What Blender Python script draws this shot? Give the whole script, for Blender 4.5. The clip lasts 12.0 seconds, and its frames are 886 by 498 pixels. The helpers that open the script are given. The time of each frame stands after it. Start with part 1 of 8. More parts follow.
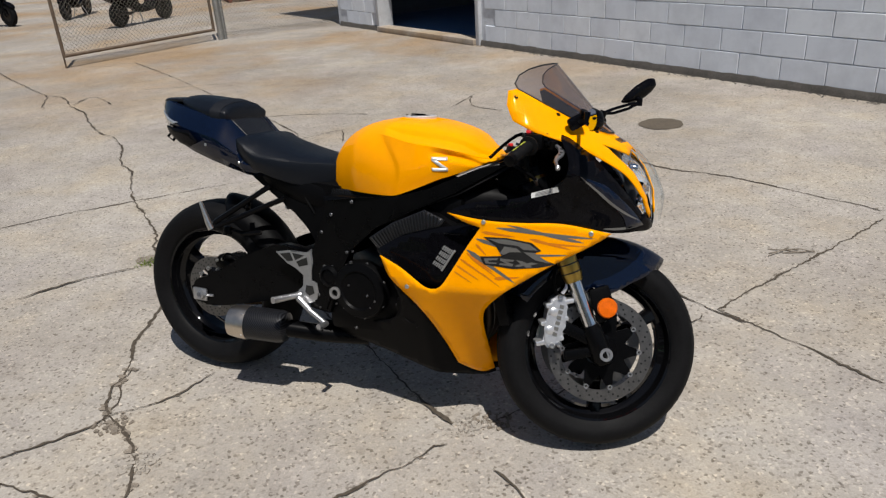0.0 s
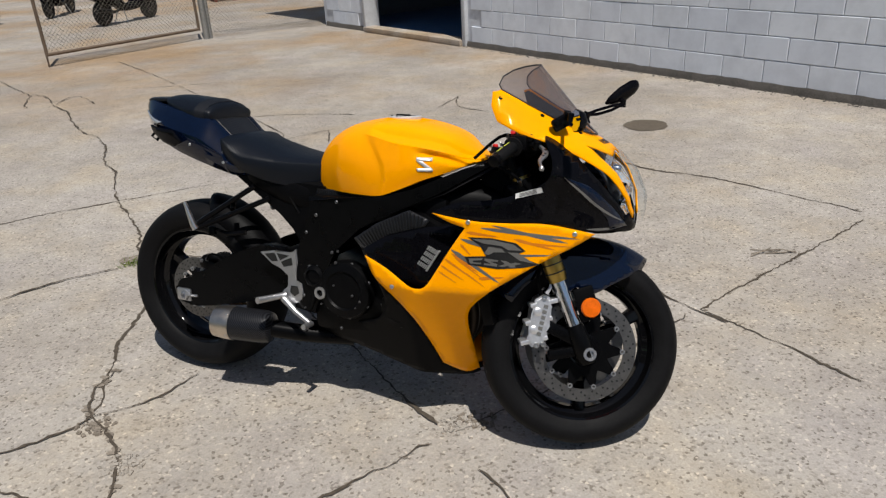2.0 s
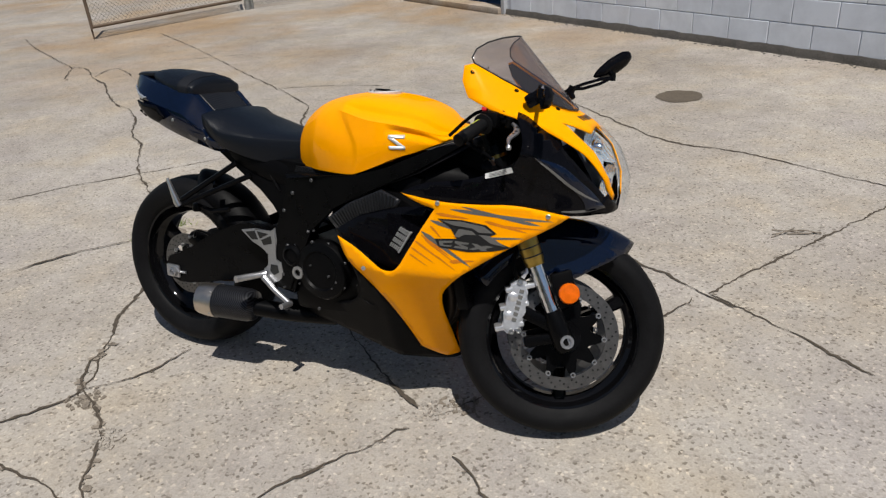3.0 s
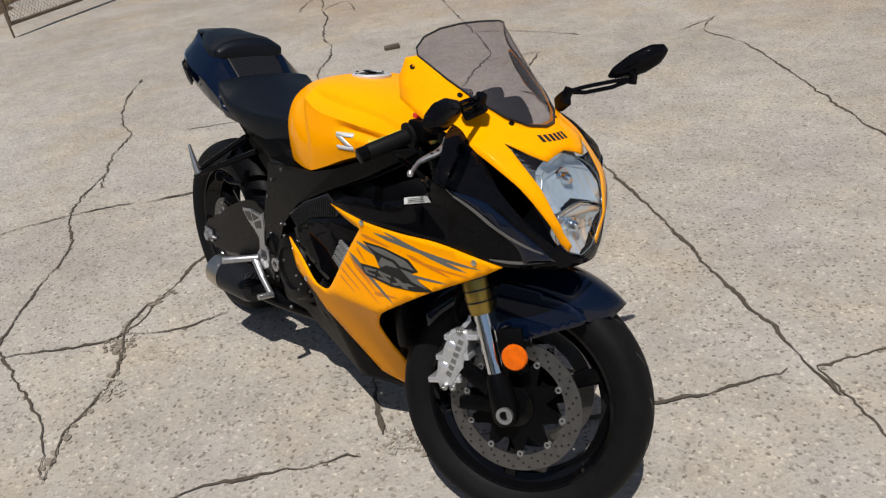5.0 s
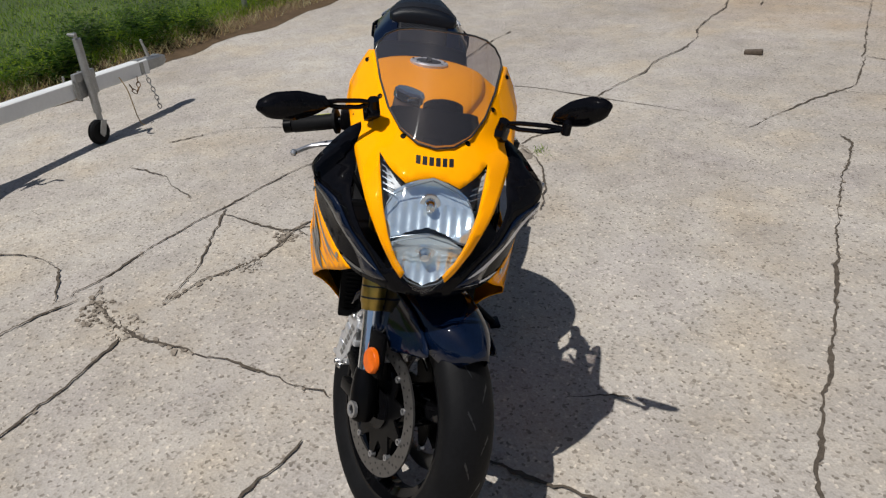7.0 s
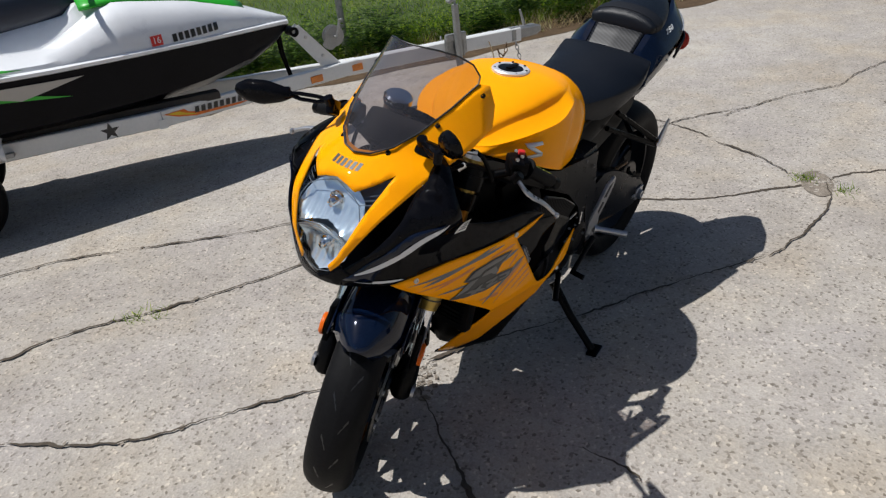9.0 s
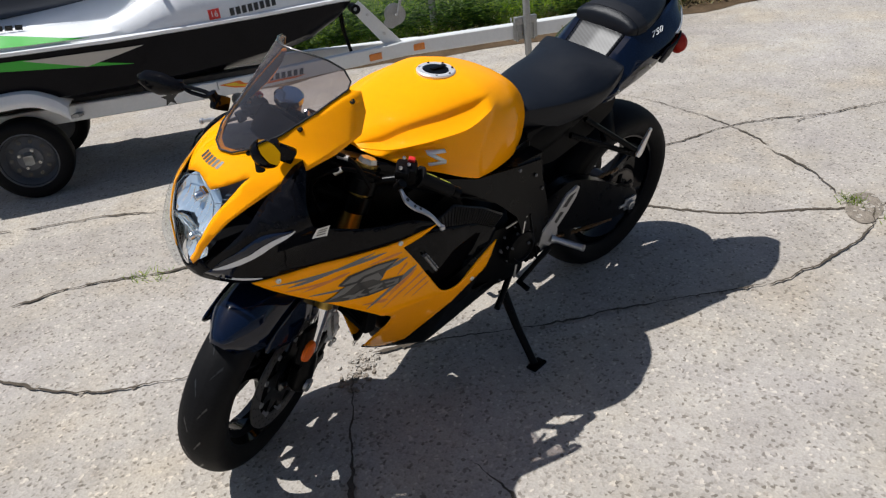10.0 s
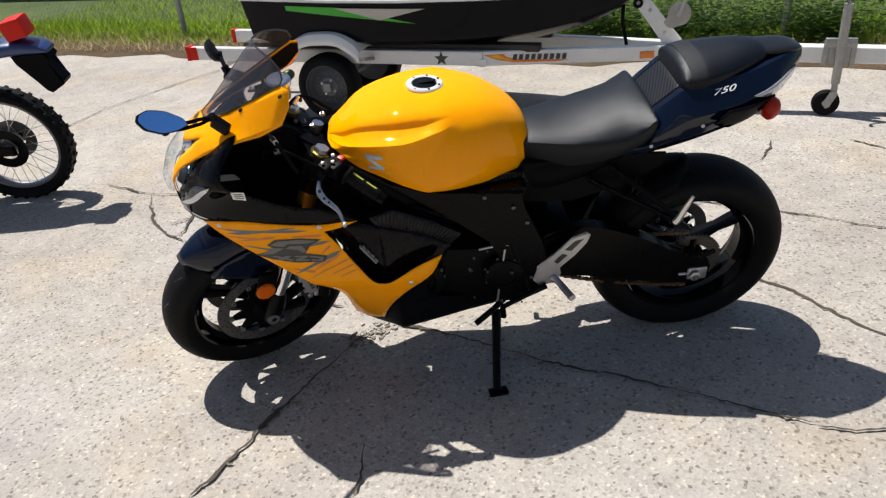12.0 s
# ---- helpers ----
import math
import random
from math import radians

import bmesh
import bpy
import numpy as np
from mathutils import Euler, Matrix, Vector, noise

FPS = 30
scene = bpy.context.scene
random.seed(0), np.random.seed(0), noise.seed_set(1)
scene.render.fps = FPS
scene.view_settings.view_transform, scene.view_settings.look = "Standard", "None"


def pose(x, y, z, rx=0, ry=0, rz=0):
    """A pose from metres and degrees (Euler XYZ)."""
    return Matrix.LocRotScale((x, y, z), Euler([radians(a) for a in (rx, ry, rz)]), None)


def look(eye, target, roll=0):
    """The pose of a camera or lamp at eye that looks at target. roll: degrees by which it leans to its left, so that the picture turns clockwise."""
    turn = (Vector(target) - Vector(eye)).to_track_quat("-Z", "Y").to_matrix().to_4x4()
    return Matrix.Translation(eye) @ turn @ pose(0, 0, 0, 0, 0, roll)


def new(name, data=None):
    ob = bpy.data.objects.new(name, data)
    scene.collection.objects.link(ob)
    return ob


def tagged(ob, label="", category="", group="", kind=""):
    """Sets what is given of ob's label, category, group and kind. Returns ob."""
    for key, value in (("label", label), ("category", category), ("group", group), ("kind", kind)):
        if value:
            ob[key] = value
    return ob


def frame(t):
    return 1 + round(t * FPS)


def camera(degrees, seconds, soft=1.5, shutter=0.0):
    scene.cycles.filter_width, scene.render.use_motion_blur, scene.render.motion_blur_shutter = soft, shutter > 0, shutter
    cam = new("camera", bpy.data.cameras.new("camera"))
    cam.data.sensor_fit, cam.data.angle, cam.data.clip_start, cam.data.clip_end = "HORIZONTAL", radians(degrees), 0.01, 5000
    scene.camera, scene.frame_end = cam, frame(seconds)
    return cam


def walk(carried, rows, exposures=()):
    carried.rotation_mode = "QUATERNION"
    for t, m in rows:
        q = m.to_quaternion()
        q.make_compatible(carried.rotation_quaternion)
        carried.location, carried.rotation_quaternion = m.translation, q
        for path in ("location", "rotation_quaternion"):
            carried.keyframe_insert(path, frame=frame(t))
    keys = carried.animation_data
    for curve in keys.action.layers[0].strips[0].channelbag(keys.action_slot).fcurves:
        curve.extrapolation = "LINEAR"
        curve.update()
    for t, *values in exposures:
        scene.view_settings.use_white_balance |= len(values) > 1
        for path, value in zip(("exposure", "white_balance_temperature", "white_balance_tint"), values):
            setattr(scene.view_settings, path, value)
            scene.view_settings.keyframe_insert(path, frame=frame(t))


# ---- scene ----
from mathutils import geometry

cam = camera(63.4, 12.0, soft=1.3)
PATH = [
    (0, (0.261, 0.253, 1.485), (0.109, 2.069, 0.66), -3.6),
    (0.5, (0.26, 0.252, 1.486), (0.131, 2.071, 0.666), -3.2),
    (1, (0.264, 0.251, 1.484), (0.117, 2.067, 0.66), -3.2),
    (1.5, (0.263, 0.246, 1.486), (0.148, 2.07, 0.675), -2.7),
    (2, (0.267, 0.247, 1.486), (0.152, 2.065, 0.661), -3.1),
    (2.5, (0.338, 0.272, 1.476), (0.158, 2.083, 0.645), -4.3),
    (3, (0.484, 0.345, 1.469), (0.222, 2.117, 0.578), -4.5),
    (3.5, (0.578, 0.527, 1.458), (0.265, 2.293, 0.572), -5.8),
    (3.7, (0.618, 0.594, 1.466), (0.248, 2.341, 0.566), -6.5),
    (5.3, (1.262, 1.074, 1.431), (0.139, 2.426, 0.477), -8.1),
    (5.5, (1.359, 1.145, 1.428), (0.104, 2.414, 0.526), -7.9),
    (6, (1.645, 1.306, 1.431), (0.236, 2.369, 0.49), -5.5),
    (6.5, (1.757, 1.532, 1.405), (0.193, 2.338, 0.453), -6.0),
    (6.7, (1.781, 1.628, 1.412), (0.183, 2.368, 0.462), -5.2),
    (8.3, (1.835, 2.396, 1.412), (0.087, 2.24, 0.452), -6.3),
    (8.5, (1.832, 2.509, 1.406), (0.093, 2.183, 0.474), -8.1),
    (9, (1.879, 2.873, 1.418), (0.213, 2.27, 0.491), -6.7),
    (9.5, (1.785, 3.129, 1.401), (0.177, 2.356, 0.497), -6.4),
    (10, (1.594, 3.39, 1.414), (0.107, 2.455, 0.46), -6.9),
    (10.5, (1.456, 3.731, 1.433), (0.14, 2.524, 0.533), -6.0),
    (11, (1.257, 3.913, 1.418), (0.114, 2.547, 0.508), -6.7),
    (11.5, (1.008, 4.033, 1.426), (0.061, 2.525, 0.514), -6.6),
    (12, (0.751, 4.227, 1.447), (0.079, 2.591, 0.513), -5.1),
]
walk(cam, [(t, look(eye, target, roll)) for t, eye, target, roll in PATH],
     exposures=[(0.0, -0.08, 6500, 10), (5.5, -0.08, 6480, 10), (8.3, -0.12, 6250, 10), (9.2, 0.04, 6200, 10), (10.5, 0.25, 6180, 10), (12.0, 0.46, 6380, 10)])

# ---- sun and sky ----
SUN_AZ, SUN_EL = radians(-67.5), radians(66.2)
world = bpy.data.worlds.new("sky")
scene.world = world
world.use_nodes = True
wn, wl = world.node_tree.nodes, world.node_tree.links
wn.clear()
sky = wn.new("ShaderNodeTexSky")
sky.sky_type, sky.sun_disc = "NISHITA", False
sky.sun_elevation, sky.sun_rotation = SUN_EL, radians(90) - SUN_AZ
sky.air_density, sky.dust_density = 1.0, 1.0
bg, wout = wn.new("ShaderNodeBackground"), wn.new("ShaderNodeOutputWorld")
bg.inputs["Strength"].default_value = 0.06
wl.new(sky.outputs[0], bg.inputs[0])
wl.new(bg.outputs[0], wout.inputs[0])
sun = new("sun", bpy.data.lights.new("sun", "SUN"))
sun.data.energy, sun.data.angle, sun.data.color = 4.9, radians(0.53), (1.0, 0.965, 0.91)
sun_way = Vector((math.cos(SUN_AZ) * math.cos(SUN_EL), math.sin(SUN_AZ) * math.cos(SUN_EL), math.sin(SUN_EL)))
sun.matrix_world = look(sun_way * 30, (0, 0, 0))


# ---- materials ----
def node_mat(name):
    m = bpy.data.materials.new(name)
    m.use_nodes = True
    nt = m.node_tree
    return m, nt.nodes, nt.links, nt.nodes["Principled BSDF"]


def coords(n, l, scale=1.0, kind="Object"):
    if kind == "World":
        g = n.new("ShaderNodeNewGeometry").outputs["Position"]
    else:
        g = n.new("ShaderNodeTexCoord").outputs[kind]
    mp = n.new("ShaderNodeMapping")
    mp.inputs["Scale"].default_value = (scale, scale, scale) if isinstance(scale, (int, float)) else scale
    l.new(g, mp.inputs["Vector"])
    return mp.outputs[0]


def noise_tex(n, l, vec, scale, detail=4.0, rough=0.55):
    t = n.new("ShaderNodeTexNoise")
    t.inputs["Scale"].default_value, t.inputs["Detail"].default_value, t.inputs["Roughness"].default_value = scale, detail, rough
    l.new(vec, t.inputs["Vector"])
    return t.outputs["Fac"]


def ramp(n, l, fac, stops):
    r = n.new("ShaderNodeValToRGB")
    while len(r.color_ramp.elements) < len(stops):
        r.color_ramp.elements.new(0.5)
    for e, (p, c) in zip(r.color_ramp.elements, stops):
        e.position, e.color = p, (*c, 1) if len(c) == 3 else c
    l.new(fac, r.inputs[0])
    return r.outputs[0]


def mixc(n, l, fac, a, b, mode="MIX"):
    x = n.new("ShaderNodeMix")
    x.data_type, x.blend_type = "RGBA", mode
    for sock, v in ((x.inputs[0], fac), (x.inputs[6], a), (x.inputs[7], b)):
        if isinstance(v, bpy.types.NodeSocket):
            l.new(v, sock)
        elif isinstance(v, (int, float)):
            sock.default_value = v
        else:
            sock.default_value = (*v, 1)
    return x.outputs[2]


def bump(n, l, p, height, strength, dist):
    b = n.new("ShaderNodeBump")
    b.inputs["Strength"].default_value, b.inputs["Distance"].default_value = strength, dist
    l.new(height, b.inputs["Height"])
    l.new(b.outputs[0], p.inputs["Normal"])


def surface(name, col, rough=0.5, metal=0.0, coat=0.0, var=0.12, scale=30.0, bumpy=0.0, spec=0.5, coat_rough=0.05):
    """A worn plain material: colour, a little variation at two scales, roughness that follows it."""
    m, n, l, p = node_mat(name)
    v = coords(n, l)
    a, b = noise_tex(n, l, v, scale, 5), noise_tex(n, l, v, scale * 7, 3)
    f = n.new("ShaderNodeMath")
    f.operation = "ADD"
    l.new(a, f.inputs[0])
    l.new(b, f.inputs[1])
    lo, hi = tuple(c * (1 - var) for c in col), tuple(min(1, c * (1 + var)) for c in col)
    half = n.new("ShaderNodeMath")
    half.operation, half.inputs[1].default_value = "MULTIPLY", 0.5
    l.new(f.outputs[0], half.inputs[0])
    l.new(ramp(n, l, half.outputs[0], [(0.3, lo), (0.7, hi)]), p.inputs["Base Color"])
    r = n.new("ShaderNodeMapRange")
    r.inputs["To Min"].default_value, r.inputs["To Max"].default_value = max(0.02, rough * 0.8), min(1, rough * 1.25)
    l.new(a, r.inputs["Value"])
    l.new(r.outputs[0], p.inputs["Roughness"])
    p.inputs["Metallic"].default_value = metal
    p.inputs["Coat Weight"].default_value, p.inputs["Coat Roughness"].default_value = coat, coat_rough
    p.inputs["Specular IOR Level"].default_value = spec
    if bumpy:
        bump(n, l, p, b, bumpy, 0.002)
    return m


def carbon(name, ang=0.6, pitch=260.0):
    """Woven carbon: two crossing sets of fine stripes under clear coat."""
    m, n, l, p = node_mat(name)
    tc = n.new("ShaderNodeTexCoord")
    mp = n.new("ShaderNodeMapping")
    mp.inputs["Rotation"].default_value = (ang, ang, ang)
    l.new(tc.outputs["Object"], mp.inputs[0])
    w = n.new("ShaderNodeTexWave")
    w.wave_type, w.bands_direction, w.wave_profile = "BANDS", "X", "SIN"
    w.inputs["Scale"].default_value = pitch / 6
    l.new(mp.outputs[0], w.inputs["Vector"])
    l.new(ramp(n, l, w.outputs["Fac"], [(0.40, (0.003, 0.003, 0.004)), (0.75, (0.020, 0.021, 0.024))]), p.inputs["Base Color"])
    p.inputs["Roughness"].default_value, p.inputs["Specular IOR Level"].default_value = 0.35, 0.15
    p.inputs["Coat Weight"].default_value = 0.2
    return m


def clear(name, tint, rough=0.02, sheen=0.04, base_mix=0.0):
    """Thin clear plastic: lets light straight through, with a glossy skin."""
    m, n, l, p = node_mat(name)
    out = n["Material Output"]
    t, g, mx, lw = n.new("ShaderNodeBsdfTransparent"), n.new("ShaderNodeBsdfGlossy"), n.new("ShaderNodeMixShader"), n.new("ShaderNodeLayerWeight")
    v = coords(n, l)
    sm = noise_tex(n, l, v, 14, 4)
    tc = ramp(n, l, sm, [(0.3, tuple(c * 0.93 for c in tint)), (0.7, tint)])
    l.new(tc, t.inputs[0])
    g.inputs["Roughness"].default_value = rough
    lw.inputs["Blend"].default_value = 0.5
    l.new(ramp(n, l, lw.outputs["Facing"], [(0.0, (sheen,) * 3), (0.55, (sheen * 1.6,) * 3), (0.8, (0.22,) * 3), (1.0, (0.85,) * 3)]), mx.inputs[0])
    l.new(t.outputs[0], mx.inputs[1])
    l.new(g.outputs[0], mx.inputs[2])
    last = mx.outputs[0]
    if base_mix:
        film, over = n.new("ShaderNodeBsdfDiffuse"), n.new("ShaderNodeMixShader")
        film.inputs[0].default_value = (0.36, 0.34, 0.37, 1)
        over.inputs[0].default_value = base_mix
        l.new(last, over.inputs[1])
        l.new(film.outputs[0], over.inputs[2])
        last = over.outputs[0]
    l.new(last, out.inputs["Surface"])
    return m


YELLOW = surface("yellow_paint", (0.98, 0.36, 0.0), 0.38, coat=0.35, var=0.03, scale=6, coat_rough=0.02, spec=0.0)
BLUEBLACK = surface("blue_black_paint", (0.0016, 0.0048, 0.016), 0.4, coat=0.85, var=0.25, scale=8, coat_rough=0.03, spec=0.0)
GLOSSBLACK = surface("gloss_black_plastic", (0.003, 0.003, 0.004), 0.4, coat=0.24, var=0.3, scale=10, coat_rough=0.03, spec=0.0)
PLASTIC = surface("matt_black_plastic", (0.0022, 0.0022, 0.0026), 0.45, var=0.3, scale=25, bumpy=0.15, spec=0.06)
SATIN = surface("satin_black_metal", (0.0022, 0.0022, 0.0025), 0.28, var=0.3, scale=20, spec=0.09)
ENGINE = surface("engine_black", (0.0022, 0.0022, 0.0025), 0.4, var=0.4, scale=35, bumpy=0.2, spec=0.08)
VINYL = surface("seat_vinyl", (0.003, 0.0045, 0.008), 0.42, var=0.2, scale=120, bumpy=0.25, spec=0.26)
RUBBER = surface("tyre_rubber", (0.0045, 0.0045, 0.005), 0.62, var=0.4, scale=18, bumpy=0.25, spec=0.12)
RIMBLACK = surface("rim_black", (0.003, 0.003, 0.0035), 0.35, coat=0.5, var=0.3, spec=0.0)
STEEL = surface("bright_steel", (0.62, 0.61, 0.59), 0.3, metal=1.0, var=0.12, scale=40)
ALLOY = surface("brushed_alloy", (0.45, 0.45, 0.46), 0.38, metal=0.9, var=0.15, scale=60)
CHROME = surface("chrome", (0.80, 0.81, 0.83), 0.08, metal=1.0, var=0.05)
GOLD = surface("gold_anodised", (0.42, 0.29, 0.07), 0.32, metal=0.9, var=0.12)
DULL = surface("dull_bolt", (0.16, 0.16, 0.165), 0.4, metal=0.9, var=0.3)
TITAN = surface("heat_steel", (0.60, 0.53, 0.45), 0.33, metal=1.0, var=0.12, scale=50)
DISC = surface("brake_disc", (0.16, 0.155, 0.15), 0.38, metal=0.9, var=0.25, scale=60)
HEADER = surface("brown_steel", (0.035, 0.026, 0.02), 0.45, metal=0.8, var=0.35, scale=30)
RIBBED = surface("ribbed_grille", (0.005, 0.005, 0.0055), 0.4, var=0.2, spec=0.2)
CARBON = carbon("carbon_weave", 0.6, 380.0)
CARBON_TAIL = carbon("carbon_weave_tail", 0.35, 420.0)
AMBERPLATE = surface("amber_plate", (0.72, 0.21, 0.015), 0.3, coat=0.4, var=0.2, scale=50)
CALIPER = surface("bright_cast_alloy", (0.70, 0.70, 0.71), 0.30, metal=0.75, var=0.2, scale=90, bumpy=0.2)
FILLER = surface("pale_anodised_metal", (0.66, 0.66, 0.67), 0.35, metal=0.35, var=0.15, scale=60)
AMBER = surface("amber_lens", (0.66, 0.115, 0.003), 0.35, coat=0.2, var=0.25, scale=60, spec=0.15)
REDLENS = surface("red_lens", (0.60, 0.015, 0.006), 0.4, spec=0.15, coat=0.08, var=0.1)
WHITEPLASTIC = surface("white_plastic", (0.75, 0.75, 0.73), 0.4, var=0.04)
GREYDECAL = surface("grey_decal", (0.11, 0.107, 0.10), 0.4, coat=0.4, var=0.1)
INKDECAL = surface("black_decal", (0.008, 0.008, 0.008), 0.4, coat=0.4, var=0.1)
ORANGEDECAL = surface("orange_decal", (0.62, 0.17, 0.0), 0.4, coat=0.4, var=0.15)
MIRROR = surface("mirror_glass", (0.26, 0.50, 0.92), 0.02, metal=1.0, var=0.01)
REFLECTOR = surface("lamp_reflector", (0.78, 0.88, 0.98), 0.2, metal=0.72, var=0.08, scale=60)
VISOR = clear("smoked_visor", (0.60, 0.56, 0.57), 0.02, 0.05, 0.06)
LENS = clear("lamp_lens", (0.90, 0.94, 0.97), 0.02, 0.05)
EYERIM = surface("lamp_rim", (0.22, 0.25, 0.28), 0.25, metal=0.6, var=0.1)
LENSWHITE = surface("silver_lens", (0.42, 0.44, 0.47), 0.12, metal=0.5, coat=0.8, var=0.2, scale=60)
TRIM_GLINT = surface("trim_glint", (0.60, 0.60, 0.61), 0.25, coat=0.5, var=0.1)
CHAINM = surface("rusty_chain", (0.13, 0.075, 0.035), 0.5, metal=0.6, var=0.4, scale=80)


# ---- mesh helpers ----
def finish(name, bm, material, angle=38):
    bmesh.ops.recalc_face_normals(bm, faces=bm.faces)
    me = bpy.data.meshes.new(name)
    bm.to_mesh(me)
    bm.free()
    me.shade_smooth()
    me.set_sharp_from_angle(angle=radians(angle))
    me.materials.append(material)
    return new(name, me)


def part(name, bm, material, parent, label="", angle=38):
    ob = finish(name, bm, material, angle)
    ob.parent = parent
    if label:
        tagged(ob, label=label)
    return ob


def thing(name, m, label, category, group=""):
    ob = new(name)
    ob.empty_display_size = 0.1
    ob.matrix_basis = m
    return tagged(ob, label, category, group)


def piece(name, bm, material, label, category, kind="", group="", m=None):
    ob = finish(name, bm, material)
    if m is not None:
        ob.matrix_basis = m
    return tagged(ob, label, category, group, kind)


def solid(ob, thick=0.003, offset=0.0):
    md = ob.modifiers.new("thickness", "SOLIDIFY")
    md.thickness, md.offset = thick, offset
    return ob


def smooth(pts, n=6, closed=False):
    """Catmull-Rom through points; a point given with one more value than the first ones is a sharp corner."""
    dim = min(len(p) for p in pts)
    out, k = [], len(pts)
    P = [np.array(p[:dim], float) for p in pts]
    sharp = [len(p) > dim for p in pts]
    for i in range(k if closed else k - 1):
        a, b = P[i], P[(i + 1) % k]
        pa = P[i - 1] if (closed or i > 0) and not sharp[i] else a
        pb = P[(i + 2) % k] if (closed or i + 2 < k) and not sharp[(i + 1) % k] else b
        for j in range(n):
            u = j / n
            out.append(0.5 * (2 * a + (b - pa) * u + (2 * pa - 5 * a + 4 * b - pb) * u * u + (3 * a - pa - 3 * b + pb) * u ** 3))
    if not closed:
        out.append(P[-1])
    return out


def loft(bm, rings, closed=True, cap=True):
    rows = [[bm.verts.new(tuple(p)) for p in r] for r in rings]
    k = len(rows[0])
    for a, b in zip(rows, rows[1:]):
        for i in range(k if closed else k - 1):
            j = (i + 1) % k
            bm.faces.new((a[i], a[j], b[j], b[i]))
    if cap and closed:
        for r in (rows[0], rows[-1]):
            bm.faces.new(r)
    return bm


def tube(bm, pts, r, seg=10, cap=True):
    pts = [Vector(p) for p in pts]
    rings, side = [], None
    for i, p in enumerate(pts):
        d = (pts[min(i + 1, len(pts) - 1)] - pts[max(i - 1, 0)]).normalized()
        if side is None:
            side = d.orthogonal().normalized()
        side = (side - d * side.dot(d)).normalized()
        up = d.cross(side)
        rr = r[i] if isinstance(r, (list, tuple)) else r
        rings.append([p + (side * math.cos(a) + up * math.sin(a)) * rr for a in (2 * math.pi * j / seg for j in range(seg))])
    return loft(bm, rings, True, cap)


def lathe(bm, profile, centre, axis="y", seg=32, closed=False):
    """Turns (radius, height) about an axis through centre; closed joins the profile's ends."""
    ax = {"x": ((0, 1, 0), (0, 0, 1), (1, 0, 0)), "y": ((1, 0, 0), (0, 0, 1), (0, 1, 0)), "z": ((1, 0, 0), (0, 1, 0), (0, 0, 1))}
    u, v, w = (Vector(a) for a in (ax[axis] if isinstance(axis, str) else axis))
    c = Vector(centre)
    rows = [[bm.verts.new(c + (u * math.cos(a) + v * math.sin(a)) * r + w * h) for a in (2 * math.pi * j / seg for j in range(seg))] for r, h in profile]
    pairs = list(zip(rows, rows[1:])) + ([(rows[-1], rows[0])] if closed else [])
    for a, b in pairs:
        for i in range(seg):
            j = (i + 1) % seg
            bm.faces.new((a[i], a[j], b[j], b[i]))
    if not closed:
        for r, (rad, _) in ((rows[0], profile[0]), (rows[-1], profile[-1])):
            if rad > 1e-4:
                bm.faces.new(r)
    return bm


def box(bm, centre, size, rot=(0, 0, 0), bevel=0.0, segs=2):
    m = Matrix.LocRotScale(centre, Euler([radians(a) for a in rot]), None) @ Matrix.Diagonal((*size, 1))
    got = bmesh.ops.create_cube(bm, size=1.0, matrix=m)
    if bevel:
        edges = list({e for v in got["verts"] for e in v.link_edges})
        bmesh.ops.bevel(bm, geom=edges, offset=bevel, segments=segs, affect="EDGES", profile=0.6)
    return bm


def plate(bm, outline, place, thick, bevel=0.0):
    """An outline in two numbers, laid into space by place(u, v, w) with w from 0 to thick."""
    lo = [bm.verts.new(place(u, v, 0.0)) for u, v in outline]
    hi = [bm.verts.new(place(u, v, thick)) for u, v in outline]
    k = len(lo)
    faces = [bm.faces.new(lo), bm.faces.new(hi)]
    for i in range(k):
        j = (i + 1) % k
        bm.faces.new((lo[i], lo[j], hi[j], hi[i]))
    if bevel:
        edges = list({e for f in faces for e in f.edges})
        bmesh.ops.bevel(bm, geom=edges, offset=bevel, segments=2, affect="EDGES")
    return bm


def inside(p, poly):
    hit = False
    for (x1, y1), (x2, y2) in zip(poly, poly[1:] + poly[:1]):
        if (y1 > p[1]) != (y2 > p[1]) and p[0] < (x2 - x1) * (p[1] - y1) / (y2 - y1) + x1:
            hit = not hit
    return hit


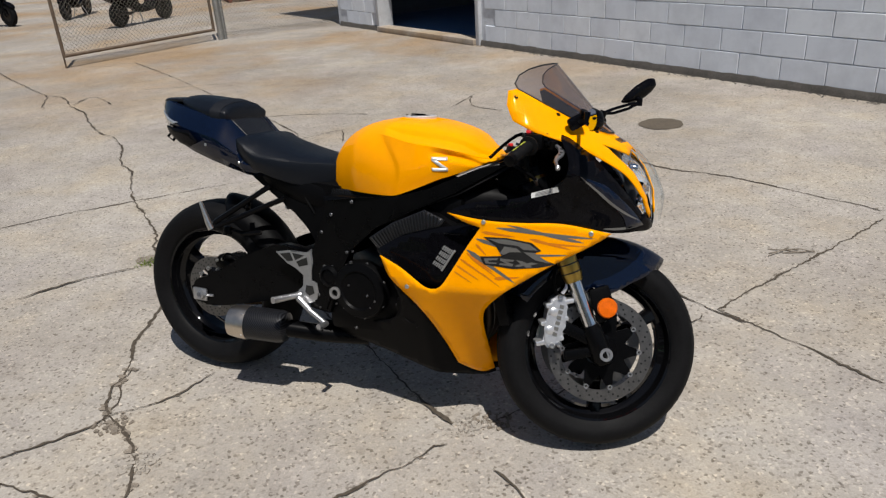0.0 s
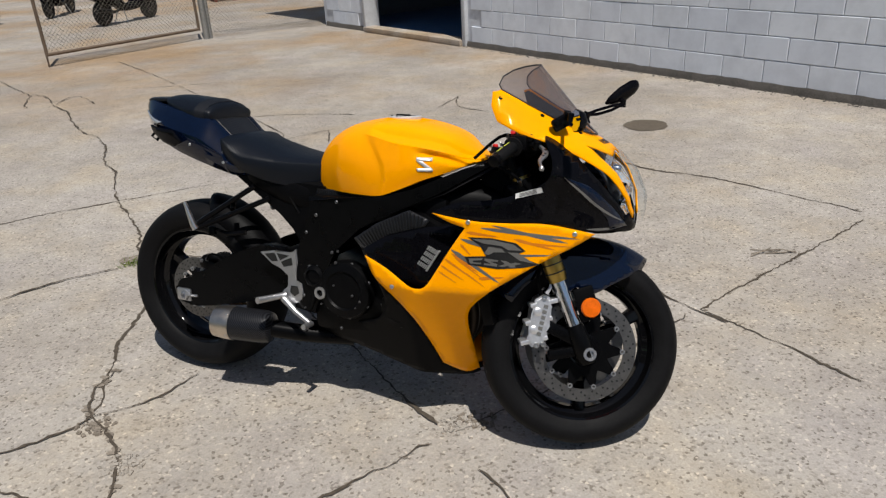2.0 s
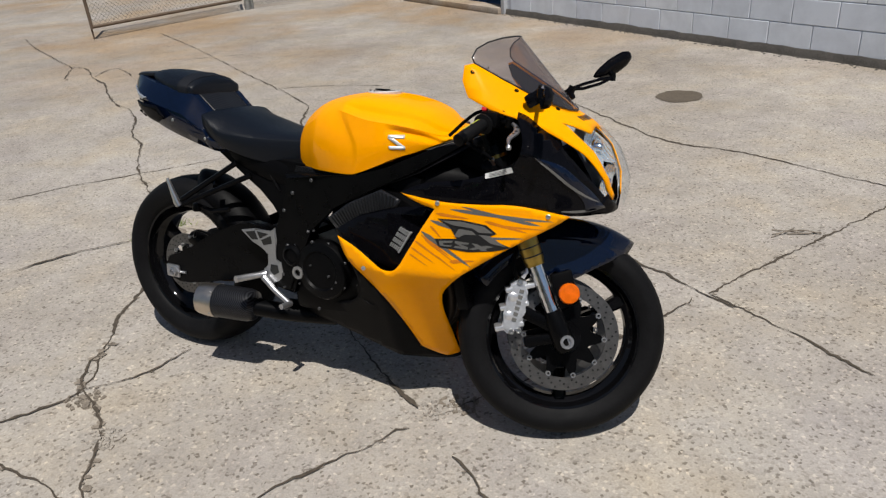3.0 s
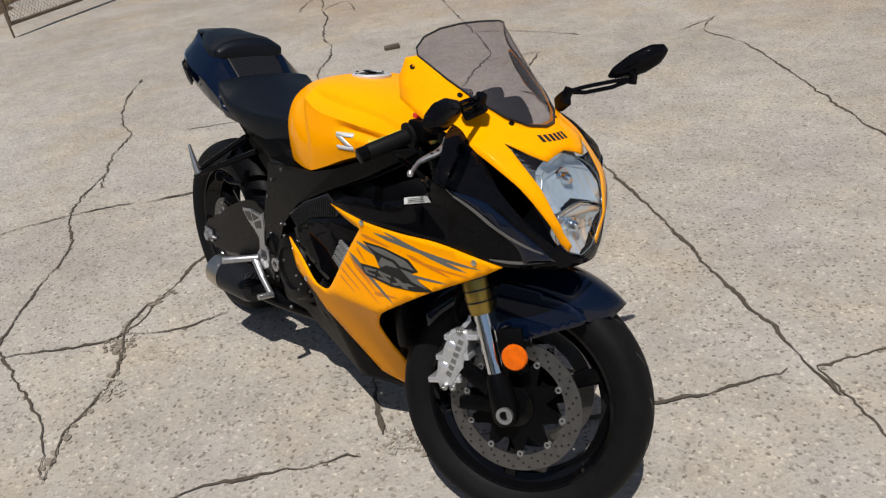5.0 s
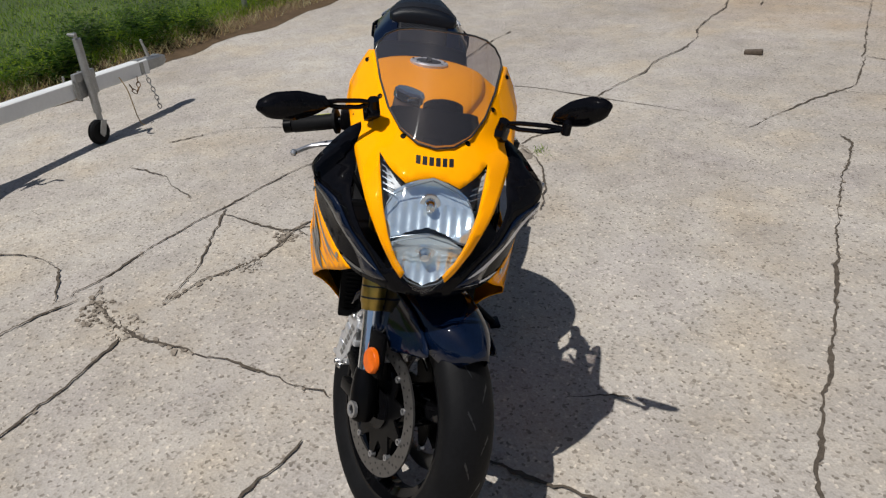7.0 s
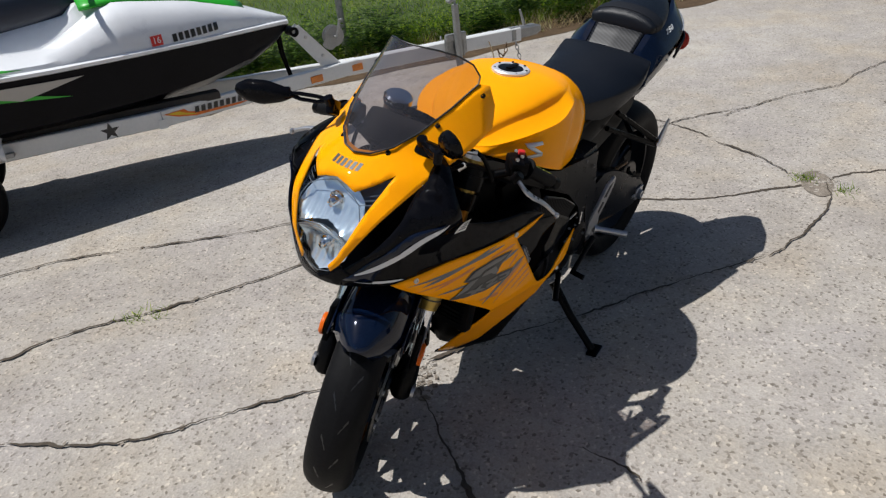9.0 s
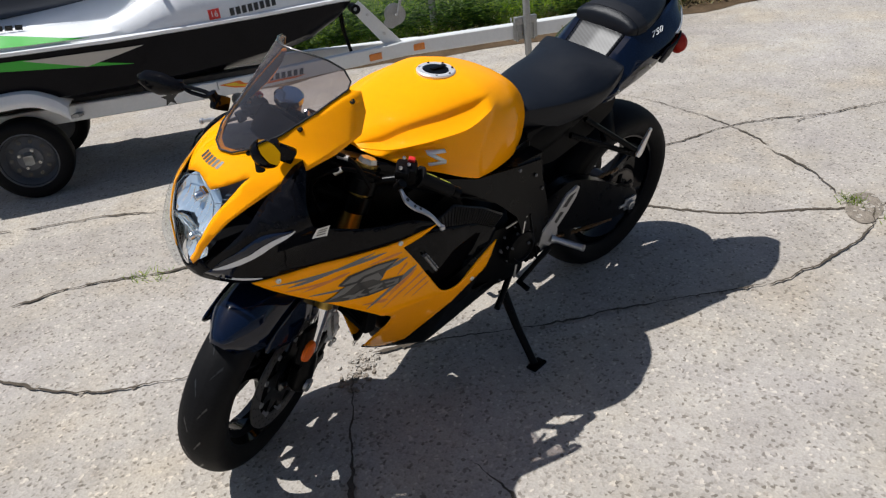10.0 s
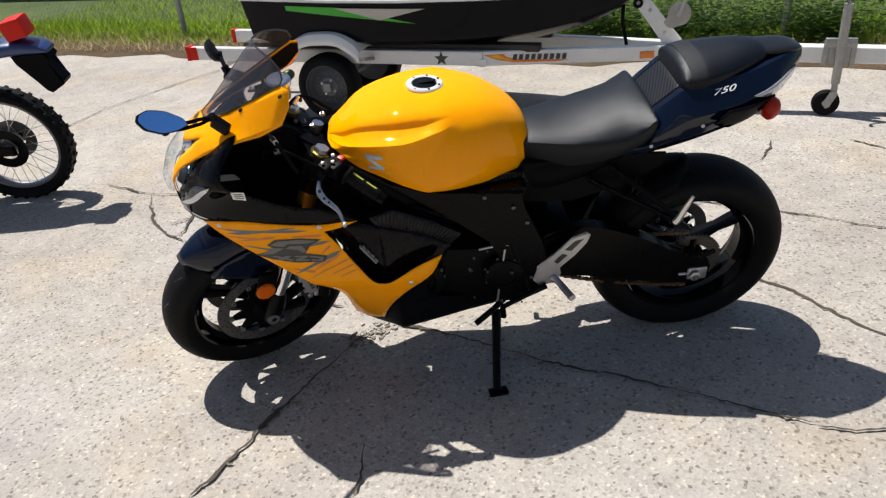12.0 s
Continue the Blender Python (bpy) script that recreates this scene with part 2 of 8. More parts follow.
def sheet(bm, outline, place, step=0.015):
    """A curved skin over an outline in two numbers; place(u, v) gives the point in space."""
    rim = []
    for a, b in zip(outline, outline[1:] + outline[:1]):
        a, b = Vector(a[:2]), Vector(b[:2])
        k = max(1, math.ceil((b - a).length / step))
        rim += [a.lerp(b, i / k) for i in range(k)]
    poly = [(p.x, p.y) for p in rim]
    lo = [min(p[i] for p in poly) for i in (0, 1)]
    hi = [max(p[i] for p in poly) for i in (0, 1)]
    pts = list(rim)
    rows = int((hi[1] - lo[1]) / step) + 1
    for r in range(rows):
        v = lo[1] + (r + 0.5) * step
        for c in range(int((hi[0] - lo[0]) / step) + 2):
            q = (lo[0] + (c + 0.5 * (r % 2)) * step, v)
            if inside(q, poly) and min((q[0] - s[0]) ** 2 + (q[1] - s[1]) ** 2 for s in poly) > (0.55 * step) ** 2:
                pts.append(Vector(q))
    k = len(rim)
    vs, _, fs, *_ = geometry.delaunay_2d_cdt(pts, [(i, (i + 1) % k) for i in range(k)], [], 1, 1e-6)
    made = [bm.verts.new(place(p[0], p[1])) for p in vs]
    for f in fs:
        try:
            bm.faces.new([made[i] for i in f])
        except ValueError:
            pass
    return bm


def bolt(bm, centre, way, r=0.006, h=0.004):
    w = Vector(way).normalized()
    u = w.orthogonal().normalized()
    return lathe(bm, [(r, 0), (r, h * 0.7), (r * 0.75, h), (r * 0.45, h), (r * 0.4, h * 0.4), (0.0001, h * 0.4)], centre, (u, w.cross(u), w), 10)


# ---- ground, wall, fence and lawn ----
def concrete(name, tone=1.0):
    m, n, l, p = node_mat(name)
    v = coords(n, l, 1.0, "World")
    big, mid, fine = noise_tex(n, l, v, 0.55, 6, 0.6), noise_tex(n, l, v, 5.0, 6, 0.6), noise_tex(n, l, v, 160.0, 3, 0.6)
    col = ramp(n, l, big, [(0.30, tuple(tone * c for c in (0.315, 0.282, 0.245))), (0.52, tuple(tone * c for c in (0.372, 0.342, 0.305))), (0.72, tuple(tone * c for c in (0.43, 0.402, 0.362)))])
    col = mixc(n, l, 0.55, col, ramp(n, l, mid, [(0.3, (0.72, 0.71, 0.70)), (0.7, (1.12, 1.12, 1.11))]), "MULTIPLY")
    # rusty brown stain towards the building
    st = noise_tex(n, l, coords(n, l, (0.35, 0.35, 0.35), "World"), 1.0, 5, 0.6)
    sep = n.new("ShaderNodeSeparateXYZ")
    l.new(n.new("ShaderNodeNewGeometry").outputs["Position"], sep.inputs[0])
    far = n.new("ShaderNodeMapRange")
    far.inputs["From Min"].default_value, far.inputs["From Max"].default_value = 5.5, 9.5
    l.new(sep.outputs["Y"], far.inputs["Value"])
    f = n.new("ShaderNodeMath")
    f.operation = "MULTIPLY"
    l.new(far.outputs[0], f.inputs[0])
    l.new(ramp(n, l, st, [(0.46, (0, 0, 0)), (0.62, (0.75, 0.75, 0.75))]), f.inputs[1])
    col = mixc(n, l, f.outputs[0], col, (0.33, 0.22, 0.115))
    # wavy darker bands that strengthen towards the building
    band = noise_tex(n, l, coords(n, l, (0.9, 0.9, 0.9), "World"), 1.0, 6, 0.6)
    far_bands = n.new("ShaderNodeMapRange")
    far_bands.inputs["From Min"].default_value, far_bands.inputs["From Max"].default_value = 3.2, 6.5
    l.new(sep.outputs["Y"], far_bands.inputs["Value"])
    col = mixc(n, l, far_bands.outputs[0], col, mixc(n, l, 1.0, col, ramp(n, l, band, [(0.36, (0.80, 0.79, 0.78)), (0.50, (0.90, 0.89, 0.88)), (0.66, (1.0, 0.99, 0.98))]), "MULTIPLY"))
    # exposed aggregate: small pebbles, some pale, some dark
    vo = n.new("ShaderNodeTexVoronoi")
    vo.inputs["Scale"].default_value = 112.0
    l.new(v, vo.inputs["Vector"])
    chip = n.new("ShaderNodeSeparateColor")
    l.new(vo.outputs["Color"], chip.inputs[0])
    peb = ramp(n, l, chip.outputs[0], [(0.0, (0.36, 0.33, 0.30)), (0.10, (0.80, 0.78, 0.76)), (0.30, (0.98, 0.98, 0.98)), (0.86, (1.03, 1.025, 1.02)), (0.95, (1.18, 1.16, 1.14)), (1.0, (1.5, 1.45, 1.38))])
    col = mixc(n, l, 0.85, col, peb, "MULTIPLY")
    # warm and cool patches of wear
    tint = noise_tex(n, l, coords(n, l, (1.0, 1.0, 1.0), "World"), 1.7, 5, 0.62)
    col = mixc(n, l, 1.0, col, ramp(n, l, tint, [(0.30, (0.97, 0.97, 1.02)), (0.5, (1.0, 1.0, 1.0)), (0.68, (1.07, 1.02, 0.93))]), "MULTIPLY")
    worn = noise_tex(n, l, coords(n, l, (1.0, 1.0, 1.0), "World"), 14.0, 7, 0.7)
    col = mixc(n, l, 0.8, col, ramp(n, l, worn, [(0.28, (0.74, 0.72, 0.70)), (0.42, (0.98, 0.98, 0.98)), (0.64, (1.03, 1.03, 1.02)), (0.78, (1.14, 1.13, 1.12))]), "MULTIPLY")
    vb = n.new("ShaderNodeTexVoronoi")
    vb.inputs["Scale"].default_value = 34.0
    l.new(v, vb.inputs["Vector"])
    cb = n.new("ShaderNodeSeparateColor")
    l.new(vb.outputs["Color"], cb.inputs[0])
    pit = n.new("ShaderNodeMath")
    pit.operation, pit.inputs[1].default_value = "MULTIPLY", 1.0
    l.new(ramp(n, l, cb.outputs[1], [(0.92, (0, 0, 0)), (0.94, (1, 1, 1))]), pit.inputs[0])
    near = n.new("ShaderNodeMath")
    near.operation, near.inputs[1].default_value = "MULTIPLY", 0.5
    l.new(ramp(n, l, vb.outputs["Distance"], [(0.08, (1, 1, 1)), (0.20, (0, 0, 0))]), near.inputs[0])
    pm = n.new("ShaderNodeMath")
    pm.operation = "MULTIPLY"
    l.new(pit.outputs[0], pm.inputs[0])
    l.new(near.outputs[0], pm.inputs[1])
    col = mixc(n, l, pm.outputs[0], col, (0.12, 0.10, 0.085))
    col = mixc(n, l, 0.5, col, ramp(n, l, fine, [(0.3, (0.7, 0.7, 0.7)), (0.7, (1.2, 1.2, 1.2))]), "MULTIPLY")
    l.new(col, p.inputs["Base Color"])
    p.inputs["Roughness"].default_value, p.inputs["Specular IOR Level"].default_value = 0.85, 0.25
    h = n.new("ShaderNodeMath")
    h.operation = "ADD"
    l.new(vo.outputs["Distance"], h.inputs[0])
    l.new(mid, h.inputs[1])
    bump(n, l, p, h.outputs[0], 0.38, 0.004)
    return m


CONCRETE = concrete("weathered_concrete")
WALK = concrete("pale_concrete", 1.25)
CRACK = surface("crack_dirt", (0.078, 0.064, 0.050), 0.95, var=0.5, scale=60, bumpy=0.6, spec=0.1)
RUBBLE = surface("crack_rubble", (0.205, 0.175, 0.142), 0.95, var=0.6, scale=30, bumpy=0.8, spec=0.1)
OIL = surface("oil_stain", (0.10, 0.082, 0.062), 0.8, var=0.3, scale=8, spec=0.2)

bm = bmesh.new()
bmesh.ops.create_grid(bm, x_segments=8, y_segments=8, size=400)
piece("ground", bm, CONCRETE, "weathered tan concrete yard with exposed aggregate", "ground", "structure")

crack_dice = random.Random(5)
crack_count = []


def crack(pts, w):
    """A ragged, dirt-filled crack along a line on the ground; wide ones are crumbled."""
    line = smooth(pts, 8)
    k = max(16, int(sum((b - a).dot(b - a) ** 0.5 for a, b in zip(line, line[1:])) / 0.018))
    cum = np.concatenate([[0], np.cumsum([np.linalg.norm(b - a) for a, b in zip(line, line[1:])])])
    at = np.linspace(0, cum[-1], k)
    xs, ys = np.interp(at, cum, [p[0] for p in line]), np.interp(at, cum, [p[1] for p in line])
    bm = bmesh.new()
    last = None
    crack_count.append(1)
    z = 0.0030 + 0.00015 * len(crack_count)
    wob = np.cumsum([crack_dice.uniform(-1, 1) for _ in range(k)])
    wob = wob - np.convolve(wob, np.ones(15) / 15, "same")
    half = 0.0046 if w >= 1.8 else 0.0025 + 0.0020 * w
    slow = [crack_dice.choice((0.30, 0.55, 0.8, 1.0, 1.3, 1.8)) for _ in range(k // 6 + 3)]
    for i in range(k):
        j = min(k - 1, i + 1)
        h = max(0, j - 1)
        dx, dy = xs[j] - xs[h], ys[j] - ys[h]
        d = math.hypot(dx, dy) or 1
        nx, ny = -dy / d, dx / d
        end = min(1.0, (min(i, k - 1 - i) + 0.6) / 2.5)
        run = float(np.interp(i / 6, range(len(slow)), slow))
        off = float(wob[i]) * 0.0058 * end + crack_dice.uniform(-1, 1) * 0.0030
        wide = half * run * crack_dice.uniform(0.6, 1.35) * end
        other = half * run * crack_dice.uniform(0.6, 1.35) * end
        a = bm.verts.new((xs[i] + nx * (off + wide), ys[i] + ny * (off + wide), z))
        b = bm.verts.new((xs[i] + nx * (off - other), ys[i] + ny * (off - other), z))
        if last:
            bm.faces.new((last[0], last[1], b, a))
        last = (a, b)
    # broken-out bits along the edges
    whole, bm = bm, bmesh.new()
    gap = 2 if w >= 1.8 else 5
    for i in range(1, k - 1, gap):
        if w < 1.8 and crack_dice.random() < 0.35:
            continue
        r = crack_dice.uniform(0.007, 0.022) if w >= 1.8 else crack_dice.uniform(0.004, 0.014) * (0.5 + 0.45 * w)
        cx, cy = xs[i] + crack_dice.uniform(-1, 1) * r * 0.9, ys[i] + crack_dice.uniform(-1, 1) * r * 0.9
        m = crack_dice.choice((5, 6, 7, 8))
        ph = crack_dice.uniform(0, 6.28)
        zz = z - 0.0006 - 0.00002 * (i % 40)
        bm.faces.new([bm.verts.new((cx + r * q * 1.3 * math.cos(ph + 6.2832 * j / m), cy + r * q * 0.8 * math.sin(ph + 6.2832 * j / m), zz)) for j, q in enumerate([crack_dice.uniform(0.45, 1.15) for _ in range(m)])])
    line_ob = piece("crack", whole, CRACK, "dark ragged crack in the concrete filled with dirt", "crack", "structure")
    tagged(part("crumbled_edge", bm, RUBBLE, line_ob, "paler crumbled edges of the crack"), kind="stuff")


crack([(-2.66, 3.99), (-2.51, 4.09), (-2.39, 4.19), (-2.16, 4.30), (-2.02, 4.38), (-1.74, 4.53), (-1.48, 4.67)], 0.7)
crack([(-2.02, 4.38), (-2.13, 4.58)], 1.0)
crack([(-2.02, 4.38), (-1.78, 4.05), (-1.62, 3.79), (-1.56, 3.63), (-1.46, 3.49), (-1.34, 3.23), (-1.25, 3.00), (-1.23, 2.83), (-1.22, 2.67), (-1.13, 2.36), (-1.07, 2.15)], 1.2)
crack([(0.06, 6.98), (0.08, 6.57), (0.39, 6.27), (0.79, 5.58), (1.25, 4.74), (1.55, 4.53), (1.76, 4.36), (2.03, 4.07), (2.28, 3.85)], 0.9)
crack([(1.14, 2.85), (1.39, 3.06), (1.74, 3.34), (2.22, 3.74)], 0.8)
crack([(1.14, 2.85), (1.34, 2.60), (1.54, 2.33)], 0.6)
crack([(-4.58, 9.92), (-3.63, 8.80), (-2.96, 7.95), (-2.39, 7.22), (-1.76, 6.44)], 0.8)
crack([(-5.14, 9.34), (-4.94, 9.68), (-4.58, 9.92)], 0.5)
crack([(-3.62, 8.00), (-3.01, 8.08), (-2.59, 8.17)], 0.5)
crack([(-0.11, 6.56), (0.09, 7.03)], 0.5)
crack([(-1.78, 6.48), (-1.34, 6.51), (-0.82, 6.42)], 0.6)
crack([(-1.78, 6.48), (-1.32, 5.84)], 0.8)
crack([(-1.32, 5.84), (-1.25, 5.38), (-1.08, 4.75)], 0.8)
crack([(-0.74, 5.05), (-0.59, 4.96), (-0.22, 4.46), (0.50, 3.62), (0.71, 3.35), (0.89, 3.13), (1.14, 2.83), (1.21, 2.74)], 1.0)
crack([(-2.57, 3.27), (-2.33, 2.88), (-1.95, 2.59), (-1.76, 2.29), (-1.52, 1.96), (-1.40, 1.79), (-1.24, 1.59), (-1.08, 1.43), (-0.94, 1.29)], 0.9)
crack([(-2.65, 1.77), (-2.70, 2.09), (-2.60, 2.38), (-2.30, 2.82), (-2.05, 3.06)], 0.5)
crack([(-1.14, 2.50), (-1.16, 2.34), (-1.10, 2.21), (-0.96, 2.07), (-0.88, 1.92), (-0.83, 1.76), (-0.71, 1.59)], 2.2)
crack([(-1.44, 1.93), (-1.15, 2.12), (-1.09, 2.20), (-0.91, 2.30), (-0.81, 2.46)], 0.7)
crack([(-1.49, 1.95), (-1.16, 1.83), (-0.91, 1.74), (-0.74, 1.61)], 0.9)
crack([(-1.00, 1.41), (-0.90, 1.37), (-0.70, 1.43), (-0.54, 1.51), (-0.36, 1.67)], 1.8)
crack([(-0.36, 1.67), (-0.18, 1.84), (0.03, 1.99), (0.09, 2.03)], 0.8)
crack([(0.89, 2.62), (1.07, 2.81)], 0.5)
crack([(-2.34, 1.54), (-2.13, 1.69), (-1.93, 1.74), (-1.71, 1.81)], 0.5)
crack([(0.38, 0.53), (0.31, 0.59), (0.20, 0.65), (0.07, 0.79), (-0.07, 0.98), (-0.23, 1.16), (-0.39, 1.32), (-0.57, 1.45)], 1.4)
crack([(-0.12, -0.13), (-0.20, -0.03), (-0.28, 0.07), (-0.39, 0.21), (-0.54, 0.53), (-0.69, 0.87), (-0.84, 1.13), (-0.93, 1.31)], 1.0)
crack([(-0.94, 1.23), (-1.30, 1.20), (-1.54, 0.96)], 0.6)
crack([(0.71, 0.95), (0.69, 1.06), (0.67, 1.19), (0.64, 1.31), (0.60, 1.40), (0.55, 1.46), (0.48, 1.56), (0.38, 1.69), (0.29, 1.84), (0.23, 1.92)], 1.1)
crack([(-2.42, 3.13), (-2.78, 3.50), (-3.00, 3.82), (-3.30, 4.00), (-3.73, 4.39), (-4.10, 4.86)], 1.1)
crack([(-1.99, 3.07), (-1.77, 3.27), (-1.55, 3.38)], 0.9)
crack([(-0.73, 3.23), (-0.98, 3.40), (-1.26, 3.52), (-1.45, 3.53)], 0.9)
crack([(1.02, -0.07), (0.92, 0.06), (0.80, 0.23), (0.63, 0.35)], 1.2)
crack([(0.80, 0.23), (0.82, 0.56), (0.79, 0.78), (0.72, 0.96)], 0.9)
crack([(1.32, -1.46), (0.92, -1.91), (0.46, -2.24), (-0.02, -2.56)], 0.7)
crack([(0.10, 2.13), (-0.04, 2.30), (-0.17, 2.49), (-0.28, 2.65), (-0.46, 2.85), (-0.60, 3.05), (-0.70, 3.17), (-0.74, 3.22)], 1.2)
crack([(0.24, 2.15), (0.45, 2.29), (0.62, 2.41), (0.73, 2.51), (0.89, 2.62)], 1.0)
crack([(0.66, 0.27), (0.57, 0.14), (0.49, 0.04), (0.38, -0.04), (0.22, -0.21), (0.07, -0.35)], 0.6)
crack([(0.31, -1.33), (0.20, -0.86), (0.09, -0.49), (-0.08, -0.18)], 0.7)
crack([(0.56, 0.43), (0.60, 0.59), (0.65, 0.73), (0.73, 0.89)], 0.8)
crack([(0.74, 0.72), (0.68, 0.71), (0.64, 0.71)], 0.5)
crack([(-2.13, 4.58), (-2.34, 5.01), (-2.52, 5.23), (-2.69, 5.61), (-2.93, 5.96), (-3.17, 6.17), (-3.50, 6.61), (-3.73, 6.97), (-4.02, 7.26), (-4.34, 7.70), (-4.59, 7.83), (-4.31, 7.19)], 1.1)
crack([(-4.03, 7.31), (-4.07, 7.57), (-3.98, 7.68), (-3.61, 7.30)], 0.8)
crack([(-1.31, 5.65), (-1.11, 5.78), (-0.98, 5.90), (-0.93, 5.72), (-0.91, 5.56)], 0.6)
crack([(0.50, 2.83), (0.45, 2.77), (0.41, 2.66)], 0.6)
crack([(-6.72, 10.09), (-6.08, 9.34), (-5.42, 8.66), (-4.92, 8.15), (-4.59, 7.83)], 0.8)


def blot(name, cx, cy, rx, ry, mat, label, z=0.0035, seed=1):
    d = random.Random(seed)
    ph = [d.uniform(0, 6.28) for _ in range(4)]
    bm = bmesh.new()
    vs = []
    for i in range(40):
        a = 2 * math.pi * i / 40
        r = 1 + 0.05 * math.sin(2 * a + ph[0]) + 0.03 * math.sin(5 * a + ph[1]) + 0.02 * math.sin(11 * a + ph[2])
        vs.append(bm.verts.new((cx + rx * r * math.cos(a), cy + ry * r * math.sin(a), z)))
    bm.faces.new(vs)
    return piece(name, bm, mat, label, name.replace("_", " "), "structure")


def crumbs(cx, cy, r, count, seed, mat, label):
    """A crumbled spot: small broken chips lying on the ground."""
    d = random.Random(seed)
    bm = bmesh.new()
    for _ in range(count):
        a, q = d.uniform(0, 6.28), r * d.random() ** 0.7
        e = d.uniform(0.003, 0.012)
        x, y = cx + q * math.cos(a), cy + q * 0.7 * math.sin(a)
        box(bm, (x, y, e * 0.25), (e * d.uniform(0.8, 2.0), e * d.uniform(0.8, 1.6), e * 0.7), (d.uniform(-20, 20), d.uniform(-20, 20), d.uniform(0, 90)))
    return piece("rubble", bm, mat, label, "rubble", "stuff")


SPOTS = ((0.147, 2.113, 0.09, 60), (0.225, 2.155, 0.07, 40), (-0.878, 1.958, 0.07, 60), (-1.055, 2.145, 0.07, 40), (-0.636, 1.463, 0.10, 70), (-0.794, 1.378, 0.10, 60), (-1.45, 3.49, 0.12, 60))
TWIG = (1.62, 3.367)
for k, (cx, cy, r, num) in enumerate(SPOTS):
    crumbs(cx, cy, r, num, 40 + k, RUBBLE if k % 2 else CONCRETE, "crumbled concrete chips beside a crack")
for k in range(5):
    bm = bmesh.new()
    d = random.Random(70 + k)
    tx, ty = TWIG[0] + d.uniform(-0.05, 0.05), TWIG[1] + d.uniform(-0.02, 0.02)
    a = d.uniform(-0.5, 0.5)
    tube(bm, [(tx - 0.08 * math.cos(a), ty - 0.08 * math.sin(a), 0.004), (tx, ty, 0.008 + 0.003 * k), (tx + 0.07 * math.cos(a + 0.3), ty + 0.07 * math.sin(a + 0.3), 0.004)], 0.0025, 5)
    piece("twig", bm, RUBBLE, "dry brown twig lying on the concrete", "twig", "", "dry twigs on the yard")


bm = bmesh.new()
box(bm, (0, 0, 0.016), (0.13, 0.055, 0.034), (3, -2, 0), 0.010, 2)
for v in bm.verts:
    v.co.z += 0.004 * math.sin(v.co.x * 90) * math.cos(v.co.y * 120)
piece("wood_scrap", bm, surface("old_wood", (0.075, 0.055, 0.038), 0.85, var=0.45, scale=40, bumpy=0.6), "dark weathered scrap of wood lying on the yard", "wood scrap", m=pose(-2.27, 5.92, 0, 0, 0, 38))
blot("oil_stain", 1.53, 5.71, 0.16, 0.17, OIL, "round dark oil stain on the concrete")
blot("manhole_stain", -1.45, 3.49, 0.14, 0.07, RUBBLE, "broken patch of crumbled concrete with weeds", seed=4)

# block wall of the workshop
WALL_U, WALL_N = Vector((-0.636, 0.772, 0)), Vector((-0.772, -0.636, 0))
WALL_M = Matrix(((WALL_U.x, WALL_N.x, 0, 3.349), (WALL_U.y, WALL_N.y, 0, 6.066), (0, 0, 1, 0), (0, 0, 0, 1)))


def block_paint():
    m, n, l, p = node_mat("painted_block")
    v = coords(n, l, 1.0, "World")
    oi = n.new("ShaderNodeObjectInfo")
    base = ramp(n, l, oi.outputs["Random"], [(0.0, (0.66, 0.70, 0.77)), (0.6, (0.70, 0.74, 0.80)), (1.0, (0.74, 0.775, 0.825))])
    big, fine = noise_tex(n, l, v, 3.5, 6, 0.65), noise_tex(n, l, v, 90, 4)
    base = mixc(n, l, 0.6, base, ramp(n, l, big, [(0.32, (0.78, 0.78, 0.79)), (0.6, (1.05, 1.05, 1.05))]), "MULTIPLY")
    chip = noise_tex(n, l, v, 11, 8, 0.7)
    base = mixc(n, l, ramp(n, l, chip, [(0.69, (0, 0, 0)), (0.72, (0.85, 0.85, 0.85))]), base, (0.22, 0.21, 0.20))
    l.new(base, p.inputs["Base Color"])
    p.inputs["Roughness"].default_value = 0.75
    bump(n, l, p, fine, 0.5, 0.003)
    return m


BLOCK = block_paint()
MORTAR = surface("painted_joint", (0.54, 0.565, 0.61), 0.85, var=0.2, scale=14, bumpy=0.3)
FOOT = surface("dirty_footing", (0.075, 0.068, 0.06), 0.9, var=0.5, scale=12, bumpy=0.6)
DOORFRAME = surface("door_frame_paint", (0.55, 0.57, 0.60), 0.6, var=0.15, scale=10)
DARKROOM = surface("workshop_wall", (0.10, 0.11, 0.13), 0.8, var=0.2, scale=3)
BLUEFLOOR = surface("blue_floor_paint", (0.035, 0.10, 0.21), 0.45, var=0.2, scale=4)
DOOR_A, DOOR_B, WALL_END, WALL_TOP = 5.12, 7.55, 8.95, 3.2

bm = bmesh.new()
for a, b, z0, z1 in ((-6.0, DOOR_A, 0, WALL_TOP), (DOOR_B, WALL_END, 0, WALL_TOP), (DOOR_A, DOOR_B, 2.4, WALL_TOP)):
    box(bm, ((a + b) / 2, -0.1, (z0 + z1) / 2), (b - a, 0.19, z1 - z0))
wall = piece("wall_east", bm, MORTAR, "pale blue-grey painted concrete block wall", "wall", "structure", m=WALL_M)
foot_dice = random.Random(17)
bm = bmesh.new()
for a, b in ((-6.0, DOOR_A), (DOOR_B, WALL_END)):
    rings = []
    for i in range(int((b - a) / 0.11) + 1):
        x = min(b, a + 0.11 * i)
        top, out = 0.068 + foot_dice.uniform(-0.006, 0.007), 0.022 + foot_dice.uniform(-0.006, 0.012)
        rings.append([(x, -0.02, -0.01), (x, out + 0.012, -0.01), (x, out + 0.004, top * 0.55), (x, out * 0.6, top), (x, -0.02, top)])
    loft(bm, rings)
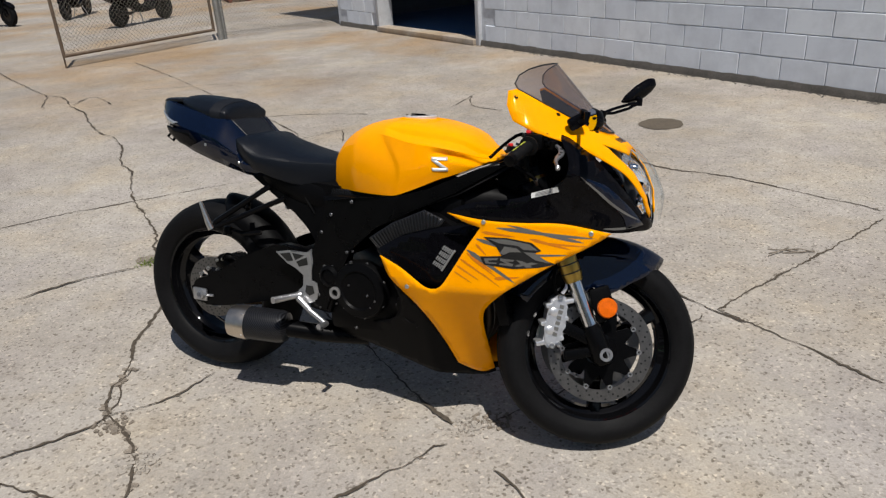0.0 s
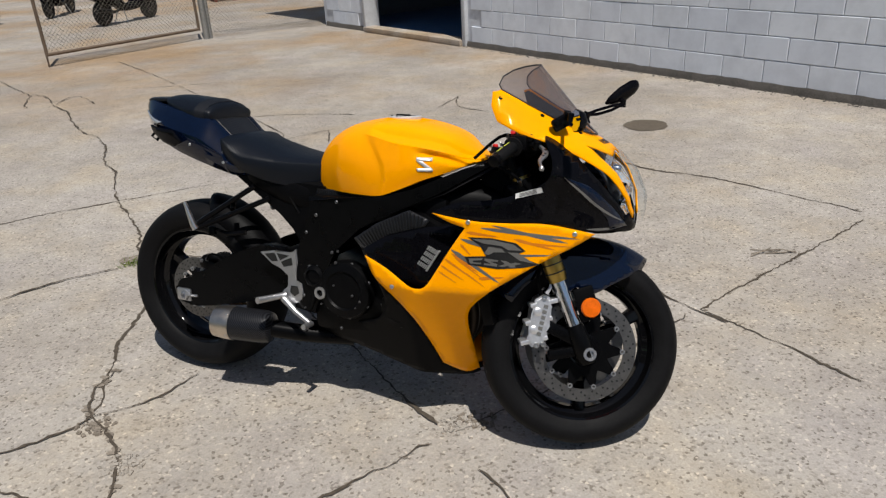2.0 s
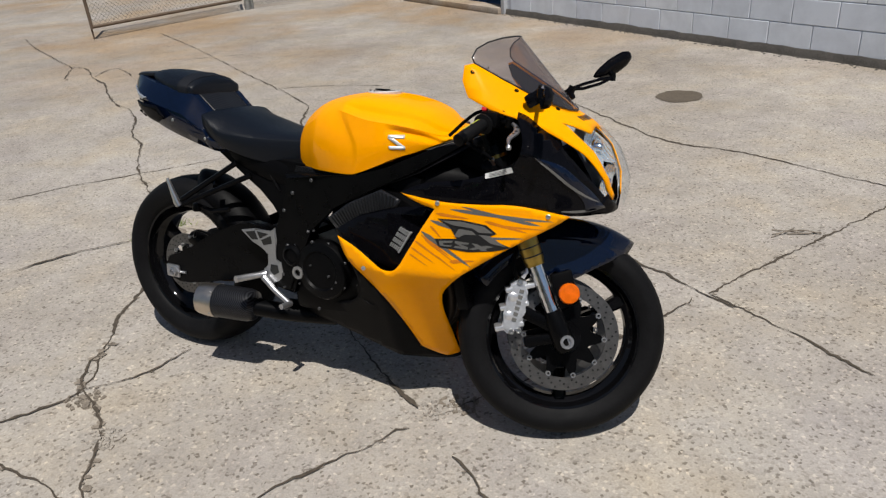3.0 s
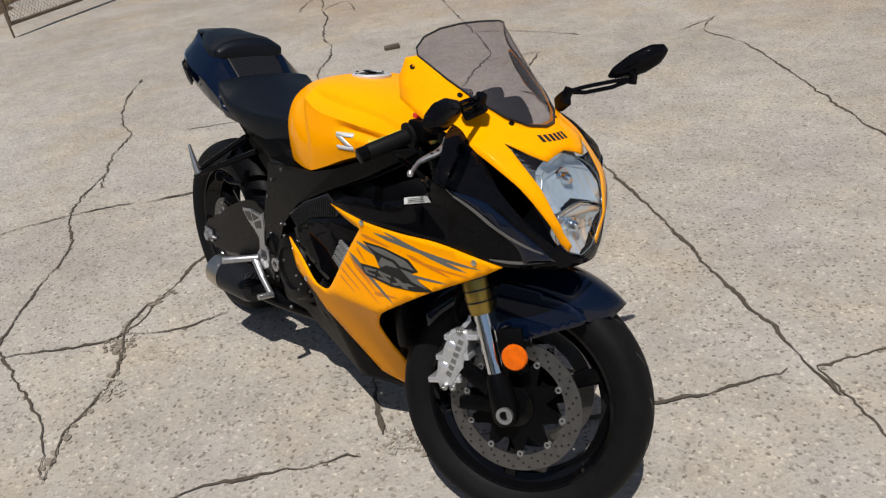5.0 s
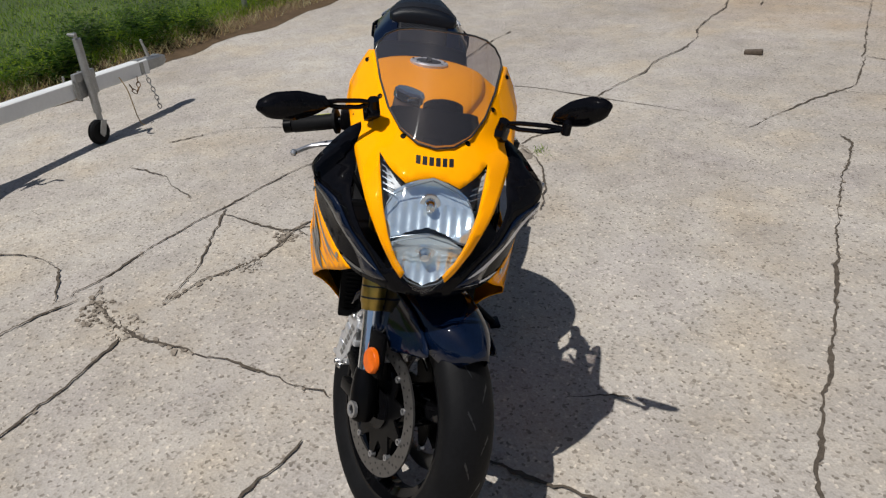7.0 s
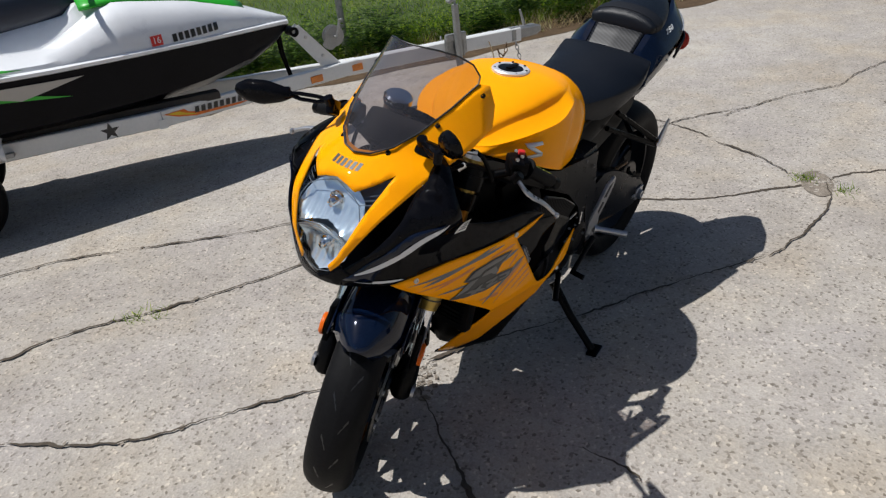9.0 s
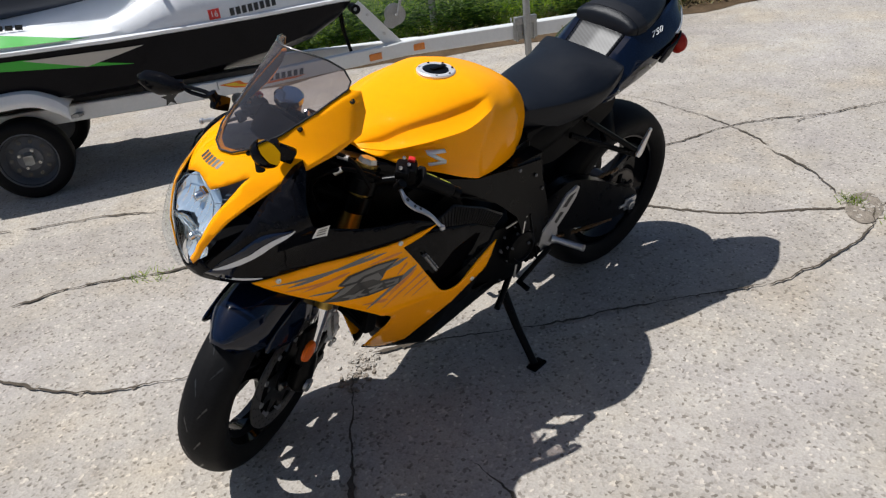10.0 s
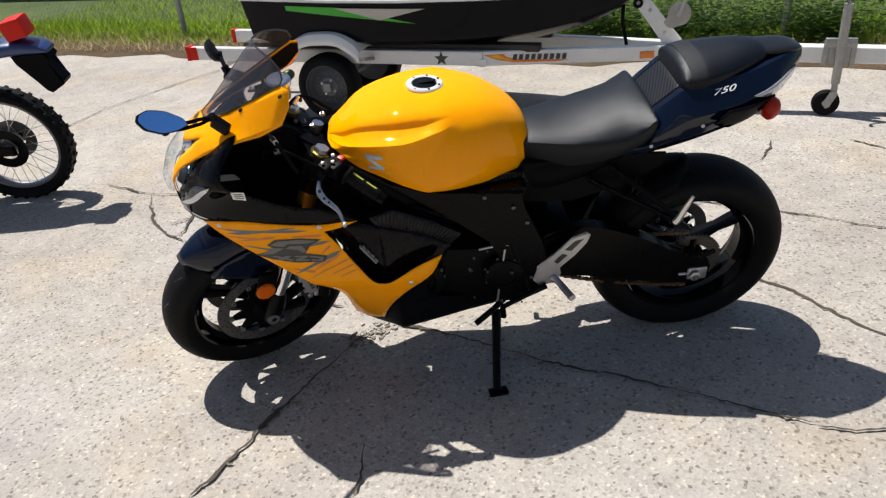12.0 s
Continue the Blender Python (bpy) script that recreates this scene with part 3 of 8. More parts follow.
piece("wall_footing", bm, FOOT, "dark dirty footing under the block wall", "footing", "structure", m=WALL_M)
bm = bmesh.new()
box(bm, (2.0, -4.1, WALL_TOP + 0.1), (17.0, 8.6, 0.2))
piece("roof_slab", bm, MORTAR, "flat roof of the workshop", "roof", "structure", m=WALL_M)
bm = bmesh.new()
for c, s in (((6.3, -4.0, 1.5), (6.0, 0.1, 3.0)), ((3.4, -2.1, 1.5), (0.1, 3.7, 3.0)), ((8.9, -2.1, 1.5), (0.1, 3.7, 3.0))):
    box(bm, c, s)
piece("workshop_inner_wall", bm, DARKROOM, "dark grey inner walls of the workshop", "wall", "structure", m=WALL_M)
bm = bmesh.new()
box(bm, (6.15, -2.0, 0.03), (5.4, 3.6, 0.06))
piece("workshop_floor", bm, BLUEFLOOR, "blue painted workshop floor", "floor", "structure", m=WALL_M)

bm = bmesh.new()
for _ in range(420):
    u, q = foot_dice.uniform(-3.0, DOOR_A), 0.03 + 0.09 * foot_dice.random() ** 2.2
    e = foot_dice.uniform(0.003, 0.014)
    box(bm, (u, q, e * 0.22), (e * foot_dice.uniform(0.8, 2.2), e * foot_dice.uniform(0.8, 1.5), e * 0.6), (foot_dice.uniform(-20, 20), 0, foot_dice.uniform(0, 90)))
piece("wall_rubble", bm, FOOT, "dirty crumbs lying along the foot of the wall", "rubble", "stuff", m=WALL_M)

door = thing("door_frame", WALL_M @ pose((DOOR_A + DOOR_B) / 2, 0, 0), "grey painted frame round the open workshop doorway", "door frame")
tagged(door, kind="structure")
half = (DOOR_B - DOOR_A) / 2
for x in (-half - 0.03, half + 0.03):
    bm = bmesh.new()
    box(bm, (x, -0.08, 1.2), (0.07, 0.26, 2.4), bevel=0.006)
    part("jamb", bm, DOORFRAME, door)
bm = bmesh.new()
box(bm, (0, -0.08, 2.43), (half * 2 + 0.13, 0.26, 0.08), bevel=0.006)
part("lintel", bm, DOORFRAME, door)
bm = bmesh.new()
box(bm, (0, -0.02, 0.04), (half * 2, 0.24, 0.08), bevel=0.012)
part("threshold", bm, WALK, door, "worn concrete threshold")

# lawn beyond the yard's edge
LAWN_A, LAWN_N = Vector((0.690, -0.724, 0)), Vector((0.724, 0.690, 0))
LAWN_M = Matrix(((LAWN_A.x, LAWN_N.x, 0, -2.80), (LAWN_A.y, LAWN_N.y, 0, -0.40), (0, 0, 1, 0), (0, 0, 0, 1)))


def soil_mat():
    m, n, l, p = node_mat("lawn_soil")
    v = coords(n, l, 1.0, "World")
    a, b = noise_tex(n, l, v, 1.3, 6, 0.65), noise_tex(n, l, v, 22, 5)
    c = ramp(n, l, a, [(0.32, (0.030, 0.050, 0.006)), (0.55, (0.055, 0.092, 0.010)), (0.75, (0.095, 0.12, 0.02))])
    c = mixc(n, l, 0.7, c, ramp(n, l, b, [(0.3, (0.5, 0.5, 0.45)), (0.7, (1.25, 1.2, 1.1))]), "MULTIPLY")
    l.new(c, p.inputs["Base Color"])
    p.inputs["Roughness"].default_value = 0.9
    bump(n, l, p, b, 0.8, 0.02)
    return m


SOIL = soil_mat()
DIRT = surface("edge_dirt", (0.085, 0.058, 0.035), 0.95, var=0.45, scale=9, bumpy=0.8, spec=0.1)
bm = bmesh.new()
edge = random.Random(3)
xs = [-60 + 2 * i for i in range(20)] + [-20 + 0.2 * i for i in range(151)] + [12 + 4 * i for i in range(12)]
rows = []
for x in xs:
    w = 0.05 * math.sin(x * 1.7) + 0.04 * math.sin(x * 4.3 + 1) + edge.uniform(-0.03, 0.03)
    rows.append([bm.verts.new((x, y, z)) for y, z in ((w - 0.10, -0.01), (w - 0.18, 0.034), (w - 0.50, 0.060), (-3, 0.07), (-70, 0.07))])
for a, b in zip(rows, rows[1:]):
    for i in range(4):
        bm.faces.new((a[i], a[i + 1], b[i + 1], b[i]))
piece("lawn", bm, SOIL, "green lawn along the edge of the yard", "lawn", "structure", m=LAWN_M)
bm = bmesh.new()
rows = []
for x in xs:
    w = 0.10 + 0.05 * math.sin(x * 2.3) + 0.05 * math.sin(x * 5.1) + edge.uniform(-0.04, 0.04)
    rows.append([bm.verts.new((x, y, z)) for y, z in ((w, 0.003), (-0.05, 0.030), (-0.28, 0.058), (-0.55, 0.066))])
for a, b in zip(rows, rows[1:]):
    for i in range(3):
        bm.faces.new((a[i], a[i + 1], b[i + 1], b[i]))
piece("lawn_edge", bm, DIRT, "bare brown dirt along the lawn's edge", "dirt", "structure", m=LAWN_M)


def leaf_mat(name, a, b, c):
    m, n, l, p = node_mat(name)
    g = n.new("ShaderNodeNewGeometry")
    l.new(ramp(n, l, g.outputs["Random Per Island"], [(0.0, a), (0.5, b), (1.0, c)]), p.inputs["Base Color"])
    p.inputs["Roughness"].default_value, p.inputs["Specular IOR Level"].default_value = 0.6, 0.3
    tr, mx = n.new("ShaderNodeBsdfTranslucent"), n.new("ShaderNodeMixShader")
    l.new(ramp(n, l, g.outputs["Random Per Island"], [(0.0, tuple(q * 2.3 for q in a)), (0.5, tuple(min(0.6, q * 2.9) for q in b)), (1.0, tuple(min(0.6, q * 2.9) for q in c))]), tr.inputs[0])
    mx.inputs[0].default_value = 0.6
    l.new(p.outputs[0], mx.inputs[1])
    l.new(tr.outputs[0], mx.inputs[2])
    l.new(mx.outputs[0], n["Material Output"].inputs["Surface"])
    return m


GRASS = leaf_mat("grass_blades", (0.038, 0.075, 0.003), (0.090, 0.150, 0.006), (0.175, 0.215, 0.018))
STRAW = leaf_mat("dry_grass", (0.20, 0.135, 0.06), (0.33, 0.24, 0.12), (0.13, 0.085, 0.04))
WEED = leaf_mat("weed_leaves", (0.010, 0.028, 0.002), (0.028, 0.066, 0.005), (0.085, 0.145, 0.015))


def blades(name, count, span, depth, height, width, mat, label, seed, lean=0.5, power=1.0, leafy=False):
    d = np.random.RandomState(seed)
    x = d.uniform(span[0], span[1], count)
    y = -(depth[0] + (depth[1] - depth[0]) * d.rand(count) ** power)
    clump = 0.6 + 0.4 * np.sin(x * 2.1 + 1.3 * np.sin(y * 3)) * np.sin(x * 0.83 + 2)
    h = height * (0.45 + 0.75 * d.rand(count)) * (0.55 + 0.6 * np.clip(clump, 0.1, 1.2))
    a, b = d.uniform(0, 6.28, count), d.uniform(0, 6.28, count)
    w = width * (0.6 + 0.8 * d.rand(count))
    z0 = np.where(y > -0.5, 0.03 + 0.06 * np.clip(-y, 0, 0.5), 0.062)
    if leafy:
        # gathered into loose clumps
        k = d.randint(0, 34, count)
        cx, cy, cr = d.uniform(span[0], span[1], 34), d.uniform(0.25, 0.95, 34), d.uniform(0.10, 0.34, 34)
        x, y = cx[k] + d.normal(0, 0.6, count) * cr[k], -np.clip(cy[k] + d.normal(0, 0.45, count) * cr[k], 0.12, 1.5)
        h = h * (0.35 + 2.2 * cr[k])
        z0 = 0.062 + h * d.rand(count)
    root = np.stack([x, y, z0], 1)
    side = np.stack([np.cos(a) * w, np.sin(a) * w, 0 * w], 1)
    tip = np.stack([np.cos(b) * h * lean, np.sin(b) * h * lean, h if not leafy else h * 0.25 * (d.rand(count) - 0.3)], 1)
    if leafy:
        tip = tip / (np.linalg.norm(tip, axis=1, keepdims=True) + 1e-6) * (w * 2.6)[:, None]
        v = np.stack([root, root + tip * 0.45 + side, root + tip, root + tip * 0.45 - side], 1).reshape(-1, 3)
        f = np.arange(count * 4).reshape(-1, 4)
    else:
        v = np.stack([root - side, root + side, root + tip], 1).reshape(-1, 3)
        f = np.arange(count * 3).reshape(-1, 3)
    me = bpy.data.meshes.new(name)
    me.from_pydata(v.tolist(), [], f.tolist())
    me.materials.append(mat)
    ob = new(name, me)
    ob.matrix_basis = LAWN_M
    return tagged(ob, label, "grass" if "grass" in name else "weeds", "", "stuff")


blades("lawn_grass", 90000, (-14, 8), (0.35, 9.0), 0.085, 0.0035, GRASS, "short green lawn grass", 1, power=1.5)
blades("long_grass", 22000, (-14, 8), (0.22, 1.2), 0.13, 0.004, GRASS, "long uncut grass along the fence", 2, 0.7)
blades("dry_grass", 13000, (-14, 8), (0.0, 0.55), 0.13, 0.003, STRAW, "dry straw-coloured grass at the lawn's edge", 3, 0.9)
blades("leafy_weeds", 22000, (-4.5, 1.5), (0.25, 1.15), 0.46, 0.017, WEED, "leafy green weeds growing through the fence", 4, 0.8, leafy=True)

bm = bmesh.new()
box(bm, (-8.6, -2.40, 0.085), (3.1, 1.35, 0.07), (0, 0, -2), bevel=0.01)
piece("garden_path", bm, WALK, "pale concrete path across the lawn", "path", "structure", m=LAWN_M)

# chain-link fence and gates
GALV = surface("galvanised_steel", (0.34, 0.34, 0.33), 0.5, metal=0.8, var=0.25, scale=25)
RUSTY = surface("rusty_pipe", (0.15, 0.11, 0.08), 0.65, metal=0.5, var=0.4, scale=20)
WIRE = surface("fence_wire", (0.14, 0.125, 0.105), 0.55, metal=0.7, var=0.25, scale=30)
DARKWIRE = surface("old_fence_wire", (0.06, 0.06, 0.055), 0.6, metal=0.6, var=0.3, scale=30)


def chain_link(bm, length, z0, z1, pitch=0.062, r=0.0017):
    """Diamond wire mesh in the plane y = 0, from x = 0 to length."""
    h = z1 - z0
    k = int((length + h) / pitch) + 1
    for i in range(k):
        for way in (1, -1):
            x0 = i * pitch - h
            a, b = (x0, z0), (x0 + h, z1)
            if a[0] < 0:
                a = (0.0, z0 - x0)
            if b[0] > length:
                b = (length, z0 + length - x0)
            if b[0] - a[0] < 0.01:
                continue
            if way < 0:
                a, b = (length - a[0], a[1]), (length - b[0], b[1])
            tube(bm, [(a[0], 0.002 * way, a[1]), (b[0], 0.002 * way, b[1])], r, 3, False)
    return bm


def fence(m, length, height, posts, label, wire, pipe, z0=0.05, r=0.0017):
    f = thing("chain_link_fence", m, label, "fence")
    bm = bmesh.new()
    chain_link(bm, length, z0, height, 0.062, r)
    part("wire_mesh", bm, wire, f)
    bm = bmesh.new()
    tube(bm, [(0, 0.03, height), (length, 0.03, height)], 0.02, 10)
    part("top_rail", bm, pipe, f)
    for x in posts:
        bm = bmesh.new()
        tube(bm, [(x, 0.035, -0.05), (x, 0.035, height + 0.05)], 0.03, 12)
        lathe(bm, [(0.034, height + 0.04), (0.034, height + 0.06), (0.02, height + 0.085), (0.0001, height + 0.09)], (x, 0.035, 0), "z", 12)
        part("post", bm, pipe, f)
    return f


fence(LAWN_M @ pose(-13.0, -0.62, 0.05), 22.0, 1.15, (0.5, 4.0, 7.86, 11.83, 14.8, 17.76, 21.0), "weathered chain-link fence along the lawn", DARKWIRE, GALV, 0.05, 0.0008)


def gate(m, length, height, label, pipe, foot=True):
    g = thing("chain_link_gate", m, label, "gate")
    bm = bmesh.new()
    r = 0.022
    tube(bm, [(0, 0, 0.16), (length, 0, 0.16)], r, 10)
    part("bottom_rail", bm, pipe, g)
    bm = bmesh.new()
    tube(bm, [(0, 0, height), (length, 0, height)], r, 10)
    part("top_rail", bm, pipe, g)
    for x in (0.0, length):
        bm = bmesh.new()
        tube(bm, [(x, 0, 0.14), (x, 0, height + 0.02)], r, 10)
        part("upright", bm, pipe, g)
    bm = bmesh.new()
    chain_link(bm, length, 0.16, height, 0.062, 0.0021)
    part("wire_mesh", bm, WIRE, g)
    if foot:
        bm = bmesh.new()
        tube(bm, [(0, 0.02, 0.0), (0, 0.02, 0.5)], 0.012, 8)
        part("drop_rod", bm, pipe, g)
    return g


def aim(a, b):
    return pose(a[0], a[1], 0, 0, 0, math.degrees(math.atan2(b[1] - a[1], b[0] - a[0])))


gate(aim((-5.45, 9.75), (-4.12, 11.85)), 2.46, 1.8, "open chain-link gate with a rusty pipe frame", RUSTY)
gate(aim((-7.7, 6.03), (-8.75, 9.2)), 3.3, 1.8, "second open chain-link gate leaf with rusty frame", RUSTY)
fence(aim((-3.98, 11.9), (-2.33, 13.05)), 2.0, 1.9, (0.0,), "chain-link fence between the gate and the wall", WIRE, GALV)
bm = bmesh.new()
tube(bm, [(-4.05, 11.87, 0), (-4.05, 11.87, 2.0)], 0.045, 14)
piece("gate_post", bm, GALV, "galvanised steel gate post beside the gate", "post")


# ---- the sports motorcycle: x ahead from the rear axle, y to its left, z up along its leaning mid-plane ----
BIKE_M = pose(-0.7345, 2.5406, 0.0, 0, 0, -20.6) @ pose(0, 0, 0, -11.25, 0, 0)
bike = thing("motorcycle", BIKE_M, "yellow and black sports motorcycle leaning on its side stand", "motorcycle")


def bits(name, bm, material, parent, label=""):
    """Splits loose shapes into parts of their own."""
    left = set(bm.verts)
    while left:
        todo = [left.pop()]
        isle = set(todo)
        while todo:
            for e in todo.pop().link_edges:
                for v in e.verts:
                    if v not in isle:
                        isle.add(v)
                        todo.append(v)
        left -= isle
        one = bmesh.new()
        made = {v: one.verts.new(v.co) for v in isle}
        for f in {f for v in isle for f in v.link_faces}:
            one.faces.new([made[v] for v in f.verts])
        part(name, one, material, parent, label)
    bm.free()


RAKE = radians(23.75)
STEER_AX = Vector((-math.sin(RAKE), 0, math.cos(RAKE)))
STEER_O = Vector((1.452, 0, 0))
STEER = Matrix.Translation(STEER_O) @ Matrix.Rotation(radians(27.5), 4, STEER_AX) @ Matrix.Translation(-STEER_O)


def turned(bm):
    bmesh.ops.transform(bm, matrix=STEER, verts=bm.verts)
    return bm


def side(y_in, s):
    """Lays (x, z) outlines on the motorcycle's side s, growing outwards from y_in."""
    return lambda u, v, w: Vector((u, s * (y_in + w), v))


def spine(z):
    return float(np.interp(z, (0.2, 0.66, 0.69, 0.72, 0.78, 0.85, 0.911, 0.945, 1.135), (1.47, 1.47, 1.475, 1.478, 1.475, 1.445, 1.395, 1.331, 1.153)))


def drop(y, z):
    return (4 + max(0, z - 0.93) * 18 - 1.7 * math.exp(-((z - 0.825) / 0.07) ** 2)) * y * y + 745 * y ** 6


def cowl(y, z, out=0.0):
    """The nose's skin, seen from ahead."""
    return Vector((spine(z) - drop(abs(y), z) + out, y, z))


def girth(x, z):
    """Half the fairing's width at (x, z)."""
    d, lo, hi = spine(z) - x, 0.0, 0.4
    for _ in range(26):
        mid = (lo + hi) / 2
        lo, hi = (mid, hi) if drop(mid, z) < d else (lo, mid)
    out = -0.014 * math.exp(-((z - 0.81) / 0.05) ** 2) * min(1.0, max(0.0, (d - 0.08) / 0.14))
    out += 0.042 * math.exp(-((z - 0.865) / 0.055) ** 2) * min(1.0, max(0.0, (d - 0.085) / 0.035)) * math.exp(-(max(0.0, d - 0.13) / 0.13) ** 2)
    return max(0.02, lo + out - 0.45 * max(0, 0.50 - z) - 1.6 * max(0.0, x - 0.88) * max(0.0, 0.50 - z) - 0.10 * max(0.0, 1.0 - x) * max(0.0, z - 0.6) - 0.22 * max(0.0, 0.88 - x))


def flank(s, out=0.0):
    return lambda u, v: Vector((u, s * (girth(u, v) + out), v))


def section_loft(bm, rows, n=24, power=0.6):
    """Rows of x, half width, z of the bottom, z of the top: rounded sections."""
    rings = []
    for x, w, zb, zt in rows:
        ring = []
        for i in range(n):
            a = 2 * math.pi * i / n
            c, s = math.cos(a), math.sin(a)
            ring.append((x, w * math.copysign(abs(c) ** power, c), (zb + zt) / 2 + (zt - zb) / 2 * math.copysign(abs(s) ** power, s)))
        rings.append(ring)
    return loft(bm, rings)


# wheels
def tyre(bm, c, R, half, rim):
    pr = [(rim, -half * 0.72), (rim + 0.012, -half * 0.86), (rim + (R - rim) * 0.45, -half), (rim + (R - rim) * 0.72, -half * 0.90), (rim + (R - rim) * 0.90, -half * 0.60),
          (R - 0.002, -half * 0.28), (R, 0)]
    pr = [tuple(p) for p in smooth(pr, 4)]
    pr = pr + [(r, -h) for r, h in reversed(pr[:-1])]
    return lathe(bm, pr + [(rim - 0.006, half * 0.6), (rim - 0.006, -half * 0.6)], c, "y", 72, True)


def wheel(name, c, R, half, rim, steer, label):
    fix = turned if steer else (lambda b: b)
    bm = bmesh.new()
    prof = [(rim + 0.010, -half * 0.78), (rim - 0.004, -half * 0.74), (rim - 0.012, -half * 0.4), (rim - 0.030, -half * 0.25), (rim - 0.030, half * 0.25), (rim - 0.012, half * 0.4), (rim - 0.004, half * 0.74),
            (rim + 0.010, half * 0.78), (rim + 0.004, half * 0.6), (rim + 0.004, -half * 0.6)]
    lathe(bm, prof, c, "y", 64, True)
    w = part(name, fix(bm), RIMBLACK, bike, label)
    bm = bmesh.new()
    lathe(bm, [(0.018, -0.075), (0.048, -0.075), (0.052, -0.03), (0.052, 0.03), (0.048, 0.075), (0.018, 0.075)], c, "y", 24, True)
    part("hub", fix(bm), RIMBLACK, w)
    for k in range(3):
        a0 = radians(33 + 120 * k)
        p0 = Vector((c[0] + 0.045 * math.cos(a0), 0, c[2] + 0.045 * math.sin(a0)))
        p1 = Vector((c[0] + (rim - 0.02) * math.cos(a0), 0, c[2] + (rim - 0.02) * math.sin(a0)))
        d = (p1 - p0).normalized()
        nrm = Vector((-d.z, 0, d.x))
        rings = []
        bm = bmesh.new()
        for f, wd, th in ((0, 0.026, 0.024), (0.5, 0.015, 0.018), (1, 0.021, 0.022)):
            q = p0.lerp(p1, f)
            rings.append([q + nrm * sx * wd + Vector((0, sy * th, 0)) for sx, sy in ((-1, -0.6), (-0.6, -1), (0.6, -1), (1, -0.6), (1, 0.6), (0.6, 1), (-0.6, 1), (-1, 0.6))])
        loft(bm, rings)
        part("spoke", fix(bm), RIMBLACK, w)
    bm = bmesh.new()
    tyre(bm, c, R, half, rim)
    part("tyre", fix(bm), RUBBER, w, "worn black sport tyre")
    return w


def grooves(parent, c, R, half, steer, n, seed):
    """Slanted tread cuts, as thin dark inlays standing on the tread."""
    bm = bmesh.new()
    dice = random.Random(seed)
    for i in range(n):
        for s in (1, -1):
            a0 = 2 * math.pi * (i + (0.5 if s < 0 else 0)) / n
            last = None
            for j in range(8):
                f = j / 7
                y = s * half * (0.10 + 0.68 * f)
                rr = R - (R * 0.006) - 0.55 * abs(y) ** 2.4 / half ** 1.4 * 0.86
                a = a0 + 0.20 * f + 0.05 * math.sin(f * 3)
                wd = 0.0045 * math.sin(math.pi * (0.12 + 0.8 * f)) / R
                rr += 0.0012
                p = [bm.verts.new((c[0] + rr * math.cos(a + d), y, c[2] + rr * math.sin(a + d))) for d in (-wd, wd)]
                if last:
                    bm.faces.new((last[0], last[1], p[1], p[0]))
                last = p
    tagged(part("tread_groove", turned(bm) if steer else bm, INKDECAL, parent, "cut tread grooves"), kind="stuff")


def disc(parent, c, r0, r1, steer, label, y, mat=DISC):
    fix = turned if steer else (lambda b: b)
    bm = bmesh.new()
    cc = (c[0], y, c[2])
    k = 90
    lathe(bm, [(r0, -0.0025), (r1, -0.0025), (r1, 0.0025), (r0, 0.0025)], cc, "y", k, True)
    d = part("brake_disc", fix(bm), mat, parent, label)
    bm = bmesh.new()
    s = 1 if y > 0 else -1
    for ring, rr in enumerate((r0 + (r1 - r0) * 0.25, r0 + (r1 - r0) * 0.5, r0 + (r1 - r0) * 0.78)):
        for i in range(24):
            a = 2 * math.pi * (i + ring * 0.33) / 24
            o = (cc[0] + rr * math.cos(a), cc[1] + s * 0.0027, cc[2] + rr * math.sin(a))
            lathe(bm, [(0.0032, 0), (0.0032, s * 0.0005), (0.0001, s * 0.0005)], o, "y", 7)
    tagged(part("drill_hole", fix(bm), INKDECAL, d), kind="stuff")
    bm = bmesh.new()
    for i in range(10):
        a = 2 * math.pi * i / 10
        o = (cc[0] + (r0 - 0.004) * math.cos(a), cc[1], cc[2] + (r0 - 0.004) * math.sin(a))
        lathe(bm, [(0.004, -0.006), (0.0075, -0.006), (0.0075, 0.006), (0.004, 0.006)], o, "y", 12, True)
    bits("bobbin", fix(bm), ALLOY, d, "silver disc bobbins")
    bm = bmesh.new()
    star = []
    for i in range(60):
        a = 2 * math.pi * i / 60
        rr = r0 * (0.80 + 0.17 * math.cos(10 * a))
        star.append((cc[0] + rr * math.cos(a), cc[2] + rr * math.sin(a)))
    plate(bm, star, lambda u, v, w: Vector((u, cc[1] - 0.003 + w, v)), 0.006)
    part("disc_carrier", fix(bm), SATIN, d)
    return d


RC, FC = (-0.045, 0, 0.310), (1.345, 0, 0.303)
rear = wheel("rear_wheel", RC, 0.315, 0.094, 0.216, False, "gloss black rear wheel")
grooves(rear, RC, 0.315, 0.094, False, 16, 1)
disc(rear, RC, 0.075, 0.112, False, "small rear brake disc", -0.075)
front = wheel("front_wheel", FC, 0.299, 0.060, 0.216, True, "gloss black front wheel turned to its left")
grooves(front, FC, 0.299, 0.060, True, 18, 2)
for y in (-0.066, 0.066):
    disc(front, FC, 0.118, 0.155, True, "floating drilled brake disc", y)
bm = bmesh.new()
lathe(bm, [(0.06, -0.004), (0.092, -0.004), (0.092, 0.004), (0.06, 0.004)], (RC[0], 0.085, RC[2]), "y", 40, True)
for i in range(44):
    a = 2 * math.pi * i / 44
    box(bm, (RC[0] + 0.094 * math.cos(a), 0.085, RC[2] + 0.094 * math.sin(a)), (0.007, 0.006, 0.007), (0, -math.degrees(a), 0))
part("sprocket", bm, surface("dull_sprocket", (0.10, 0.09, 0.08), 0.45, metal=0.8, var=0.3), rear)
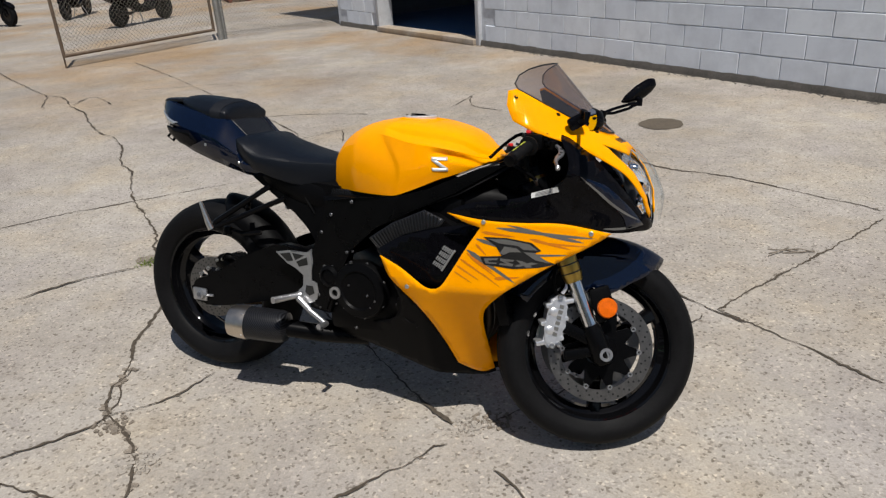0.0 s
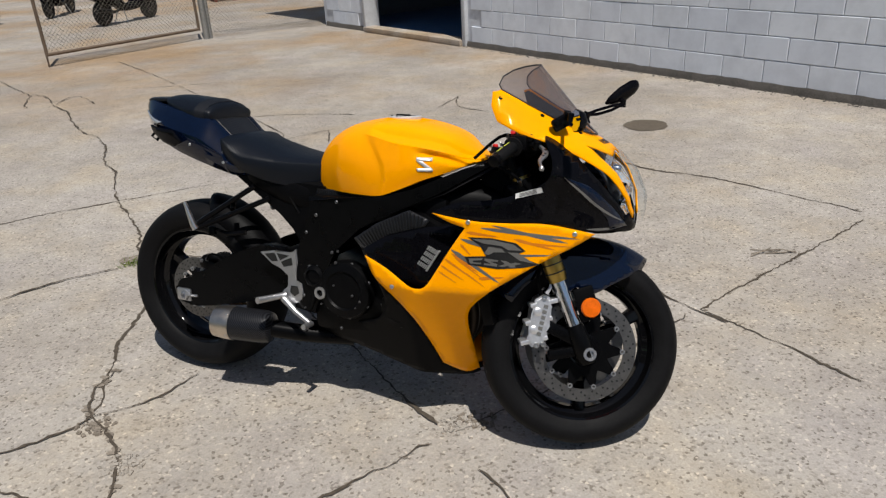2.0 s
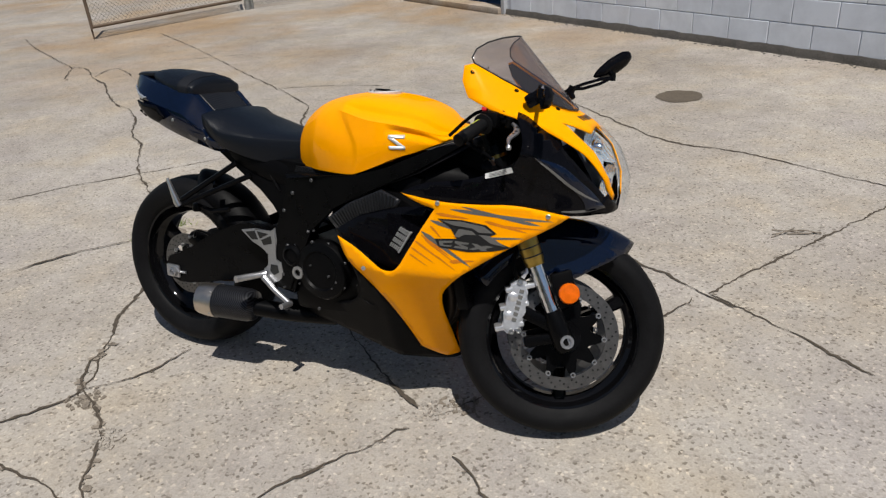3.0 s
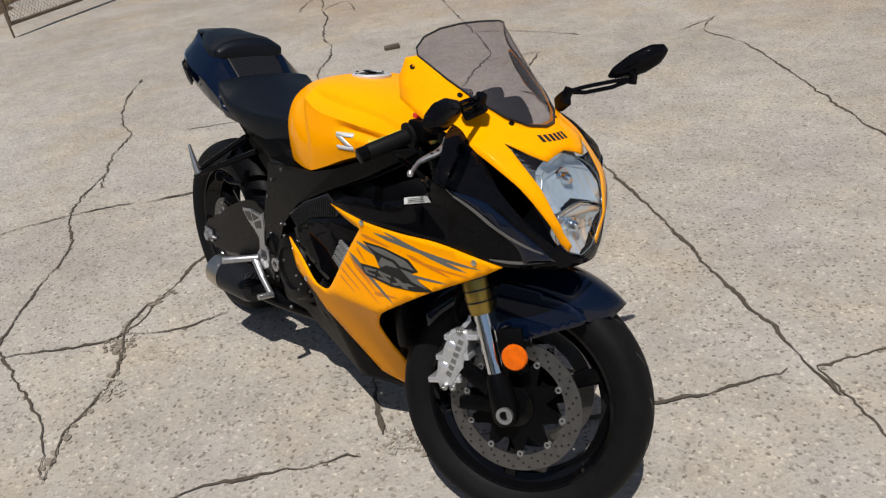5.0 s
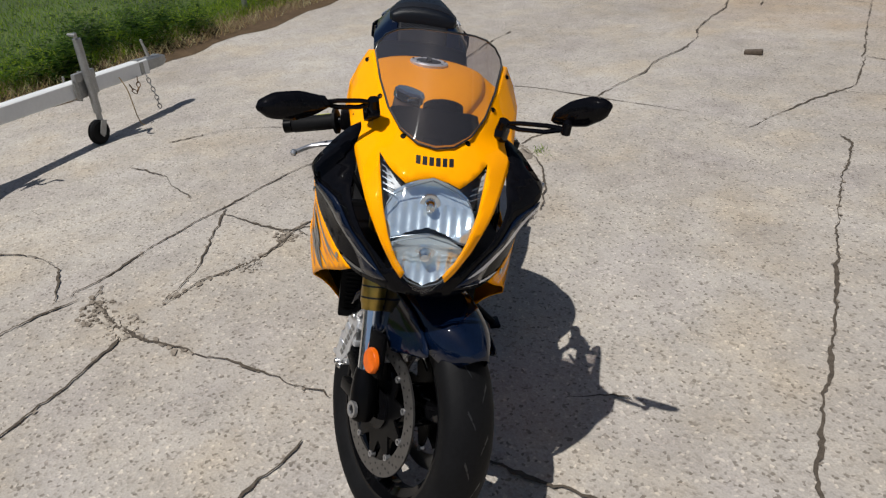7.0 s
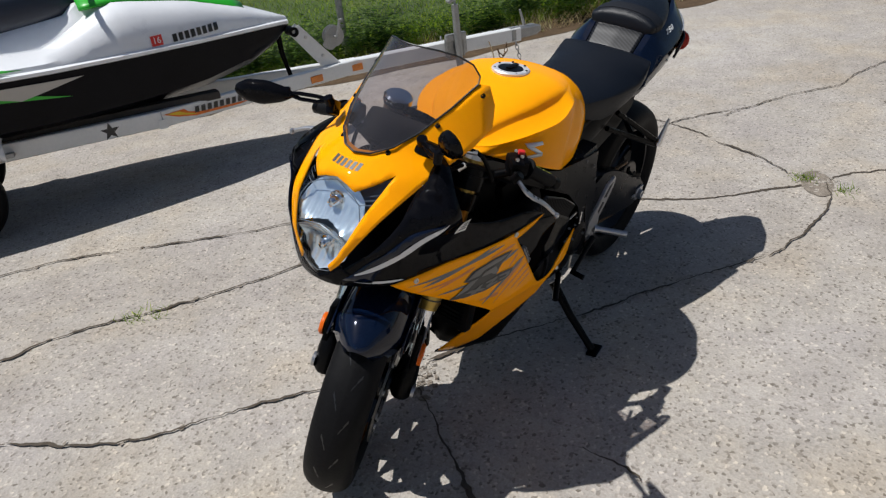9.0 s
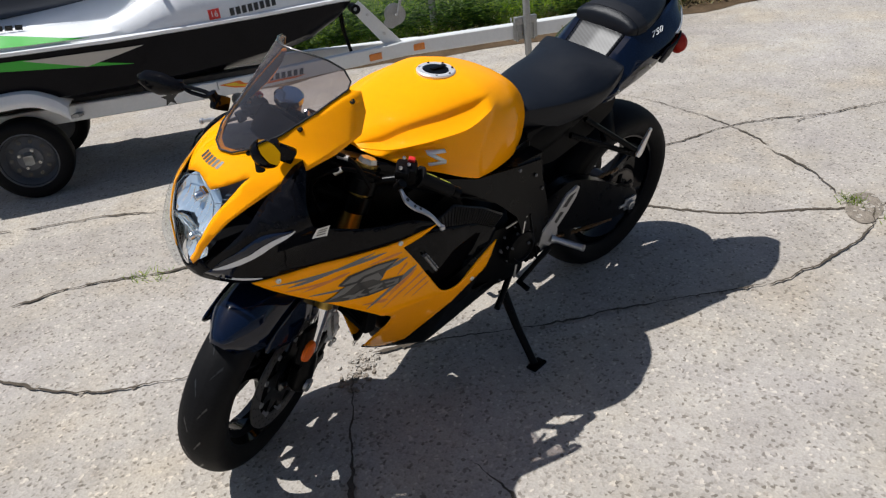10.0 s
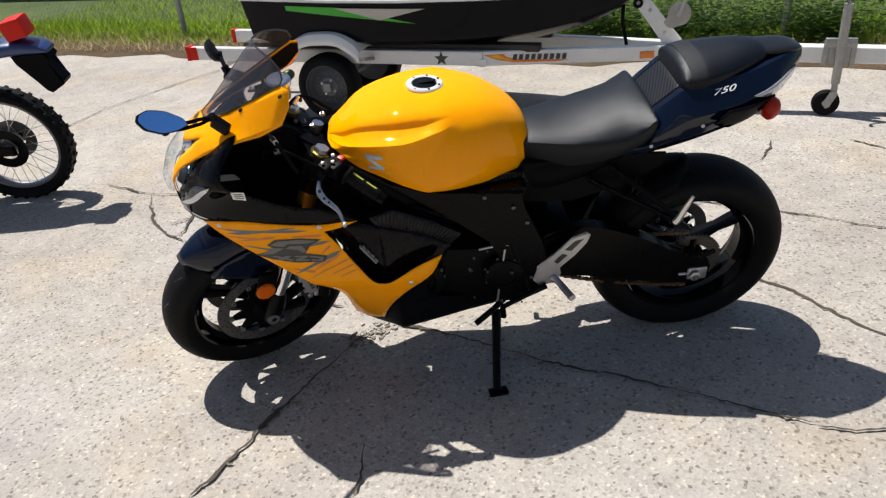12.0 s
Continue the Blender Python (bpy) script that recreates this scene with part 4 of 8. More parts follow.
bm = bmesh.new()
for i in range(5):
    a = 2 * math.pi * i / 5 + 0.3
    tube(bm, [(RC[0] + 0.045 * math.cos(a), 0.085, RC[2] + 0.045 * math.sin(a)), (RC[0] + 0.08 * math.cos(a), 0.085, RC[2] + 0.08 * math.sin(a))], 0.012, 8)
bits("sprocket_carrier", bm, SATIN, rear)

# drive chain
bm = bmesh.new()
run = []
for i in range(46):
    f = i / 45
    run.append((-0.02 + 0.52 * f, 0.085, 0.420 + 0.025 * f))
for i in range(46):
    f = i / 45
    run.append((-0.04 + 0.54 * f, 0.085, 0.200 + (0.345 - 0.200) * f - 0.020 * math.sin(math.pi * f)))
for k, p in enumerate(run):
    ang = -2 if k < 46 else -17
    box(bm, p, (0.0125, 0.014 if k % 2 else 0.009, 0.011), (0, ang, 0), 0.002, 1)
tagged(part("drive_chain", bm, CHAINM, bike, "rusty brown drive chain"), kind="stuff")

# fork, calipers, front mudguard
def fork_pt(y, d):
    return Vector((1.330, y, 0.314)) + STEER_AX * d


fork = None
for s in (1, -1):
    y = s * 0.104
    bm = bmesh.new()
    tube(bm, [fork_pt(y, 0.21), fork_pt(y, 0.222), fork_pt(y, 0.226), fork_pt(y, 0.30), fork_pt(y, 0.31), fork_pt(y, 0.32), fork_pt(y, 0.60)], [0.026, 0.027, 0.0295, 0.0295, 0.027, 0.0275, 0.0275], 20)
    tubeo = part("fork_tube", turned(bm), GOLD, bike, "gold anodised fork tube")
    bm = bmesh.new()
    tube(bm, [fork_pt(y, 0.05), fork_pt(y, 0.212)], 0.0205, 20)
    part("fork_slider", turned(bm), CHROME, tubeo, "polished chrome slider")
    bm = bmesh.new()
    for d0 in (0.236, 0.262, 0.288):
        tube(bm, [fork_pt(y, d0), fork_pt(y, d0 + 0.004)], 0.0302, 20)
    bits("fork_ring", turned(bm), INKDECAL, tubeo)
    bm = bmesh.new()
    tube(bm, [fork_pt(y, -0.045), fork_pt(y, -0.03), fork_pt(y, 0.02), fork_pt(y, 0.06), fork_pt(y, 0.075)], [0.022, 0.031, 0.031, 0.027, 0.023], 16)
    box(bm, fork_pt(y, 0.05) + Vector((-0.055, 0, 0.0)), (0.11, 0.022, 0.035), (0, 24, 0), 0.006)
    box(bm, fork_pt(y, -0.01) + Vector((-0.05, 0, -0.005)), (0.11, 0.022, 0.03), (0, -12, 0), 0.006)
    lug = part("axle_lug", turned(bm), SATIN, tubeo)
    bm = bmesh.new()
    lathe(bm, [(0.011, 0), (0.019, 0), (0.019, s * 0.008), (0.011, s * 0.008), (0.010, s * 0.002), (0.0001, s * 0.002)], (FC[0], s * 0.13, FC[2]), "y", 16)
    part("axle_end", turned(bm), ALLOY, lug, "silver hollow axle end")
    # caliper
    bm = bmesh.new()
    cal = [(1.262, 0.300), (1.240, 0.318), (1.236, 0.36), (1.226, 0.395), (1.222, 0.44), (1.240, 0.455), (1.262, 0.448), (1.270, 0.42), (1.282, 0.40), (1.284, 0.365), (1.292, 0.345), (1.290, 0.312)]
    cal = [(x - 0.058 + (z - 0.38) * 0.30, z + 0.01) for x, z in cal]
    plate(bm, cal, side(0.045, s), 0.072, 0.006)
    for cz, cx in ((0.362, 1.194), (0.415, 1.202)):
        lathe(bm, [(0.013, 0), (0.013, s * 0.006), (0.010, s * 0.008), (0.0001, s * 0.008)], (cx - 0.012, s * 0.112, cz), "y", 14)
    for cz, cx in ((0.330, 1.186), (0.388, 1.196), (0.440, 1.208)):
        box(bm, (cx, s * 0.084, cz), (0.082, 0.058, 0.014), (0, -16, 0), 0.004)
    tube(bm, [(1.212, s * 0.112, 0.468), (1.222, s * 0.112, 0.486), (1.221, s * 0.112, 0.496)], [0.006, 0.005, 0.003], 8)
    c = part("brake_caliper", turned(bm), CALIPER, bike, "bright silver radial brake caliper")
    bm = bmesh.new()
    for px, pz in ((1.212, 0.322), (1.206, 0.458), (1.192, 0.318)):
        bolt(bm, (px, s * 0.117, pz), (0, s, 0), 0.008, 0.008)
    bits("caliper_bolt", turned(bm), STEEL, c)
    bm = bmesh.new()
    for i in range(6):
        plate(bm, [(1.202 + 0.003 * i, 0.345 + 0.016 * i), (1.190 + 0.003 * i, 0.348 + 0.016 * i), (1.192 + 0.003 * i, 0.358 + 0.016 * i), (1.204 + 0.003 * i, 0.355 + 0.016 * i)], side(0.1175, s), 0.0015)
    bits("lettering_bar", turned(bm), GREYDECAL, c, "grey maker's mark drawn as bars")
    # brake hose
    bm = bmesh.new()
    tube(bm, [tuple(p) for p in smooth([(1.20, s * 0.10, 0.46), (1.185, s * 0.105, 0.51), (1.20, s * 0.08, 0.60), (1.17, s * 0.05, 0.72)], 6)], 0.006, 8)
    part("brake_hose", turned(bm), PLASTIC, bike)
    # round amber side reflector on the fork
    bm = bmesh.new()
    o = (FC[0] - 0.004, s * 0.122, 0.436)
    lathe(bm, [(0.029, 0), (0.029, s * 0.006), (0.026, s * 0.010), (0.0001, s * 0.012)], o, "y", 24)
    part("side_reflector", turned(bm), AMBER, bike, "round amber side reflector")
    bm = bmesh.new()
    box(bm, (o[0] - 0.01, s * 0.112, o[2] + 0.01), (0.06, 0.016, 0.10), (0, -20, 0), 0.008)
    part("reflector_bracket", turned(bm), PLASTIC, bike)


def guard(bm, c, R, a0, a1, half, lip, steps=26):
    rings = []
    for i in range(steps + 1):
        f = i / steps
        a = radians(a0 + (a1 - a0) * f)
        taper = 1.0 - 0.55 * max(0, (0.16 - f) / 0.16) ** 1.5
        ring = []
        for j in range(13):
            g = j / 12 * 2 - 1
            y = g * half * taper
            rr = R + 0.012 - (abs(g) ** 3) * lip 
            ring.append((c[0] + rr * math.cos(a), y, c[2] + rr * math.sin(a)))
        rings.append(ring)
    return loft(bm, rings, False, False)


bm = bmesh.new()
guard(bm, FC, 0.320, 56, 150, 0.084, 0.070)
mud = part("front_mudguard", turned(bm), BLUEBLACK, bike, "glossy blue-black front mudguard")
solid(mud, 0.004)
for s in (1, -1):
    bm = bmesh.new()
    ear = [(1.47, 0.545), (1.41, 0.575), (1.33, 0.585), (1.25, 0.575), (1.215, 0.52), (1.235, 0.47), (1.27, 0.45), (1.30, 0.49), (1.345, 0.47), (1.41, 0.505)]
    sheet(bm, [tuple(p) for p in smooth(ear, 4, True)], lambda u, v: Vector((u, s * (0.0845 + 0.006 * min(1, max(0, (0.56 - v) / 0.06))), v)), 0.012)
    solid(part("mudguard_cheek", turned(bm), BLUEBLACK, mud), 0.004)

# triple clamps, bars, controls
bm = bmesh.new()
for d, th in ((0.50, 0.035), (0.575, 0.028)):
    a, b = fork_pt(-0.104, d), fork_pt(0.104, d)
    m = (a + b) / 2
    box(bm, m + Vector((-0.012, 0, 0)), (0.085, 0.26, th), (0, -23.75, 0), 0.012)
    for p in (a, b):
        tube(bm, [p - STEER_AX * th * 0.6, p + STEER_AX * th * 0.6], 0.036, 16)
part("triple_clamp", turned(bm), SATIN, bike)
bm = bmesh.new()
m0 = (fork_pt(-0.1, 0.6) + fork_pt(0.1, 0.6)) / 2 + Vector((-0.035, 0, 0.0))
tube(bm, [m0 - STEER_AX * 0.02, m0 + STEER_AX * 0.008], 0.016, 16)
for y in (-0.104, 0.104):
    tube(bm, [fork_pt(y, 0.595), fork_pt(y, 0.612)], [0.024, 0.020], 6)
bits("stem_nut", turned(bm), STEEL, bike)
BAR_IN, BAR_END = Vector((1.075, 0.225, 0.873)), Vector((1.010, 0.316, 0.820))
for s in (1, -1):
    bm = bmesh.new()
    p0 = fork_pt(s * 0.104, 0.545)
    p1, p2 = (Vector((q.x, s * q.y, q.z)) for q in (BAR_IN, BAR_END))
    d = (p2 - p1).normalized()
    tube(bm, [p0, p1, p2], 0.011, 10)
    tube(bm, [fork_pt(s * 0.104, 0.53), fork_pt(s * 0.104, 0.565)], 0.040, 18)
    bar = part("handlebar", turned(bm), SATIN, bike)
    bm = bmesh.new()
    tube(bm, [p1 + d * 0.002, p1 + d * 0.004, p1 + d * 0.010, p1 + d * 0.013, p1 + d * 0.100, p1 + d * 0.103], [0.012, 0.027, 0.027, 0.0165, 0.0165, 0.015], 18)
    grip = part("grip", turned(bm), RUBBER, bar, "black rubber grip with a yellow and white print")
    bm = bmesh.new()
    up = Vector((-0.3, 0, 0.95))
    up = (up - d * up.dot(d)).normalized()
    for k in range(2):
        q = p1 + d * (0.034 + 0.040 * k) + up * 0.0160
        m = Matrix((d, up.cross(d), up)).transposed().to_4x4()
        m.translation = q
        bmesh.ops.create_cube(bm, size=1.0, matrix=m @ Matrix.Diagonal((0.030, 0.005, 0.0026, 1)))
    bits("grip_print", turned(bm), surface("grip_print", (0.42, 0.45, 0.05), 0.6), grip)
    bm = bmesh.new()
    tube(bm, [p1 + d * 0.103, p1 + d * 0.105, p1 + d * 0.122, p1 + d * 0.124], [0.010, 0.0155, 0.0155, 0.011], 16)
    part("bar_end", turned(bm), SATIN, bar)
    bm = bmesh.new()
    box(bm, p1 - d * 0.028, (0.05, 0.05, 0.042), (8, 0, 20 * s), 0.010)
    box(bm, p1 - d * 0.030 + Vector((0.022, 0, 0.012)), (0.035, 0.032, 0.022), (0, 0, 20 * s), 0.006)
    sw = part("switch_housing", turned(bm), PLASTIC, bar)
    bm = bmesh.new()
    box(bm, p1 - d * 0.026 + Vector((-0.016, 0, 0.026)), (0.014, 0.016, 0.010), (0, 0, 20 * s), 0.003)
    part("red_switch", turned(bm), surface("red_switch", (0.6, 0.02, 0.02), 0.4), sw, "small red switch")
    bm = bmesh.new()
    for k, (dx, dz) in enumerate(((0.012, 0.030), (0.030, 0.026), (-0.010, 0.024))):
        bolt(bm, p1 - d * (0.020 + 0.012 * k) + Vector((dx, 0, dz)), (0, 0, 1), 0.0045, 0.005)
    bits("clamp_bolt", turned(bm), STEEL, sw)
    # lever: flat wavy blade with round holes, ball end, beside the grip
    fw = Vector((0.85, s * 0.45, -0.27))
    fw = (fw - d * fw.dot(d)).normalized()
    nv = d.cross(fw).normalized()
    nv = nv if nv.z > 0 else -nv
    mid = [(-0.045, 0.052), (-0.030, 0.076), (-0.005, 0.088), (0.020, 0.090), (0.042, 0.094), (0.062, 0.106), (0.074, 0.114)]
    wid = [0.007, 0.0095, 0.008, 0.0065, 0.005, 0.0042, 0.004]
    mid = smooth([(u, v, w) for (u, v), w in zip(mid, wid)], 5)
    bm = bmesh.new()
    rings = []
    for u, v, w in mid:
        c = p1 + d * float(u) + fw * float(v)
        rings.append([c + fw * (float(w) * e) + nv * (0.0042 * g) for e, g in ((-1, -0.6), (-0.6, -1), (0.6, -1), (1, -0.6), (1, 0.6), (0.6, 1), (-0.6, 1), (-1, 0.6))])
    loft(bm, rings)
    lever = part("lever", turned(bm), ALLOY, bar, "silver adjustable lever")
    bm = bmesh.new()
    lathe(bm, [(0.0001, -0.007), (0.005, -0.006), (0.0072, 0), (0.005, 0.006), (0.0001, 0.007)], p1 + d * 0.074 + fw * 0.114, "z", 10)
    part("lever_ball", turned(bm), ALLOY, lever)
    bm = bmesh.new()
    tube(bm, [p1 - d * 0.045 + fw * 0.046 - nv * 0.012, p1 - d * 0.045 + fw * 0.046 + nv * 0.012], 0.011, 12)
    tube(bm, [p1 - d * 0.040, p1 - d * 0.045 + fw * 0.046], 0.010, 10)
    part("lever_pivot", turned(bm), SATIN, lever)
    bm = bmesh.new()
    for k in (6, 10, 13):
        u, v, w = mid[k]
        c = p1 + d * float(u) + fw * float(v)
        tube(bm, [c + nv * 0.0040, c + nv * 0.0048], float(w) * 0.5, 8)
    bits("lever_hole", turned(bm), INKDECAL, lever)
# brake fluid pot with a bright lid, on the right bar
bm = bmesh.new()
POT = Vector((1.109, -0.101, 0.922))
lathe(bm, [(0.020, -0.012), (0.028, -0.006), (0.030, 0.030), (0.030, 0.034)], POT, "z", 24)
pot = part("brake_fluid_pot", turned(bm), surface("pot_plastic", (0.30, 0.24, 0.19), 0.25, var=0.2), bike, "translucent brake fluid pot")
bm = bmesh.new()
lathe(bm, [(0.033, 0.034), (0.034, 0.037), (0.034, 0.050), (0.029, 0.055), (0.0001, 0.056)], POT, "z", 24)
part("pot_lid", turned(bm), surface("blue_lid", (0.45, 0.55, 0.66), 0.12, metal=0.9), pot, "shiny blue-grey lid")
bm = bmesh.new()
box(bm, (1.185, 0, 0.918), (0.085, 0.20, 0.085), (0, -40, 0), 0.025)
dash = part("instrument_cluster", bm, PLASTIC, bike)
bm = bmesh.new()
lathe(bm, [(0.044, 0), (0.044, 0.012), (0.038, 0.012), (0.037, 0.006), (0.0001, 0.006)], (1.155, 0.02, 0.955), (Vector((0.77, 0, 0.64)), Vector((0, 1, 0)), Vector((-0.64, 0, 0.77))), 28)
part("dial", bm, GLOSSBLACK, dash)

# frame, swingarm, engine
FRAME = [(1.10, 0.865), (1.0, 0.832), (0.87, 0.768), (0.78, 0.730), (0.62, 0.722), (0.50, 0.712), (0.52, 0.65), (0.455, 0.52), (0.42, 0.42), (0.44, 0.335), (0.52, 0.33), (0.555, 0.44), (0.60, 0.56), (0.69, 0.645), (0.83, 0.705), (0.95, 0.755), (1.07, 0.83)]
for s in (1, -1):
    bm = bmesh.new()
    lo = [bm.verts.new((x, s * (0.202 - 0.72 * max(0, x - 0.85) ** 1.2 - 0.13 * max(0, 0.62 - x) - 0.06), z)) for x, z in FRAME]
    hi = [bm.verts.new((x, s * (0.202 - 0.72 * max(0, x - 0.85) ** 1.2 - 0.13 * max(0, 0.62 - x)), z)) for x, z in FRAME]
    fs = [bm.faces.new(lo), bm.faces.new(hi)]
    for i in range(len(lo)):
        j = (i + 1) % len(lo)
        bm.faces.new((lo[i], lo[j], hi[j], hi[i]))
    bmesh.ops.bevel(bm, geom=list(fs[1].edges), offset=0.012, segments=3, affect="EDGES")
    fr = part("frame_spar", bm, SATIN, bike, "satin black alloy frame spar")
    bm = bmesh.new()
    for x, z in ((0.54, 0.66), (0.50, 0.60), (0.485, 0.39), (0.62, 0.71)):
        bolt(bm, (x, s * (0.202 - 0.13 * max(0, 0.62 - x)), z), (0, s, 0), 0.0055, 0.004)
    bits("frame_bolt", bm, DULL, fr)
    bm = bmesh.new()
    arm = [(-0.088, 0.325), (-0.065, 0.355), (0.02, 0.385), (0.12, 0.45), (0.28, 0.52), (0.40, 0.52), (0.48, 0.46), (0.49, 0.40), (0.42, 0.355), (0.30, 0.335), (0.17, 0.300), (0.02, 0.268), (-0.08, 0.272)]
    plate(bm, [tuple(p) for p in smooth(arm, 3, True)], side(0.102, s), 0.042, 0.010)
    sa = part("swingarm", bm, SATIN, bike, "black braced swingarm")
    bm = bmesh.new()
    box(bm, (-0.046, s * 0.148, 0.303), (0.062, 0.008, 0.046), (0, 0, 0), 0.006)
    lathe(bm, [(0.010, 0), (0.018, 0), (0.018, s * 0.014), (0.012, s * 0.016), (0.010, s * 0.004), (0.0001, s * 0.004)], (-0.036, s * 0.151, 0.303), "y", 6)
    tube(bm, [(-0.015, s * 0.146, 0.302), (0.012, s * 0.146, 0.304)], 0.005, 8)
    part("chain_adjuster", bm, ALLOY, sa)
bm = bmesh.new()
box(bm, (0.40, 0, 0.44), (0.12, 0.19, 0.13), (0, 10, 0), 0.02)
tube(bm, [(0.40, 0, 0.34), (0.46, 0, 0.62)], 0.035, 14)
part("shock_absorber", bm, ENGINE, bike)
bm = bmesh.new()
box(bm, (0.70, 0, 0.40), (0.40, 0.33, 0.22), (0, -6, 0), 0.03)
box(bm, (0.68, 0, 0.27), (0.26, 0.22, 0.10), (0, 0, 0), 0.03)
box(bm, (0.86, 0, 0.57), (0.21, 0.33, 0.24), (0, 25, 0), 0.02)
box(bm, (0.80, 0, 0.70), (0.30, 0.28, 0.14), (0, 10, 0), 0.03)
eng = part("engine", bm, ENGINE, bike, "black four-cylinder engine")
for s, x, z, r in ((-1, 0.64, 0.43, 0.088), (-1, 0.83, 0.40, 0.058), (1, 0.83, 0.43, 0.082), (1, 0.57, 0.42, 0.055), (-1, 0.53, 0.46, 0.035)):
    bm = bmesh.new()
    lathe(bm, [(r * 1.08, 0), (r * 1.08, s * 0.022), (r, s * 0.034), (r * 0.72, s * 0.040), (r * 0.66, s * 0.034), (r * 0.3, s * 0.036), (0.0001, s * 0.036)], (x, s * 0.163, z), "y", 36)
    cv = part("engine_cover", bm, ENGINE, eng)
    bm = bmesh.new()
    for i in range(7):
        a = 2 * math.pi * i / 7 + 0.4
        bolt(bm, (x + r * 1.02 * math.cos(a), s * 0.185, z + r * 1.02 * math.sin(a)), (0, s, 0), 0.0055, 0.006)
    bits("cover_bolt", bm, DULL, cv)
for i in range(4):
    bm = bmesh.new()
    y = -0.11 + 0.073 * i
    tube(bm, [tuple(p) for p in smooth([(0.94, y, 0.52), (1.02, y, 0.47), (1.03, y * 0.8, 0.34), (0.94, y * 0.5, 0.235), (0.80, y * 0.3 - 0.02, 0.215)], 6)], 0.019, 12)
    part("exhaust_header", bm, HEADER, eng, "dark brown header pipe")
bm = bmesh.new()
box(bm, (1.075, 0, 0.53), (0.035, 0.34, 0.30), (0, -14, 0), 0.008)
rad = part("radiator", bm, ENGINE, bike)
bm = bmesh.new()
for i in range(24):
    box(bm, (1.0965 - 0.003 + (0.40 + 0.0105 * i - 0.53) * 0.25 * -1 - 0.0, 0, 0.41 + 0.0105 * i), (0.004, 0.31, 0.003), (0, -14, 0))
tagged(part("radiator_fin", bm, SATIN, rad), kind="stuff")

bm = bmesh.new()
section_loft(bm, [(0.80, 0.14, 0.60, 0.74), (0.92, 0.13, 0.60, 0.78), (1.02, 0.085, 0.58, 0.78), (1.10, 0.06, 0.60, 0.76), (1.20, 0.05, 0.66, 0.74)], 20, 0.6)
part("airbox", bm, PLASTIC, bike, "black airbox and ducts under the tank")

bm = bmesh.new()
plate(bm, [(0.98, 0.70), (1.10, 0.66), (1.26, 0.68), (1.33, 0.78), (1.29, 0.90), (1.20, 0.935), (1.12, 0.87), (1.03, 0.82)], lambda u, v, w: Vector((u, -0.035 + w, v)), 0.07, 0.015)
part("steering_tunnel", bm, PLASTIC, bike, "matt black steering tunnel behind the headlight")

# exhaust can
bm = bmesh.new()
CAN = [(0.60, -0.06, 0.225), (0.46, -0.12, 0.232), (0.34, -0.165, 0.245)]
tube(bm, [tuple(p) for p in smooth(CAN, 6)], 0.030, 14)
pipe = part("exhaust_pipe", bm, SATIN, bike)
ax = (Vector((0.118, -0.205, 0.250)) - Vector((0.35, -0.165, 0.248))).normalized()
u = ax.orthogonal().normalized()
FR = (u, ax.cross(u), ax)
o = Vector((0.350, -0.165, 0.248))
bm = bmesh.new()
lathe(bm, [(0.030, 0), (0.050, 0.010), (0.056, 0.03), (0.057, 0.15)], o, FR, 32)
can = part("muffler", bm, CARBON, bike, "short carbon muffler with a bright steel end cone")
bm = bmesh.new()
lathe(bm, [(0.0585, 0.145), (0.0585, 0.158), (0.057, 0.180), (0.052, 0.212), (0.048, 0.214), (0.044, 0.18), (0.0001, 0.17)], o, FR, 32)
part("end_cone", bm, TITAN, can, "brushed steel end cone")
bm = bmesh.new()
for a in (0.3, 1.6, 3.0, 4.4):
    q = o + ax * 0.153 + (FR[0] * math.cos(a) + FR[1] * math.sin(a)) * 0.0585
    bolt(bm, q, q - (o + ax * 0.153), 0.004, 0.003)
bits("rivet", bm, STEEL, can)

# tank
TX = (0.472, 0.484, 0.512, 0.555, 0.615, 0.695, 0.760, 0.825, 0.890, 0.945, 0.985, 1.012, 1.026)
TTOP = (0.800, 0.842, 0.880, 0.913, 0.940, 0.957, 0.959, 0.954, 0.940, 0.920, 0.892, 0.872, 0.858)
TBOT = (0.722, 0.724, 0.728, 0.732, 0.735, 0.737, 0.741, 0.765, 0.795, 0.815, 0.833, 0.843, 0.848)
TWID = (0.066, 0.084, 0.110, 0.140, 0.178, 0.203, 0.210, 0.205, 0.188, 0.162, 0.130, 0.098, 0.055)
TDENSE = np.array(smooth(list(zip(TX, TTOP, TBOT, TWID)), 8))
# shoulder edge between side and top (x, y, z), and the crest of the dome above it
SHOULDER = np.array(smooth([(0.472, 0.050, 0.782), (0.500, 0.078, 0.842), (0.535, 0.100, 0.884), (0.590, 0.132, 0.913), (0.650, 0.158, 0.922), (0.720, 0.183, 0.917), (0.780, 0.197, 0.904), (0.830, 0.199, 0.896), (0.890, 0.183, 0.889), (0.945, 0.155, 0.878), (0.990, 0.108, 0.861), (1.026, 0.046, 0.853)], 8))
CREST = np.array(smooth([(0.472, 0.030, 0.792), (0.512, 0.070, 0.866), (0.590, 0.110, 0.925), (0.690, 0.146, 0.934), (0.740, 0.152, 0.928), (0.800, 0.148, 0.921), (0.850, 0.140, 0.915), (0.900, 0.124, 0.909), (0.945, 0.102, 0.896), (0.985, 0.072, 0.872), (1.026, 0.030, 0.856)], 8))
# curved edge of the knee hollow (z, x)
KNEE = ((0.70, 0.745), (0.737, 0.757), (0.789, 0.777), (0.828, 0.776), (0.876, 0.747), (0.917, 0.714), (0.960, 0.690))


